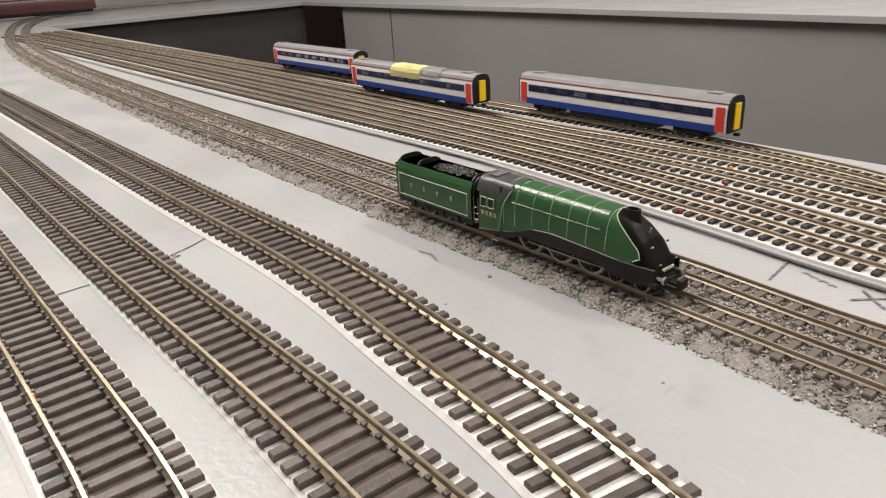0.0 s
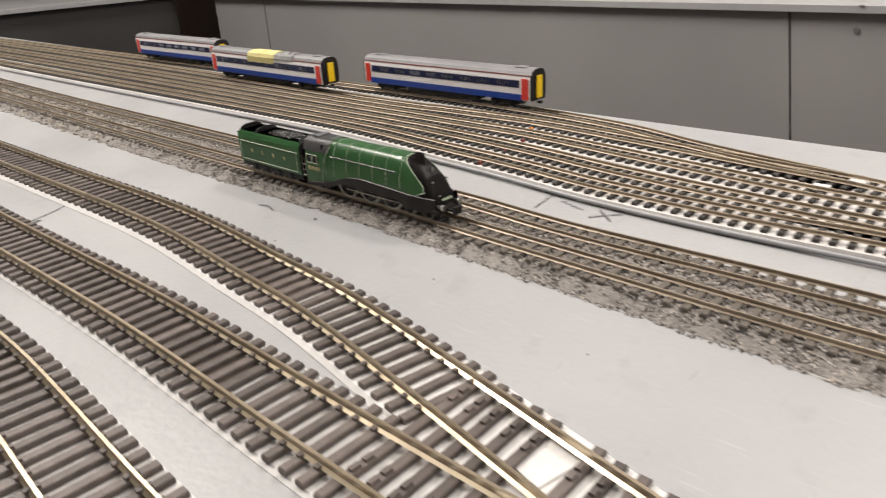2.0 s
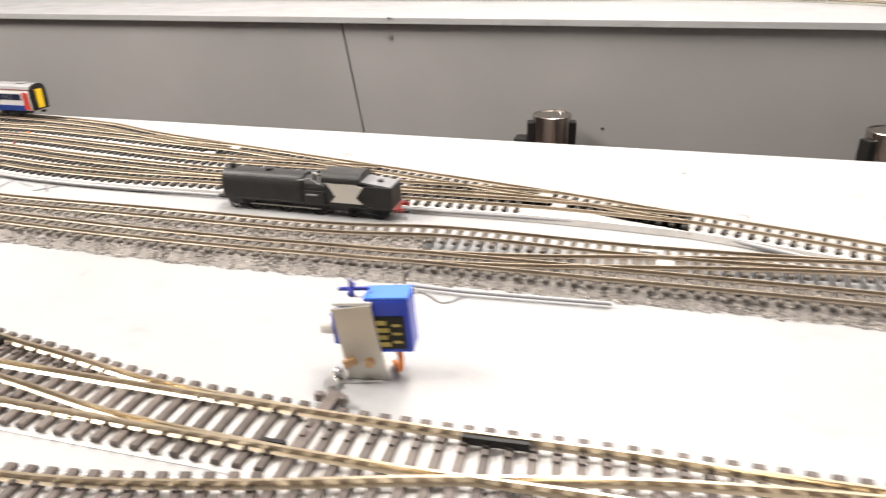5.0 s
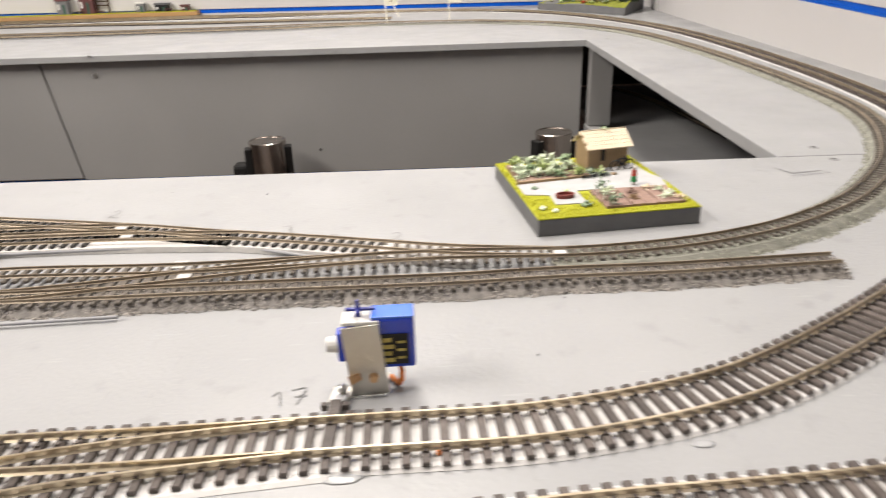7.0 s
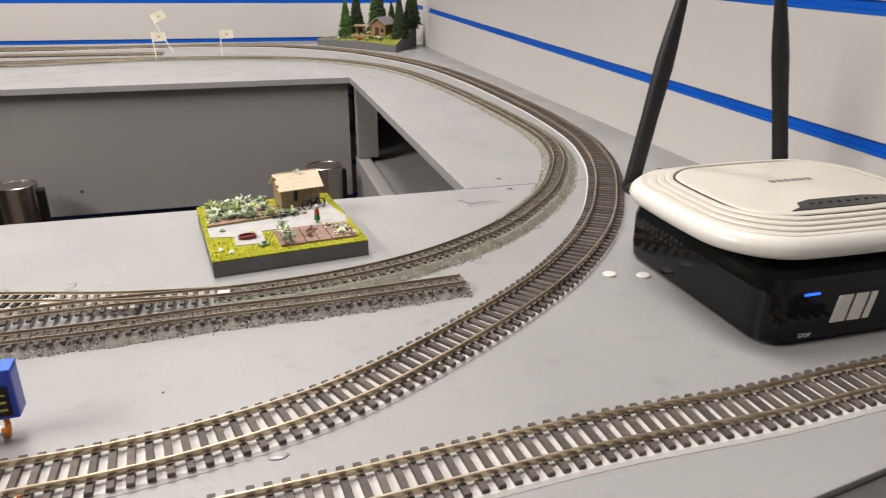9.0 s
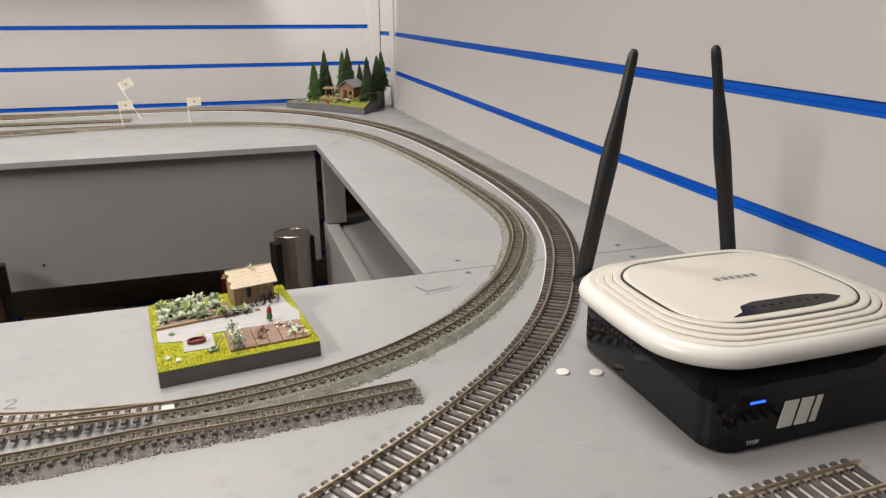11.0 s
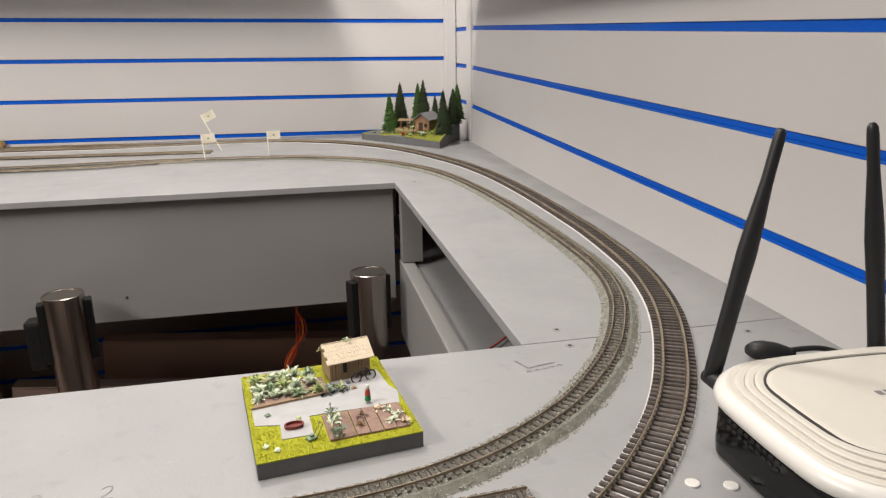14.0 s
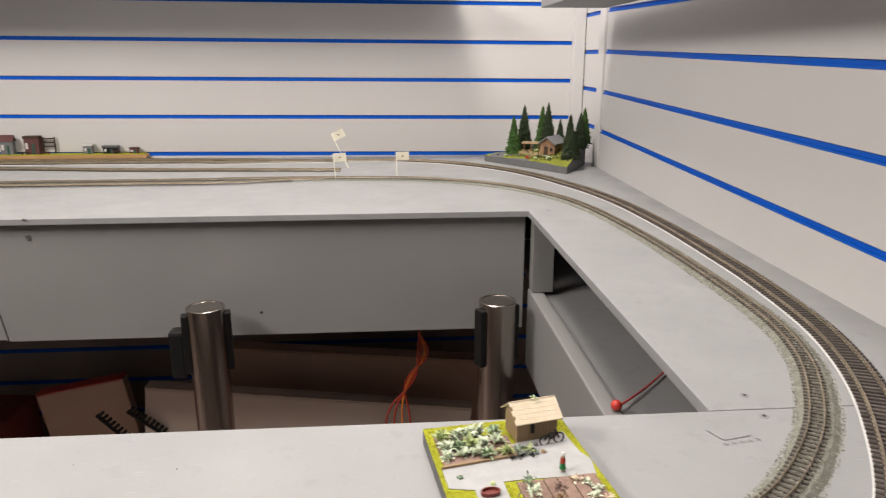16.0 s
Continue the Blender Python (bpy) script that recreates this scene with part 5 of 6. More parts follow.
wire("point_rod", [(0.605, 0.4085, 0.002), (0.625, 0.4075, 0.0022), (0.65, 0.4095, 0.002), (0.688, 0.412, 0.002)], 0.0009, GREYW, "grey sleeved wire along the ballast edge")
TINY = (((0.2636, 0.5011), BRICKRED), ((0.2537, 0.5928), BRICKRED), ((0.258, 0.548), BRICKRED), ((0.262, 0.525), BRICKRED), ((0.247, 0.572), ORANGE))
for (x, y), mat in TINY:
    bm = fresh()
    box(bm, x - 0.0008, x + 0.0008, y - 0.0010, y + 0.0010, 0.0034, 0.0052, 0.0003)
    tagged(part("rail_joiner_dab", bm, mat), "small dab of red paint on a sleeper", "paint dab")
for x, y in ((0.416, 0.551), (0.427, 0.566), (0.646, 0.518), (0.701, 0.463), (0.708, 0.450), (0.655, 0.509), (0.905, 0.4605), (0.81, 0.475)):
    bm = fresh()
    box(bm, x - 0.0035, x + 0.0035, y - 0.0045, y + 0.0045, 0.0040, 0.0053, 0.0004)
    tagged(part("insulated_gap", bm, BED), "white painted patch where track pieces meet", "track joint")
for x, y, turn in ((0.417, 0.3325, -14), (0.4185, 0.3085, 0)):
    bm = fresh()
    box(bm, -0.0055, 0.0055, -0.0072, 0.0072, 0.0014, 0.0021, 0.0003, pose(x, y, 0, 0, 0, turn))
    tagged(part("joint_plate", bm, BED), "white plate between the sleepers where track pieces meet", "track joint")
for x, y, mat in ((0.212, 0.2545, ORANGE), (0.2165, 0.2550, RED), (0.838, 0.3085, ORANGE), (0.868, 0.3100, ORANGE)):
    bm = fresh()
    box(bm, x - 0.0008, x + 0.0008, y - 0.0008, y + 0.0008, 0.0015, 0.0036, 0.0003)
    tagged(part("rail_joiner_dab", bm, mat), "small dab of orange paint beside a rail", "paint dab")
# black check rails in the turnouts
for line, off, x0, x1 in ((C_LINE, -0.0070, 0.452, 0.478), (MAIN, 0.0070, 0.650, 0.675), (A_LINE, -0.0068, 0.648, 0.668), (MAIN, -0.0070, 0.445, 0.472), (MAIN, -0.0068, 0.592, 0.606)):
    seg = line[(line[:, 0] > x0) & (line[:, 0] < x1) & (line[:, 1] < 0.4)]
    bm = fresh()
    sweep(bm, seg, -off if line is C_LINE else off, [(-0.0007, 0), (0.0007, 0), (0.0007, 0.0026), (-0.0007, 0.0026)], 0.0034)
    tagged(part("check_rail", bm, BLACK), "black plastic check rail inside the turnout", "check rail")
for x, y in ((0.606, 0.3095), (0.800, 0.3175)):
    bm = fresh()
    box(bm, x - 0.0022, x + 0.0022, y - 0.0085, y + 0.0215, 0.0015, 0.0034, 0.0004)
    for q in (-0.004, 0.004):
        box(bm, x + q - 0.0013, x + q + 0.0013, y + 0.0165, y + 0.0190, 0.0015, 0.0042, 0.0004)
    tagged(part("tie_bar", bm, SLEEPER), "dark plastic tie bar across the turnout", "tie bar")

for k in range(5):
    glyph(1.092 + 0.0065 * k, 0.5895 + 0.0012 * k, 0.0042, 0, [[(0, 0.1), (0.35, 1), (0.6, 0.2), (1, 0.8)]], 0.0005)
# ---- garden diorama ----
GRASS = node_mat("lime_green_flock", (0.42, 0.42, 0.015), 0.9, 0, (0.30, 0.32, 0.012), 260, 1.5, 1300, 0.3)
SLATE = node_mat("dark_grey_foam_edge", (0.13, 0.13, 0.132), 0.75, 0, (0.10, 0.10, 0.103), 60, 0.4, 500, 0.1)
PATH_M = node_mat("pale_paving_card", (0.41, 0.41, 0.41), 0.75, 0, (0.33, 0.33, 0.33), 90, 0.3, 800)
SOIL = node_mat("brown_soil", (0.33, 0.22, 0.175), 0.9, 0, (0.20, 0.125, 0.10), 160, 1.0, 900, 0.3)
TIMBER = node_mat("shed_timber", (0.40, 0.28, 0.16), 0.7, 0, (0.25, 0.165, 0.09), 60, 0.5, 500, 0.2, 0, 0.5, (40, 40, 2))
SHINGLE = node_mat("pale_wood_shingle", (0.70, 0.60, 0.46), 0.75, 0, (0.60, 0.50, 0.36), 120, 0.4, 700)
LEAF_P = node_mat("pale_variegated_leaf", (0.72, 0.76, 0.62), 0.7, 0, (0.52, 0.60, 0.44), 420)
LEAF_Y = node_mat("yellow_green_leaf", (0.54, 0.60, 0.30), 0.7, 0, (0.38, 0.46, 0.22), 320)
LEAF_G = node_mat("sage_leaf", (0.42, 0.52, 0.34), 0.7, 0, (0.28, 0.36, 0.22), 420)
LEAF_D = node_mat("grey_green_leaf", (0.24, 0.31, 0.22), 0.7, 0, (0.15, 0.21, 0.13), 320)
GW, GD, GT = 0.100, 0.1145, 0.011
GM = pose(0.898, 0.496, 0, 0, 0, 7.6)


def gxy(u, v):
    return GM @ Vector((u * GW, v * GD, GT))


gb = empty("garden_diorama", GM, "square garden diorama on a dark grey base with lime green grass", "diorama")
bm = fresh()
box(bm, 0, GW, 0, GD, 0, GT - 0.0008, 0.0006)
part("base", bm, SLATE, gb, "dark grey foam base")
bm = fresh()
bmesh.ops.create_grid(bm, x_segments=60, y_segments=60, size=0.5)
for v in bm.verts:
    u, w = v.co.x + 0.5, v.co.y + 0.5
    v.co = Vector((u * GW, w * GD, GT + 0.0004 * noise.noise(Vector((u * 60, w * 60, 0)))))
bmesh.ops.solidify(bm, geom=list(bm.faces), thickness=0.0007)
part("grass", bm, GRASS, gb, "lime green flock grass")


def plate(name, poly, z, high, mat, parent, label=""):
    bm = fresh()
    loft(bm, [[(u * GW, v * GD, zz) for u, v in poly] for zz in (z, z + high)])
    return part(name, bm, mat, parent, label)


plate("path", [(0.03, 0.37), (0.18, 0.33), (0.17, 0.18), (0.36, 0.17), (0.37, 0.37), (0.46, 0.37), (0.96, 0.335), (0.995, 0.48), (0.96, 0.56), (0.94, 0.80), (0.55, 0.72), (0.03, 0.55)], GT, 0.0006, PATH_M, gb, "pale paved path")
for k in range(6):
    u0 = 0.44 + k * 0.085
    plate("soil_bed", [(u0, 0.07), (u0 + 0.079, 0.07), (u0 + 0.081, 0.335), (u0 + 0.004, 0.34)], GT, 0.0016 - 0.0002 * (k % 2), SOIL, gb, "brown raised soil bed")
plate("soil_bed", [(0.05, 0.56), (0.54, 0.60), (0.54, 0.80), (0.05, 0.90)], GT, 0.0020, SOIL, gb, "brown planted soil bed")
plate("bed_edging", [(0.03, 0.545), (0.545, 0.585), (0.545, 0.60), (0.03, 0.56)], GT, 0.0022, TIMBER, gb)


def leaf_clump(name, parent, at, r, h, mat, count, seed, long=0.006, wide=0.0011):
    """A plant of many pointed leaves springing from its middle."""
    rng = random.Random(seed)
    bm = fresh()
    at = Vector(at)
    for k in range(count):
        a, e = rng.uniform(0, 2 * math.pi), rng.uniform(0.25, 1.35)
        d = Vector((math.cos(a) * math.cos(e), math.sin(a) * math.cos(e), math.sin(e)))
        side = Vector((-math.sin(a), math.cos(a), 0)) * wide * rng.uniform(0.7, 1.4)
        o = at + Vector((rng.uniform(-r, r), rng.uniform(-r, r), rng.uniform(0, h)))
        l = long * rng.uniform(0.6, 1.3)
        p = [o, o + d * l * 0.5 + side, o + d * l - Vector((0, 0, l * 0.25)), o + d * l * 0.5 - side]
        vs = [bm.verts.new(q) for q in p]
        bm.faces.new((vs[0], vs[1], vs[2]))
        bm.faces.new((vs[0], vs[2], vs[3]))
    return part(name, bm, mat, parent)


rng = random.Random(5)
for k in range(15):
    u, v = 0.08 + 0.095 * (k % 5) + rng.uniform(-0.02, 0.02), 0.62 + 0.10 * (k // 5) + rng.uniform(-0.02, 0.02)
    leaf_clump("shrub", gb, (u * GW, v * GD, GT + 0.0015), 0.0018, 0.002 + 0.0022 * (k // 5), (LEAF_P, LEAF_P, LEAF_Y, LEAF_P, LEAF_G)[(k * 3 + k // 5) % 5], 46 + 10 * (k // 5), k, 0.0064, 0.0010)
for k, (u, v, h, mat) in enumerate(((0.50, 0.10, 0.006, LEAF_D), (0.49, 0.19, 0.007, LEAF_P), (0.50, 0.27, 0.008, LEAF_D), (0.85, 0.14, 0.0015, LEAF_P), (0.90, 0.20, 0.0015, LEAF_P), (0.86, 0.26, 0.0015, LEAF_P), (0.80, 0.30, 0.0015, SHINGLE), (0.92, 0.10, 0.0015, SHINGLE), (0.66, 0.16, 0.0012, TIMBER), (0.68, 0.24, 0.0012, SOIL), (0.56, 0.62, 0.003, LEAF_D), (0.62, 0.62, 0.003, LEAF_Y))):
    leaf_clump("plant", gb, (u * GW, v * GD, GT + 0.001), 0.003 if h > 0.005 else 0.0022, h, mat, 46 if h > 0.005 else 22, 40 + k, 0.0040, 0.0008)
# loose flock fibres standing in the grass
def flock(parent, name, count, seed, size, mat, place):
    rg = np.random.default_rng(seed)
    vs, fs = [], []
    while len(fs) < count:
        p = place(*rg.uniform(0, 1, 2))
        if p is None:
            continue
        a, l = rg.uniform(0, 2 * np.pi), size * rg.uniform(0.5, 1.3)
        c, sn = math.cos(a), math.sin(a)
        w, lean = l * 0.22, l * rg.uniform(-0.6, 0.6)
        n = len(vs)
        vs += [(p[0] - c * w, p[1] - sn * w, p[2] - 0.0002), (p[0] + c * w, p[1] + sn * w, p[2] - 0.0002), (p[0] - sn * lean, p[1] + c * lean, p[2] + l)]
        fs.append((n, n + 1, n + 2))
    me = bpy.data.meshes.new(name)
    me.from_pydata(vs, [], fs)
    me.materials.append(mat)
    ob = new(name, me)
    ob.parent = parent
    ob["kind"] = "stuff"
    return ob


def lawn(u, v):
    if (0.03 < u < 0.99 and 0.34 < v < 0.60) or (0.16 < u < 0.37 and 0.16 < v < 0.4) or (0.43 < u < 0.95 and 0.06 < v < 0.36) or (0.03 < u < 0.93 and 0.54 < v < 0.90):
        return None
    return (u * GW, v * GD, GT)


GRASS_T = node_mat("yellow_green_fibre", (0.60, 0.56, 0.04), 0.9, 0, (0.44, 0.43, 0.025), 400)
flock(gb, "grass_fibre", 5200, 11, 0.0011, GRASS_T, lawn)
# shed
sm = GM @ pose(0.055, 0.0835, GT, 0, 0, 6)
sm = sm @ pose(0.0035, 0, 0) @ Matrix.Diagonal((0.93, 1.10, 1.18, 1))
shed = empty("garden_shed", sm, "small brown timber shed with a pale shingled roof", "model shed")
for k in range(14):
    bm = fresh()
    x = k * 0.0023
    box(bm, x, x + 0.0021, -0.0004 - 0.0002 * (k % 2), 0.0006, 0, 0.0135, 0.0002)
    part("plank", bm, TIMBER, shed)
bm = fresh()
box(bm, 0.0002, 0.0320, 0.0008, 0.0180, 0, 0.0135)
part("wall_shell", bm, TIMBER, shed)
bm = fresh()
box(bm, 0.0105, 0.0135, -0.0009, -0.0003, 0.0050, 0.0125)
part("window_opening", bm, BLACK, shed)
for side in (0, 1):
    for k in range(5):
        for j in range(12):
            bm = fresh()
            u0 = -0.0025 + j * 0.0031 + (0.0015 if k % 2 else 0)
            u1 = min(u0 + 0.00305, 0.0347)
            a, b = k / 5, (k + 1.15) / 5
            ya, yb = (-0.0035 + 0.0125 * a, -0.0035 + 0.0125 * b) if side == 0 else (0.0215 - 0.0125 * a, 0.0215 - 0.0125 * b)
            za, zb_ = 0.0128 + 0.0085 * a, 0.0128 + 0.0085 * min(b, 1.02)
            vs = [(u0, ya, za + 0.0003), (u1, ya, za + 0.0003), (u1, yb, zb_ + 0.0002), (u0, yb, zb_ + 0.0002)]
            loft(bm, [[(x, y, z - d) for x, y, z in vs] for d in (0.0006, 0)])
            part("shingle", bm, SHINGLE, shed)
bm = fresh()
loft(bm, [[(x, 0.0008, 0.0134), (x, 0.018, 0.0134), (x, 0.0092, 0.0205)] for x in (0.0002, 0.0320)])
part("gable", bm, TIMBER, shed)
leaf_clump("roof_plant", shed, (0.018, 0.0092, 0.0205), 0.003, 0.0005, LEAF_G, 14, 90, 0.003, 0.0008)
# figure, tub, mower, bicycle, clutter
fx, fy = 0.764 * GW, 0.40 * GD
bm = fresh()
for z0, z1, r0, r1, mi in ((0.0112, 0.0136, 0.0011, 0.0012, 2), (0.0136, 0.0176, 0.0022, 0.0017, 0), (0.0176, 0.0214, 0.0019, 0.0015, 1), (0.0214, 0.0234, 0.0012, 0.0011, 2), (0.0232, 0.0246, 0.0016, 0.0009, 3)):
    was = set(bm.faces)
    cyl(bm, (fx, fy, z0), (fx, fy, z1), r0, r1, 12)
    for f in bm.faces:
        if f not in was:
            f.material_index = mi
fig = part("figurine", bm, node_mat("green_cloth_paint", (0.02, 0.22, 0.06), 0.7))
fig.data.materials.append(node_mat("red_cloth_paint", (0.42, 0.05, 0.03), 0.7))
fig.data.materials.append(node_mat("pale_tan_paint", (0.48, 0.40, 0.33), 0.7))
fig.data.materials.append(WHITE)
tagged(fig, "tiny garden figurine painted in red and green", "figurine")
fig.matrix_basis = GM
for k in range(9):
    leaf_clump("garden_litter", gb, ((0.50 + 0.022 * k) * GW, (0.575 + 0.012 * (k % 3)) * GD, GT + 0.0006), 0.0016, 0.0006, (BLACK, SLATE, LEAF_D)[k % 3], 14, 300 + k, 0.0026, 0.0006)
bm = fresh()
loft(bm, [[(0.26 * GW + a * math.cos(t), 0.28 * GD + a * 0.62 * math.sin(t), z) for t in np.linspace(0, 2 * math.pi, 24, endpoint=False)] for z, a in ((GT + 0.0006, 0.0058), (GT + 0.0030, 0.0062), (GT + 0.0030, 0.0052), (GT + 0.0014, 0.0050))])
tub = tagged(part("sand_tub", bm, BRICKRED), "oval red-brown tub on the garden path", "tub")
tub.matrix_basis = GM
mow = empty("lawn_mower", GM @ pose(0.34 * GW, 0.13 * GD, GT, 0, 0, 20), "tiny green lawn mower on the grass", "lawn mower")
bm = fresh()
box(bm, -0.0030, 0.0030, -0.0022, 0.0022, 0.0004, 0.0020, 0.0004)
box(bm, -0.0010, 0.0015, -0.0012, 0.0012, 0.0020, 0.0036, 0.0004)
part("deck", bm, LEAF_D, mow)
bm = fresh()
beam(bm, [(0.0025, -0.0018, 0.0015), (0.0070, -0.0018, 0.0085), (0.0070, 0.0018, 0.0085), (0.0025, 0.0018, 0.0015)], 0.00028, 5)
part("handle", bm, STEEL, mow)
bike = empty("model_bicycle", GM @ pose(0.76 * GW, 0.675 * GD, GT, 0, 0, 8) @ Matrix.Scale(1.12, 4), "tiny black bicycle leaning by the shed", "bicycle")
for x in (0.0, 0.0095):
    bm = fresh()
    for k in range(16):
        t, u = 2 * math.pi * k / 16, 2 * math.pi * (k + 1) / 16
        cyl(bm, (x + 0.0033 * math.cos(t), 0, 0.0034 + 0.0033 * math.sin(t)), (x + 0.0033 * math.cos(u), 0, 0.0034 + 0.0033 * math.sin(u)), 0.00045, 0.00045, 5)
    part("bicycle_wheel", bm, BLACK, bike)
bm = fresh()
beam(bm, [(0, 0, 0.0034), (0.0025, 0, 0.0075), (0.0075, 0, 0.0075), (0.0045, 0, 0.0034), (0.0025, 0, 0.0075)], 0.0005, 5)
beam(bm, [(0.0095, 0, 0.0034), (0.0075, 0, 0.0085), (0.0065, 0.001, 0.0088)], 0.0005, 5)
part("bicycle_frame", bm, BLACK, bike)
for k, (u, v, mat) in enumerate(((0.60, 0.66, BLACK), (0.66, 0.63, BLACK), (0.72, 0.60, TIMBER), (0.70, 0.68, SLATE), (0.07, 0.13, LEAF_P), (0.13, 0.08, LEAF_P), (0.30, 0.36, LEAF_Y), (0.12, 0.45, LEAF_D))):
    bm = fresh()
    bmesh.ops.create_icosphere(bm, subdivisions=2, radius=0.0018)
    for v3 in bm.verts:
        v3.co *= 1 + 0.5 * noise.noise(v3.co * 900 + Vector((k, 0, 0)))
        v3.co.z = max(v3.co.z * 0.8, -0.0006)
    ob = tagged(part("garden_tool_heap", bm, mat), "small heap of garden clutter on the diorama", "clutter")
    ob.matrix_basis = GM @ pose(u * GW, v * GD, GT + 0.0010)

# ---- command station and router ----
GLOSSB = node_mat("black_gloss_plastic", (0.005, 0.005, 0.006), 0.10, 0, (0.003, 0.003, 0.004), 30, 0.02, 700, shine=0.22)
DGREY = node_mat("dark_grey_rubber", (0.013, 0.013, 0.014), 0.5, 0, (0.010, 0.010, 0.011), 60, 0.1, 700, shine=0.4)
BLUELED = bpy.data.materials.new("blue_status_light")
BLUELED.use_nodes = True
BLUELED.node_tree.nodes["Principled BSDF"].inputs["Base Color"].default_value = (0.01, 0.03, 0.6, 1)
BLUELED.node_tree.nodes["Principled BSDF"].inputs["Emission Color"].default_value = (0.02, 0.10, 1.0, 1)
BLUELED.node_tree.nodes["Principled BSDF"].inputs["Emission Strength"].default_value = 2.5


def rrect(x0, x1, y0, y1, r, z, n=8, bulge=0.0):
    out = []
    cx, cy = (x0 + x1) / 2, (y0 + y1) / 2
    for (px, py), a0 in (((x1 - r, y0 + r), -90), ((x1 - r, y1 - r), 0), ((x0 + r, y1 - r), 90), ((x0 + r, y0 + r), 180)):
        for k in range(n + 1):
            a = radians(a0 + 90 * k / n)
            out.append([px + r * math.cos(a), py + r * math.sin(a), z])
    if bulge:
        dense = []
        for p, q in zip(out, out[1:] + out[:1]):
            for k in range(4):
                dense.append([p[0] + (q[0] - p[0]) * k / 4, p[1] + (q[1] - p[1]) * k / 4, z])
        for p in dense:
            u, v = (p[0] - cx) / (x1 - cx), (p[1] - cy) / (y1 - cy)
            p[0] += bulge * u * (1 - min(1, abs(v)) ** 2)
            p[1] += bulge * v * (1 - min(1, abs(u)) ** 2)
        out = dense
    return out


ZX0, ZX1, ZY0, ZY1, ZH = 1.165, 1.312, 0.331, 0.470, 0.040
zb = empty("command_station", pose(0, 0, 0), "glossy black control box with a blue light standing on the board", "control box")
bm = fresh()
loft(bm, [rrect(ZX0 + d, ZX1 - d, ZY0 + d, ZY1 - d, 0.014, z) for z, d in ((0.0004, 0.003), (0.003, 0.0006), (0.010, 0), (ZH - 0.010, 0), (ZH - 0.003, 0.0015), (ZH, 0.006))])
part("case", bm, GLOSSB, zb, "glossy black case", smooth=False)
bm = fresh()
box(bm, ZX0 + 0.0198, ZX0 + 0.0288, ZY0 - 0.0006, ZY0 + 0.001, 0.0284, 0.0296, 0.0003)
part("status_light", bm, BLUELED, zb, "lit blue bar")
bm = fresh()
for k, (a, w) in enumerate(((0.0385, 0.0085), (0.0490, 0.0075), (0.0585, 0.0035))):
    vs = [(ZX0 + a, 0.0115), (ZX0 + a + w, 0.0115), (ZX0 + a + w + 0.0030, 0.0262), (ZX0 + a + 0.0030, 0.0262)]
    loft(bm, [[(x, y, z) for x, z in vs] for y in (ZY0 - 0.0005, ZY0 + 0.0003)])
part("emblem", bm, WHITE, zb, "pale slanted emblem shapes")
fc = bpy.data.curves.new("stop_text", "FONT")
fc.body, fc.size, fc.extrude = "STOP", 0.0032, 0.0001
fc.materials.append(WHITE)
tx = new("key_caption", fc)
tx.parent = zb
tx.matrix_basis = pose(ZX0 + 0.0205, ZY0 - 0.0004, 0.0052, 90, 0, 0)
tx["label"] = "white caption under the stop key"
for k in range(9):
    bm = fresh()
    box(bm, ZX0 - 0.0006, ZX0 + 0.0006, ZY1 - 0.020 - k * 0.0052 - 0.0034, ZY1 - 0.020 - k * 0.0052, 0.0285, 0.0305, 0.0003)
    part("side_slot", bm, DGREY, zb)
    bm = fresh()
    box(bm, ZX0 - 0.0006, ZX0 + 0.0006, ZY1 - 0.020 - k * 0.0052 - 0.0034, ZY1 - 0.020 - k * 0.0052, 0.0245, 0.0262, 0.0003)
    part("side_slot", bm, DGREY, zb)
RX0, RX1, RY0, RY1 = 1.1475, 1.304, 0.3315, 0.463
rt = empty("wifi_router", pose(0, 0, ZH + 0.0015), "cream and white wireless router with two black antennas", "router")
bm = fresh()
loft(bm, [rrect(RX0 + d, RX1 - d, RY0 + d, RY1 - d * 0.88, 0.034 - d * 0.3, z, 8, 0.004) for z, d in ((0.0, 0.020), (0.0035, 0.009), (0.0075, 0.0015), (0.0105, 0.0), (0.0140, 0.0008), (0.0165, 0.003), (0.0178, 0.0055))])
rb = part("case", bm, WHITE, rt, "white moulded rim", smooth=True)
for k in range(4):
    d0 = 0.0050 + k * 0.0040
    bm = fresh()
    z = 0.0170 + k * 0.0012
    loft(bm, [rrect(RX0 + d, RX1 - d, RY0 + d, RY1 - d * 0.88, 0.033 - d * 0.3, zz, 8, 0.004) for zz, d in ((z - 0.002, d0), (z + 0.0007, d0 + 0.0001), (z + 0.0011, d0 + 0.0005), (z + 0.0013, d0 + 0.0014), (z + 0.0011, d0 + 0.0036), (z + 0.0002, d0 + 0.0040), (z - 0.002, d0 + 0.0041))])
    part("rim_step", bm, CREAM, rb, smooth=False)
bm = fresh()
d0 = 0.0229
bm2 = fresh()
loft(bm2, [rrect(RX0 + d, RX1 - d, RY0 + d, RY1 - d * 0.88, 0.0226, z, 8, 0.003) for z, d in ((0.0165, d0 - 0.0024), (0.0210, d0 - 0.0024), (0.0212, d0 + 0.002))])
part("plate_gap", bm2, DARK, rt, "dark gap round the top plate")
loft(bm, [rrect(RX0 + d, RX1 - d, RY0 + d, RY1 - d * 0.88, 0.022, z, 8, 0.003) for z, d in ((0.0165, d0), (0.0212, d0), (0.0218, d0 + 0.0005), (0.0222, d0 + 0.0020))])
top = part("top_plate", bm, CREAM, rt, "cream glossy top plate")
bm = fresh()
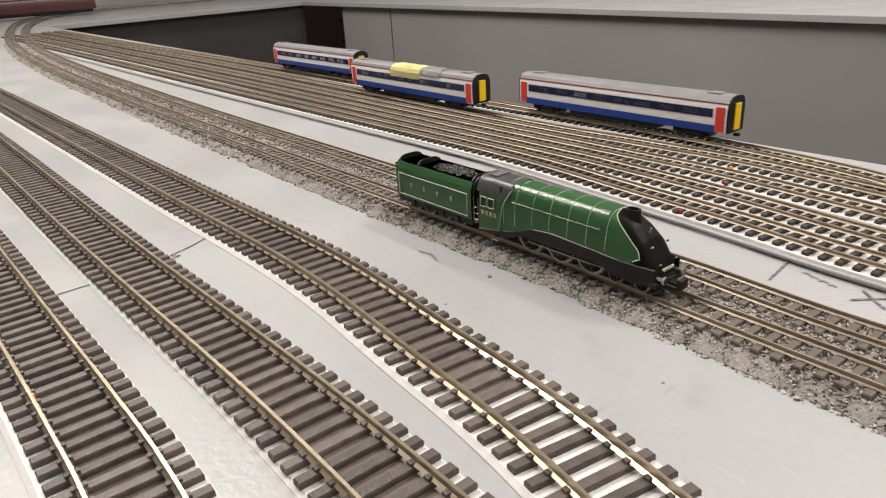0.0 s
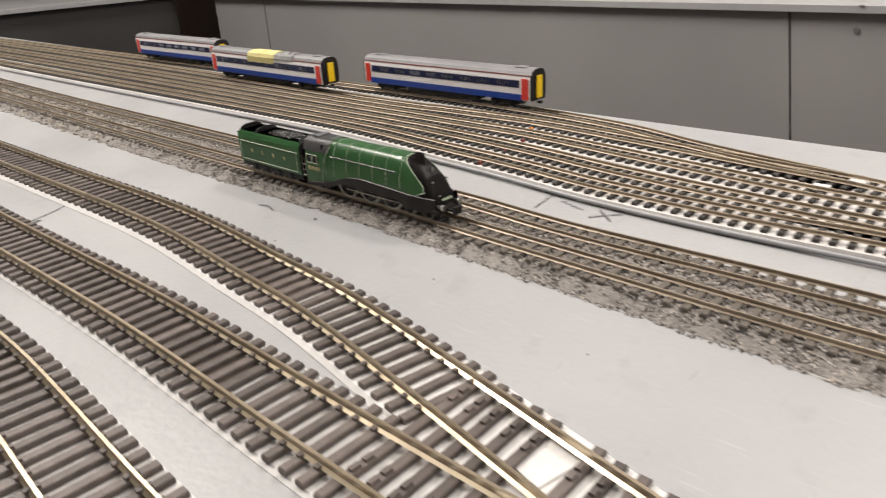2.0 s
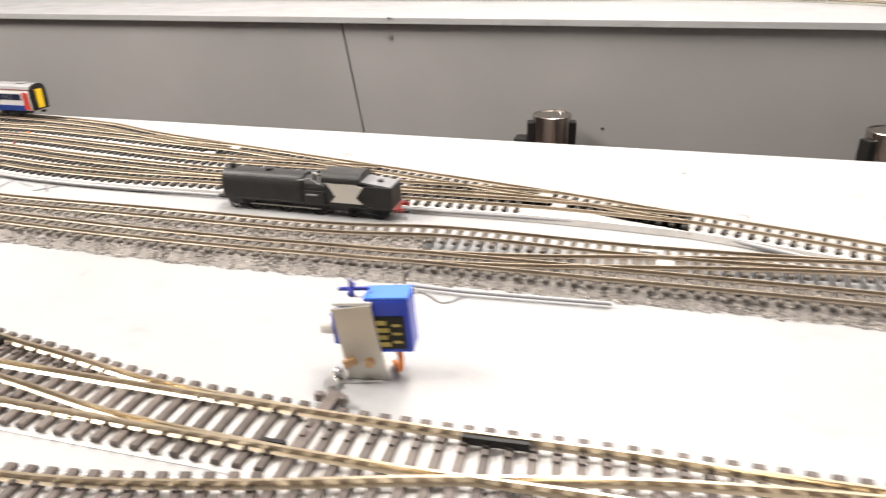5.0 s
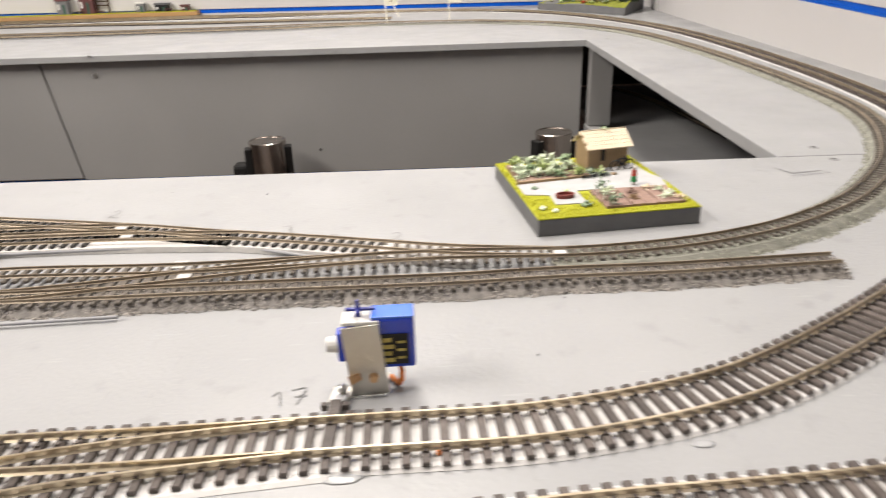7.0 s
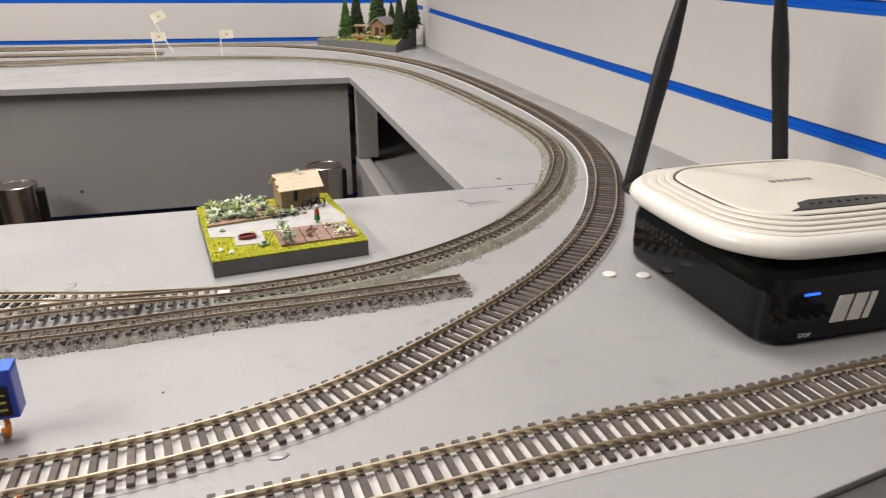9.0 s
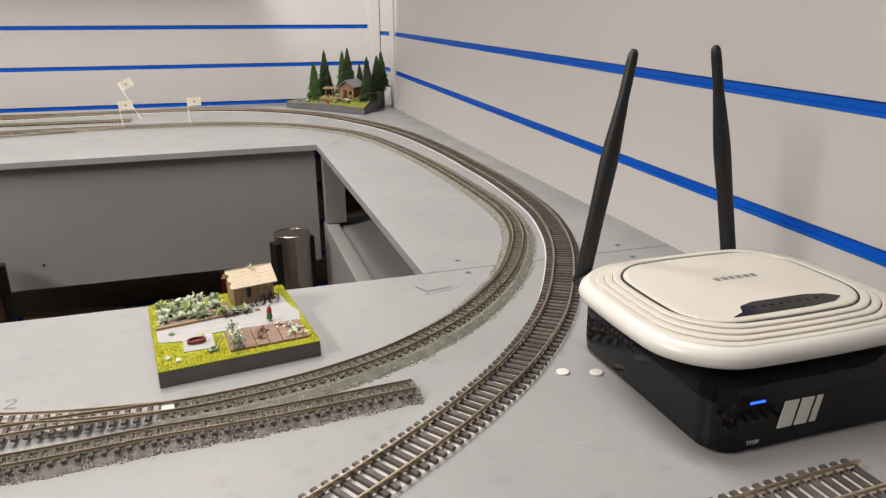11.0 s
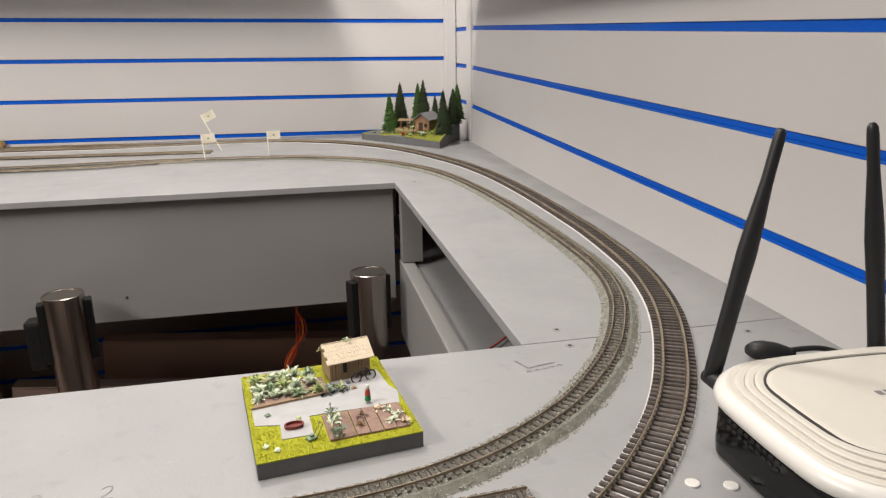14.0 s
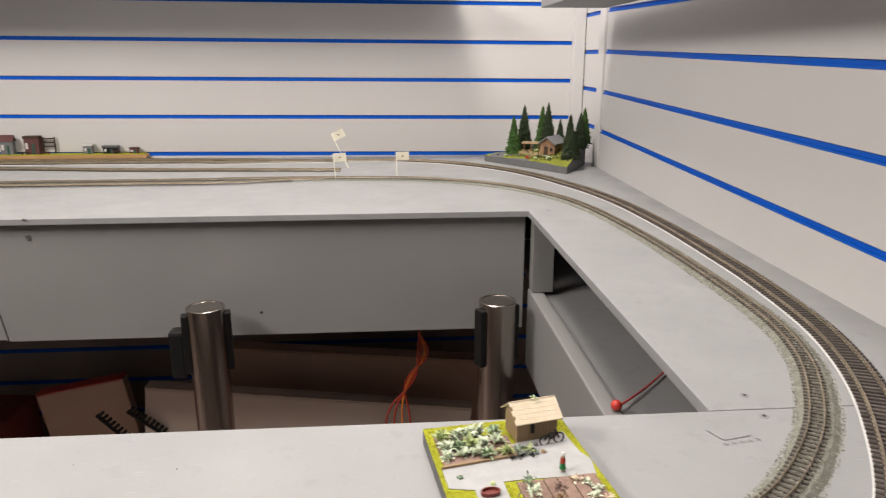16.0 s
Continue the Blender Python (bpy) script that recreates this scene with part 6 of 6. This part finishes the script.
pts = [(1.191, 0.3562), (1.204, 0.3558), (1.240, 0.3558), (1.257, 0.3576), (1.265, 0.3620), (1.259, 0.3672), (1.247, 0.3700), (1.213, 0.3700), (1.203, 0.3668), (1.199, 0.3600)]
loft(bm, [[(x, y, z) for x, y in pts] for z in (0.0205, 0.0227)])
lamp_bar = part("light_window", bm, GLOSSB, top, "black indicator window")
for k in range(8):
    bm = fresh()
    cyl(bm, (1.2095 + k * 0.0058, 0.3640, 0.0226), (1.2095 + k * 0.0058, 0.3640, 0.0230), 0.0011, 0.0011, 10)
    part("indicator", bm, DGREY, lamp_bar)
bm = fresh()
for k in range(6):
    box(bm, 1.2168 + k * 0.0050, 1.2202 + k * 0.0050, 0.4030, 0.4072, 0.0221, 0.0224)
part("emblem", bm, ROOFC, top, "grey plain bars on the top")
for (bx, by, bz), (tx2, ty2, tz2) in (((1.1660, 0.4715, 0.004), (1.1968, 0.4765, 0.1505)), ((1.281, 0.4715, 0.008), (1.2555, 0.4765, 0.1515))):
    bm = fresh()
    b, t = Vector((bx, by, bz)), Vector((tx2, ty2, tz2))
    d = t - b
    ax, ay = d.cross(Vector((0, 1, 0))).normalized(), Vector((0, 1, 0))
    rings = []
    for u, rx, ry in ((0, 0.0052, 0.0042), (0.04, 0.0056, 0.0044), (0.30, 0.0056, 0.0044), (0.52, 0.0062, 0.0046), (0.62, 0.0056, 0.0042), (0.80, 0.0036, 0.0034), (0.95, 0.0034, 0.0033), (0.985, 0.0030, 0.0030), (1.0, 0.0016, 0.0016)):
        rings.append([b + d * u + ax * rx * math.cos(k * math.pi / 8) + ay * ry * math.sin(k * math.pi / 8) for k in range(16)])
    loft(bm, rings)
    part("antenna", bm, DGREY, rt, "black jointed antenna", smooth=True)
    bm = fresh()
    cyl(bm, (bx, by - 0.012, bz), (bx, by + 0.004, bz), 0.0048, 0.0048, 16)
    part("antenna_joint", bm, DGREY, rt)
wire("power_plug_cable", [(1.290, 0.560, 0.010), (1.310, 0.556, 0.013), (1.325, 0.552, 0.010), (1.335, 0.52, 0.010), (1.325, 0.485, 0.012)], 0.0022, DGREY, "black power cable behind the control box")
bm = fresh()
loft(bm, [[(1.265 + u * 0.030 + 0.007 * a * math.cos(t) * 0.2, 0.572 - u * 0.014 + 0.0075 * a * math.sin(t), 0.0085 + 0.0078 * a * math.cos(t)) for t in np.linspace(0, 2 * math.pi, 16, endpoint=False)] for u, a in ((0, 0.5), (0.12, 0.85), (0.3, 1), (0.6, 0.9), (0.85, 0.6), (1, 0.35))])
tagged(part("power_plug", bm, DGREY, smooth=True), "black moulded plug lying on the board", "plug")

# ---- far side of the layout ----
FAR_A = spline([(0.745, 1.835), (0.474, 1.856), (0.206, 1.876), (-0.076, 1.915), (-0.6, 1.925), (-1.4, 1.925)], 0.01)
FAR_B = spline([(0.72, 1.987), (0.58, 2.005), (0.43, 2.032), (0.13, 2.043), (-0.6, 2.045), (-1.4, 2.045)], 0.01)
FAR_C = spline([(0.72, 1.708), (0.60, 1.690), (0.515, 1.669), (0.28, 1.668), (-0.6, 1.665), (-1.4, 1.665)], 0.01)
track("distant brown-sleepered model siding along the wall", FAR_A, "OO", 0.0004)
track("distant model track branching along the wall", FAR_B, "OO", 0.0004, other=MAIN, drop=0.0001)
track("distant small-gauge track branching along the wall", FAR_C, "N", 0.0020, other=N2_LINE, drop=0.0001)
far_bed = N2_LINE[(N2_LINE[:, 1] > 1.60) & (N2_LINE[:, 0] < 1.09)]
bed("ballast_bed", far_bed, 0.0165, -0.0150, 0.0019, BASE_G, "pale ballast bed under the far tracks", 0.006, 0.001)
SKIN = node_mat("off_white_flag_card", (0.92, 0.89, 0.76), 0.7, 0, (0.84, 0.80, 0.67), 60)


def flag(base, top, side, wide=0.030, high=0.018):
    f = empty("marker_flag", pose(*base), "small off-white paper flag on a thin stick", "flag", "marker flags")
    t = Vector(top) - Vector(base)
    bm = fresh()
    cyl(bm, (0, 0, 0), t, 0.0010, 0.0009, 8)
    part("stick", bm, SKIN, f)
    bm = fresh()
    u = t.normalized()
    s = (Vector((1, 0, 0)) - u * u.x).normalized()
    rows = []
    for k in range(7):
        a = k / 6
        wob = Vector((0, 0.0012 * math.sin(a * 5), 0))
        rows.append([t + s * wide * a + wob, t + s * wide * a - u * high + wob])
    loft(bm, rows, closed=False)
    bmesh.ops.solidify(bm, geom=list(bm.faces), thickness=0.0003)
    p = part("paper", bm, SKIN, f)
    bm = fresh()
    c = t + s * wide * 0.5 - u * high * 0.5 + Vector((0, -0.0022, 0))
    box(bm, c.x - 0.002, c.x + 0.002, c.y, c.y + 0.0004, c.z - 0.0015, c.z + 0.0015)
    part("pencil_bar", bm, TIMBER, p)
    return f


flag((0.742, 1.716, 0), (0.738, 1.716, 0.057), 1, 0.028, 0.019)
flag((0.762, 1.875, 0), (0.722, 1.878, 0.083), 1, 0.030, 0.020)
flag((0.878, 1.708, 0), (0.876, 1.708, 0.060), 1, 0.028, 0.018)

# ---- forest diorama in the corner ----
MOSS = node_mat("bright_moss_flock", (0.235, 0.245, 0.018), 0.9, 0, (0.14, 0.16, 0.016), 70, 1.5, 700, 0.3)
FIR = node_mat("dark_fir_flock", (0.026, 0.044, 0.013), 0.9, 0, (0.017, 0.028, 0.010), 120, 0.5, 600)
FIR_L = node_mat("fresh_green_fir_flock", (0.055, 0.120, 0.018), 0.9, 0, (0.026, 0.064, 0.012), 120, 0.5, 600)
BARK = node_mat("bark", (0.06, 0.035, 0.02), 0.9)
corner = [(1.107, 1.972), (1.268, 1.745), (1.352, 1.895), (1.262, 2.072)]
fo = empty("forest_diorama", pose(0, 0, 0), "small woodland diorama with firs on a dark grey base", "diorama")


def quad(u, v):
    a = Vector(corner[0]).lerp(Vector(corner[1]), u)
    b = Vector(corner[3]).lerp(Vector(corner[2]), u)
    return a.lerp(b, v)


def hill(u, v):
    return 0.016 + 0.010 * v + 0.032 * u * u * v + 0.0045 * noise.noise(Vector((u * 4, v * 4, 7)))


bm = fresh()
ring = [(k / 12, 0) for k in range(12)] + [(1, k / 12) for k in range(12)] + [(1 - k / 12, 1) for k in range(12)] + [(0, 1 - k / 12) for k in range(12)]
loft(bm, [[(*quad(u, v), 0.0002) for u, v in ring], [(*quad(u, v), hill(u, v) - 0.0005) for u, v in ring]])
part("base", bm, SLATE, fo, "dark grey foam base")
bm = fresh()
bmesh.ops.create_grid(bm, x_segments=40, y_segments=40, size=0.5)
for v in bm.verts:
    a, b = v.co.x + 0.5, v.co.y + 0.5
    v.co = Vector((*quad(a, b), hill(a, b) + 0.0012 * noise.noise(Vector((a * 40, b * 40, 1)))))
part("grass", bm, MOSS, fo, "bright green flock grass")


def fir(parent, x, y, z, h, r, mat, seed):
    rg = random.Random(seed)
    bm = fresh()
    cyl(bm, (x, y, z - 0.002), (x, y, z + h * 0.25), 0.0022, 0.0015, 7)
    tr = part("trunk", bm, BARK, parent)
    bm = fresh()
    tiers = 22
    for q in range(tiers):
        t = (q / tiers) ** 0.9
        spread = 1.42 * r * (1 - t) ** 0.8 + 0.0016
        count = max(9, 30 - q)
        for k in range(count):
            a = 2 * math.pi * (k + rg.uniform(-0.4, 0.4)) / count + q
            rad = spread * rg.uniform(0.70, 1.05)
            zz = z + h * (0.07 + 0.93 * t) + rg.uniform(-0.0015, 0.0015)
            d, sd = Vector((math.cos(a), math.sin(a), -0.30)), Vector((-math.sin(a), math.cos(a), 0))
            w = spread * 0.17 * rg.uniform(0.7, 1.3)
            o = Vector((x, y, zz))
            p = [o + Vector((0, 0, h * 0.055)), o + d * rad * 0.62 + sd * w, o + d * rad, o + d * rad * 0.62 - sd * w, o + d * rad * 0.5 - Vector((0, 0, h * 0.03))]
            vs = [bm.verts.new(v) for v in p]
            for f in ((0, 1, 2), (0, 2, 3), (1, 4, 2), (2, 4, 3)):
                bm.faces.new([vs[i] for i in f])
    part("crown", bm, mat, parent)
    return tr


for k, (u, v, h, r, mat) in enumerate(((0.16, 0.35, 0.098, 0.018, FIR_L), (0.12, 0.62, 0.118, 0.019, FIR), (0.26, 0.85, 0.115, 0.018, FIR_L), (0.36, 0.86, 0.120, 0.020, FIR), (0.55, 0.92, 0.075, 0.012, FIR), (0.88, 0.55, 0.095, 0.016, FIR), (0.95, 0.38, 0.070, 0.020, FIR), (0.97, 0.75, 0.085, 0.017, FIR), (0.98, 0.93, 0.088, 0.015, FIR_L))):
    q = quad(u, v)
    tree = empty("fir_tree", pose(q[0], q[1], hill(u, v)), "dark green model fir with a ragged crown", "model tree", "diorama firs")
    fir(tree, 0, 0, -0.001, h, r, mat, k)
LOGS = node_mat("red_brown_logs", (0.34, 0.20, 0.11), 0.8, 0, (0.18, 0.10, 0.055), 120, 0.5, 500)
CLEARING = node_mat("tan_clearing", (0.34, 0.25, 0.13), 0.9, 0, (0.20, 0.17, 0.05), 130, 1.0, 700, 0.3)
bm = fresh()
spots = [quad(0.42 + 0.24 * math.cos(a) * (1 + 0.2 * math.sin(3 * a)), 0.44 + 0.20 * math.sin(a)) for a in np.linspace(0, 2 * math.pi, 28, endpoint=False)]
loft(bm, [[(p[0], p[1], z) for p in spots] for z in (0.018, 0.0265)])
part("clearing", bm, CLEARING, fo, "tan forest clearing")
q = quad(0.30, 0.55)
shelter = empty("timber_shelter", pose(q[0], q[1], hill(0.30, 0.55) - 0.001, 0, 0, -20), "open rough timber shelter in the clearing", "model shelter")
for x in (-0.018, 0.0, 0.018):
    for y in (-0.009, 0.009):
        bm = fresh()
        cyl(bm, (x, y, -0.002), (x, y, 0.024 if y > 0 else 0.020), 0.0014, 0.0012, 7)
        part("post", bm, LOGS, shelter)
for k in range(7):
    bm = fresh()
    x = -0.021 + 0.007 * k
    box(bm, x - 0.0030, x + 0.0030, -0.013, 0.013, 0.0215, 0.0227, 0.0003, pose(0, 0, 0.0005, 7, 0, 0))
    part("roof_board", bm, TIMBER, shelter)
q = quad(0.62, 0.56)
cabin = empty("log_cabin", pose(q[0], q[1], hill(0.62, 0.56) - 0.003, 0, 0, 52) @ Matrix.Scale(1.36, 4), "small timber cabin with a grey pitched roof", "model cabin")
bm = fresh()
box(bm, -0.022, 0.022, -0.014, 0.014, 0, 0.020, 0.0005)
part("wall_shell", bm, LOGS, cabin)
for k in range(5):
    bm = fresh()
    cyl(bm, (-0.0225, -0.0142, 0.002 + 0.004 * k), (0.0225, -0.0142, 0.002 + 0.004 * k), 0.0019, 0.0019, 8)
    part("log", bm, LOGS, cabin)
bm = fresh()
loft(bm, [[(x, -0.018, 0.018), (x, 0, 0.031), (x, 0.018, 0.018), (x, 0.018, 0.020), (x, 0, 0.033), (x, -0.018, 0.020)] for x in (-0.026, 0.026)])
part("roof", bm, ROOFC, cabin)
bm = fresh()
box(bm, -0.0228, -0.0219, -0.002, 0.006, 0.0, 0.015)
part("door", bm, BARK, cabin)
bm = fresh()
loft(bm, [[(x, -0.0138, 0.0195), (x, 0.0138, 0.0195), (x, 0, 0.0300)] for x in (-0.0218, 0.0218)])
part("gable", bm, LOGS, cabin)
bm = fresh()
box(bm, -0.0230, -0.0219, -0.011, -0.006, 0.007, 0.013)
part("window", bm, BLACK, cabin)
for k, (u, v, mat, r) in enumerate(((0.22, 0.12, LEAF_Y, 0.006), (0.35, 0.16, LEAF_D, 0.005), (0.50, 0.13, RED, 0.006), (0.60, 0.12, LEAF_Y, 0.006), (0.72, 0.22, LEAF_P, 0.007), (0.42, 0.30, LEAF_D, 0.006), (0.55, 0.28, LEAF_D, 0.006), (0.30, 0.45, TIMBER, 0.008), (0.40, 0.52, LEAF_Y, 0.007), (0.80, 0.30, LEAF_Y, 0.005), (0.10, 0.12, BARK, 0.003), (0.34, 0.36, LEAF_D, 0.006), (0.64, 0.30, LEAF_P, 0.005))):
    q = quad(u, v)
    leaf_clump("bush", fo, (q[0], q[1], hill(u, v)), r * 0.6, r * 0.5, mat, 40, 200 + k, r, 0.0022)

def clearing_ground(u, v):
    u, v = 0.16 + 0.62 * u, 0.14 + 0.40 * v
    q = quad(u, v)
    return (q[0], q[1], hill(u, v))


UNDER = node_mat("brown_green_underbrush", (0.13, 0.12, 0.03), 0.9, 0, (0.05, 0.06, 0.015), 60)
flock(fo, "underbrush", 800, 21, 0.0042, UNDER, clearing_ground)
# fence rails before the cabin
for k in range(4):
    q = quad(0.40 + 0.075 * k, 0.30)
    bm = fresh()
    cyl(bm, (q[0], q[1], 0.018), (q[0], q[1], 0.036), 0.0011, 0.0010, 6)
    part("fence_post", bm, BARK, fo)

# ---- village strip by the wall ----
vs_ = empty("village_diorama", pose(0, 0, 0.0), "narrow grassy display strip in a wooden tray with small buildings", "diorama")
bm = fresh()
box(bm, -0.62, 0.226, 2.052, 2.0805, 0.0052, 0.0150, 0.001)
part("tray", bm, node_mat("pale_orange_wood", (0.46, 0.27, 0.11), 0.6, 0, (0.38, 0.22, 0.09), 30, 0.2, 300), vs_, "pale orange wooden tray edge")
bm = fresh()
box(bm, -0.615, 0.220, 2.055, 2.0800, 0.0150, 0.0172, 0.0005)
part("grass", bm, GRASS, vs_, "lime green flock grass")


def hut(x, y, w, d, h, ridge, wall_mat, roof_mat, label, name="toy_house", flat=False):
    t = empty(name, pose(x, y, 0.0171), label, "model house")
    bm = fresh()
    box(bm, -w / 2, w / 2, -d / 2, d / 2, 0, h, 0.0004)
    part("wall_shell", bm, wall_mat, t)
    bm = fresh()
    if flat:
        box(bm, -w / 2 - 0.002, w / 2 + 0.002, -d / 2 - 0.001, d / 2 + 0.001, h, h + ridge, 0.0004)
    else:
        loft(bm, [[(xx, -d / 2 - 0.002, h - 0.001), (xx, 0, h + ridge), (xx, d / 2 + 0.002, h - 0.001), (xx, 0, h + ridge - 0.002)] for xx in (-w / 2 - 0.003, w / 2 + 0.003)])
    part("roof", bm, roof_mat, t)
    bm = fresh()
    box(bm, 0.001, 0.007, -d / 2 - 0.0006, -d / 2, 0, h * 0.7)
    part("door", bm, node_mat("dark_green_door", (0.02, 0.08, 0.05), 0.5), t)
    bm = fresh()
    box(bm, -w / 2 + 0.003, -w / 2 + 0.009, -d / 2 - 0.0006, -d / 2, h * 0.35, h * 0.75)
    part("window", bm, WHITE, t)
    return t


BRICKD = node_mat("dark_red_brick", (0.12, 0.045, 0.04), 0.8, 0, (0.08, 0.03, 0.03), 200, 0.3, 500)
hut(-0.125, 2.068, 0.030, 0.018, 0.034, 0.016, ROOFC, BRICKD, "grey model house with a dark red roof")
hut(-0.062, 2.068, 0.036, 0.018, 0.040, 0.007, BRICKD, BARK, "dark red brick model house with a flat roof", flat=True)
hut(0.076, 2.068, 0.022, 0.016, 0.020, 0.004, ROOFC, WHITE, "small grey model kiosk with a white roof", flat=True)
hut(0.133, 2.068, 0.036, 0.016, 0.016, 0.005, BLACK, ROOFGREY, "low black model shed", flat=True)
hut(0.192, 2.068, 0.020, 0.014, 0.012, 0.003, BRICKD, BRICKD, "small dark red model hut", flat=True)
for x, mat in ((-0.080, BARK), (-0.030, BRICKD), (0.150, BRICKD)):
    bm = fresh()
    box(bm, x - 0.011, x + 0.011, 2.0555, 2.0615, 0.0225, 0.0240, 0.0003)
    for s in (-0.008, 0.008):
        box(bm, x + s - 0.0008, x + s + 0.0008, 2.056, 2.061, 0.0171, 0.0226)
    tagged(part("picnic_table", bm, mat), "tiny brown picnic table on the grass strip", "table")
bm = fresh()
for z in (0.034, 0.044, 0.054):
    box(bm, -0.042, -0.008, 2.074, 2.0755, z, z + 0.0035)
for x in (-0.040, -0.010):
    box(bm, x - 0.0015, x + 0.0015, 2.073, 2.0765, 0.0171, 0.060)
tagged(part("wooden_frame", bm, BARK), "dark wooden open frame on the grass strip", "frame")

# ---- barrier posts and stored boxes in the well ----
CHROME = node_mat("brushed_chrome", (0.50, 0.45, 0.41), 0.22, 1.0, (0.40, 0.36, 0.33), 12, 0, 300, 0, 0, 0.5, (60, 60, 1))
CARD = node_mat("brown_cardboard", (0.60, 0.42, 0.33), 0.8, 0, (0.54, 0.37, 0.28), 8, 0.2, 150)
CARD_L = node_mat("pale_cardboard", (0.74, 0.62, 0.54), 0.8, 0, (0.68, 0.56, 0.48), 8, 0.2, 150)


def barrier_post(m, side=True):
    p = empty("barrier_post", m, "chrome barrier post with black belt cassettes", "barrier post", "barrier posts")
    bm = fresh()
    cyl(bm, (0, 0, -0.755), (0, 0, -0.004), 0.0312, 0.0315, 40)
    part("pole", bm, CHROME, p, "brushed chrome tube", smooth=False)
    for a in (0, 180):
        bm = fresh()
        box(bm, 0.029, 0.040, -0.011, 0.011, -0.115, -0.012, 0.002, pose(0, 0, 0, 0, 0, a + 12))
        part("belt_cassette", bm, BLACK, p, "black belt cassette")
    bm = fresh()
    loft(bm, [[(r * math.cos(t), r * math.sin(t), z) for t in np.linspace(0, 2 * math.pi, 40, endpoint=False)] for z, r in ((-0.006, 0.0318), (-0.001, 0.0318), (0, 0.0305), (0, 0.0285), (-0.0012, 0.0280))])
    part("cap", bm, CHROME, p, "round metal cap")
    bm = fresh()
    cyl(bm, (0, 0, -0.757), (0, 0, -0.74), 0.16, 0.13, 40)
    part("foot", bm, DGREY, p)
    if not side:
        return p
    bm = fresh()
    box(bm, -0.062, -0.034, -0.016, 0.016, -0.125, -0.040, 0.006)
    part("side_cassette", bm, BLACK, p)
    return p


barrier_post(pose(0.548, 1.305, -0.143, 0, 0, 0))
barrier_post(pose(1.043, 1.300, -0.143, 0, 0, 14), False)


def crate(x, y, z, w, d, h, turn, mat, label, name="cardboard_box", red=False, lean=0.0):
    t = empty(name, pose(x, y, z, 0, lean, turn), label, "box")
    bm = fresh()
    box(bm, -w / 2, w / 2, -d / 2, d / 2, 0, h, 0.004)
    part("carton", bm, mat, t)
    for s in (-1, 1):
        bm = fresh()
        box(bm, -w / 2, w / 2, s * d * 0.25 - d * 0.245, s * d * 0.25 + d * 0.245, h + 0.0005, h + 0.004, 0.001)
        part("flap", bm, RED if red else mat, t)
    return t


crate(0.735, 1.88, -0.9, 0.67, 0.05, 0.415, 0, lean=5.0, mat= CARD, label="large brown cardboard box stored under the layout")
crate(0.625, 1.715, -0.9, 0.77, 0.04, 0.378, 0, lean=6.3, mat= CARD_L, label="pale cardboard box stored under the layout")
crate(0.118, 1.875, -0.9, 0.215, 0.04, 0.355, 4, CARD, "brown cardboard box with an orange-red top", red=True, lean=-9.0)
crate(-0.22, 1.80, -0.9, 0.26, 0.26, 0.30, -6, BRICKRED, "dark red storage box")
WIRERED = node_mat("red_wire_sleeve", (0.42, 0.035, 0.015), 0.5, 0, (0.34, 0.03, 0.012), 60)
for k in range(2):
    strip_m = pose(0.205 + 0.075 * k, 1.68, -0.575 + 0.012 * k, 0, 52 - 8 * k, 10)
    comb = empty("terminal_strip", strip_m, "black toothed plastic strip leaning on a box", "plastic strip")
    bm = fresh()
    box(bm, -0.05, 0.05, -0.004, 0.004, 0, 0.006, 0.001)
    part("spine", bm, BLACK, comb)
    for j in range(9):
        bm = fresh()
        box(bm, -0.048 + j * 0.0115, -0.042 + j * 0.0115, -0.004, 0.004, 0.006, 0.020, 0.001)
        part("tooth", bm, BLACK, comb)
for k in range(4):
    wire("red_wire", [(0.89 + 0.008 * k, 1.45, -0.03), (0.898 + 0.006 * k, 1.46, -0.25), (0.945 - 0.012 * k, 1.46, -0.31), (0.875 + 0.012 * k, 1.47, -0.37), (0.895 - 0.022 * k, 1.47, -0.45), (0.90 - 0.01 * k, 1.47, -0.60), (0.89, 1.47, -0.88)], 0.0021, ORANGE if k == 1 else WIRERED, "loose red wire hanging under the layout")
wire("red_wire", [(1.128, 0.914, -0.146), (1.16, 0.945, -0.149), (1.20, 0.985, -0.150), (1.26, 1.05, -0.150)], 0.0014, RED, "thin red wire lying on the lower shelf")
bm = fresh()
bmesh.ops.create_icosphere(bm, subdivisions=2, radius=0.007, matrix=pose(1.128, 0.912, -0.141))
tagged(part("wire_connector", bm, RED, smooth=True), "red push connector on the shelf edge", "connector")
disc_p = fresh()
cyl(disc_p, (0.6271, 1.3742, -0.182), (0.6271, 1.3730, -0.182), 0.0028, 0.0024, 14)
tagged(part("screw", disc_p, DARK), "dark screw in the grey panel", "screw")
disc_p = fresh()
cyl(disc_p, (0.246, 1.3742, -0.035), (0.246, 1.3715, -0.035), 0.0045, 0.0040, 14)
tagged(part("screw", disc_p, STEEL), "bright screw in the grey panel", "screw")

# ---- far end: train on the end board ----
def far_coach(m):
    c = empty("maroon_coach", m, "dark maroon model coach standing on the end board", "model coach")
    bm = fresh()
    loft(bm, [[(x, y, z) for y, z in rounded(0.017, 0.012, 0.050, 0.55, 20)] for x in (-0.15, 0.15)])
    part("body", bm, node_mat("dark_maroon_paint", (0.06, 0.012, 0.012), 0.4), c)
    bm = fresh()
    box(bm, -0.14, 0.14, -0.014, 0.014, 0.003, 0.013, 0.002)
    part("underframe", bm, BLACK, c)
    return c


far_coach(pose(-2.02, 0.72, 0.0045, 0, 0, 78))
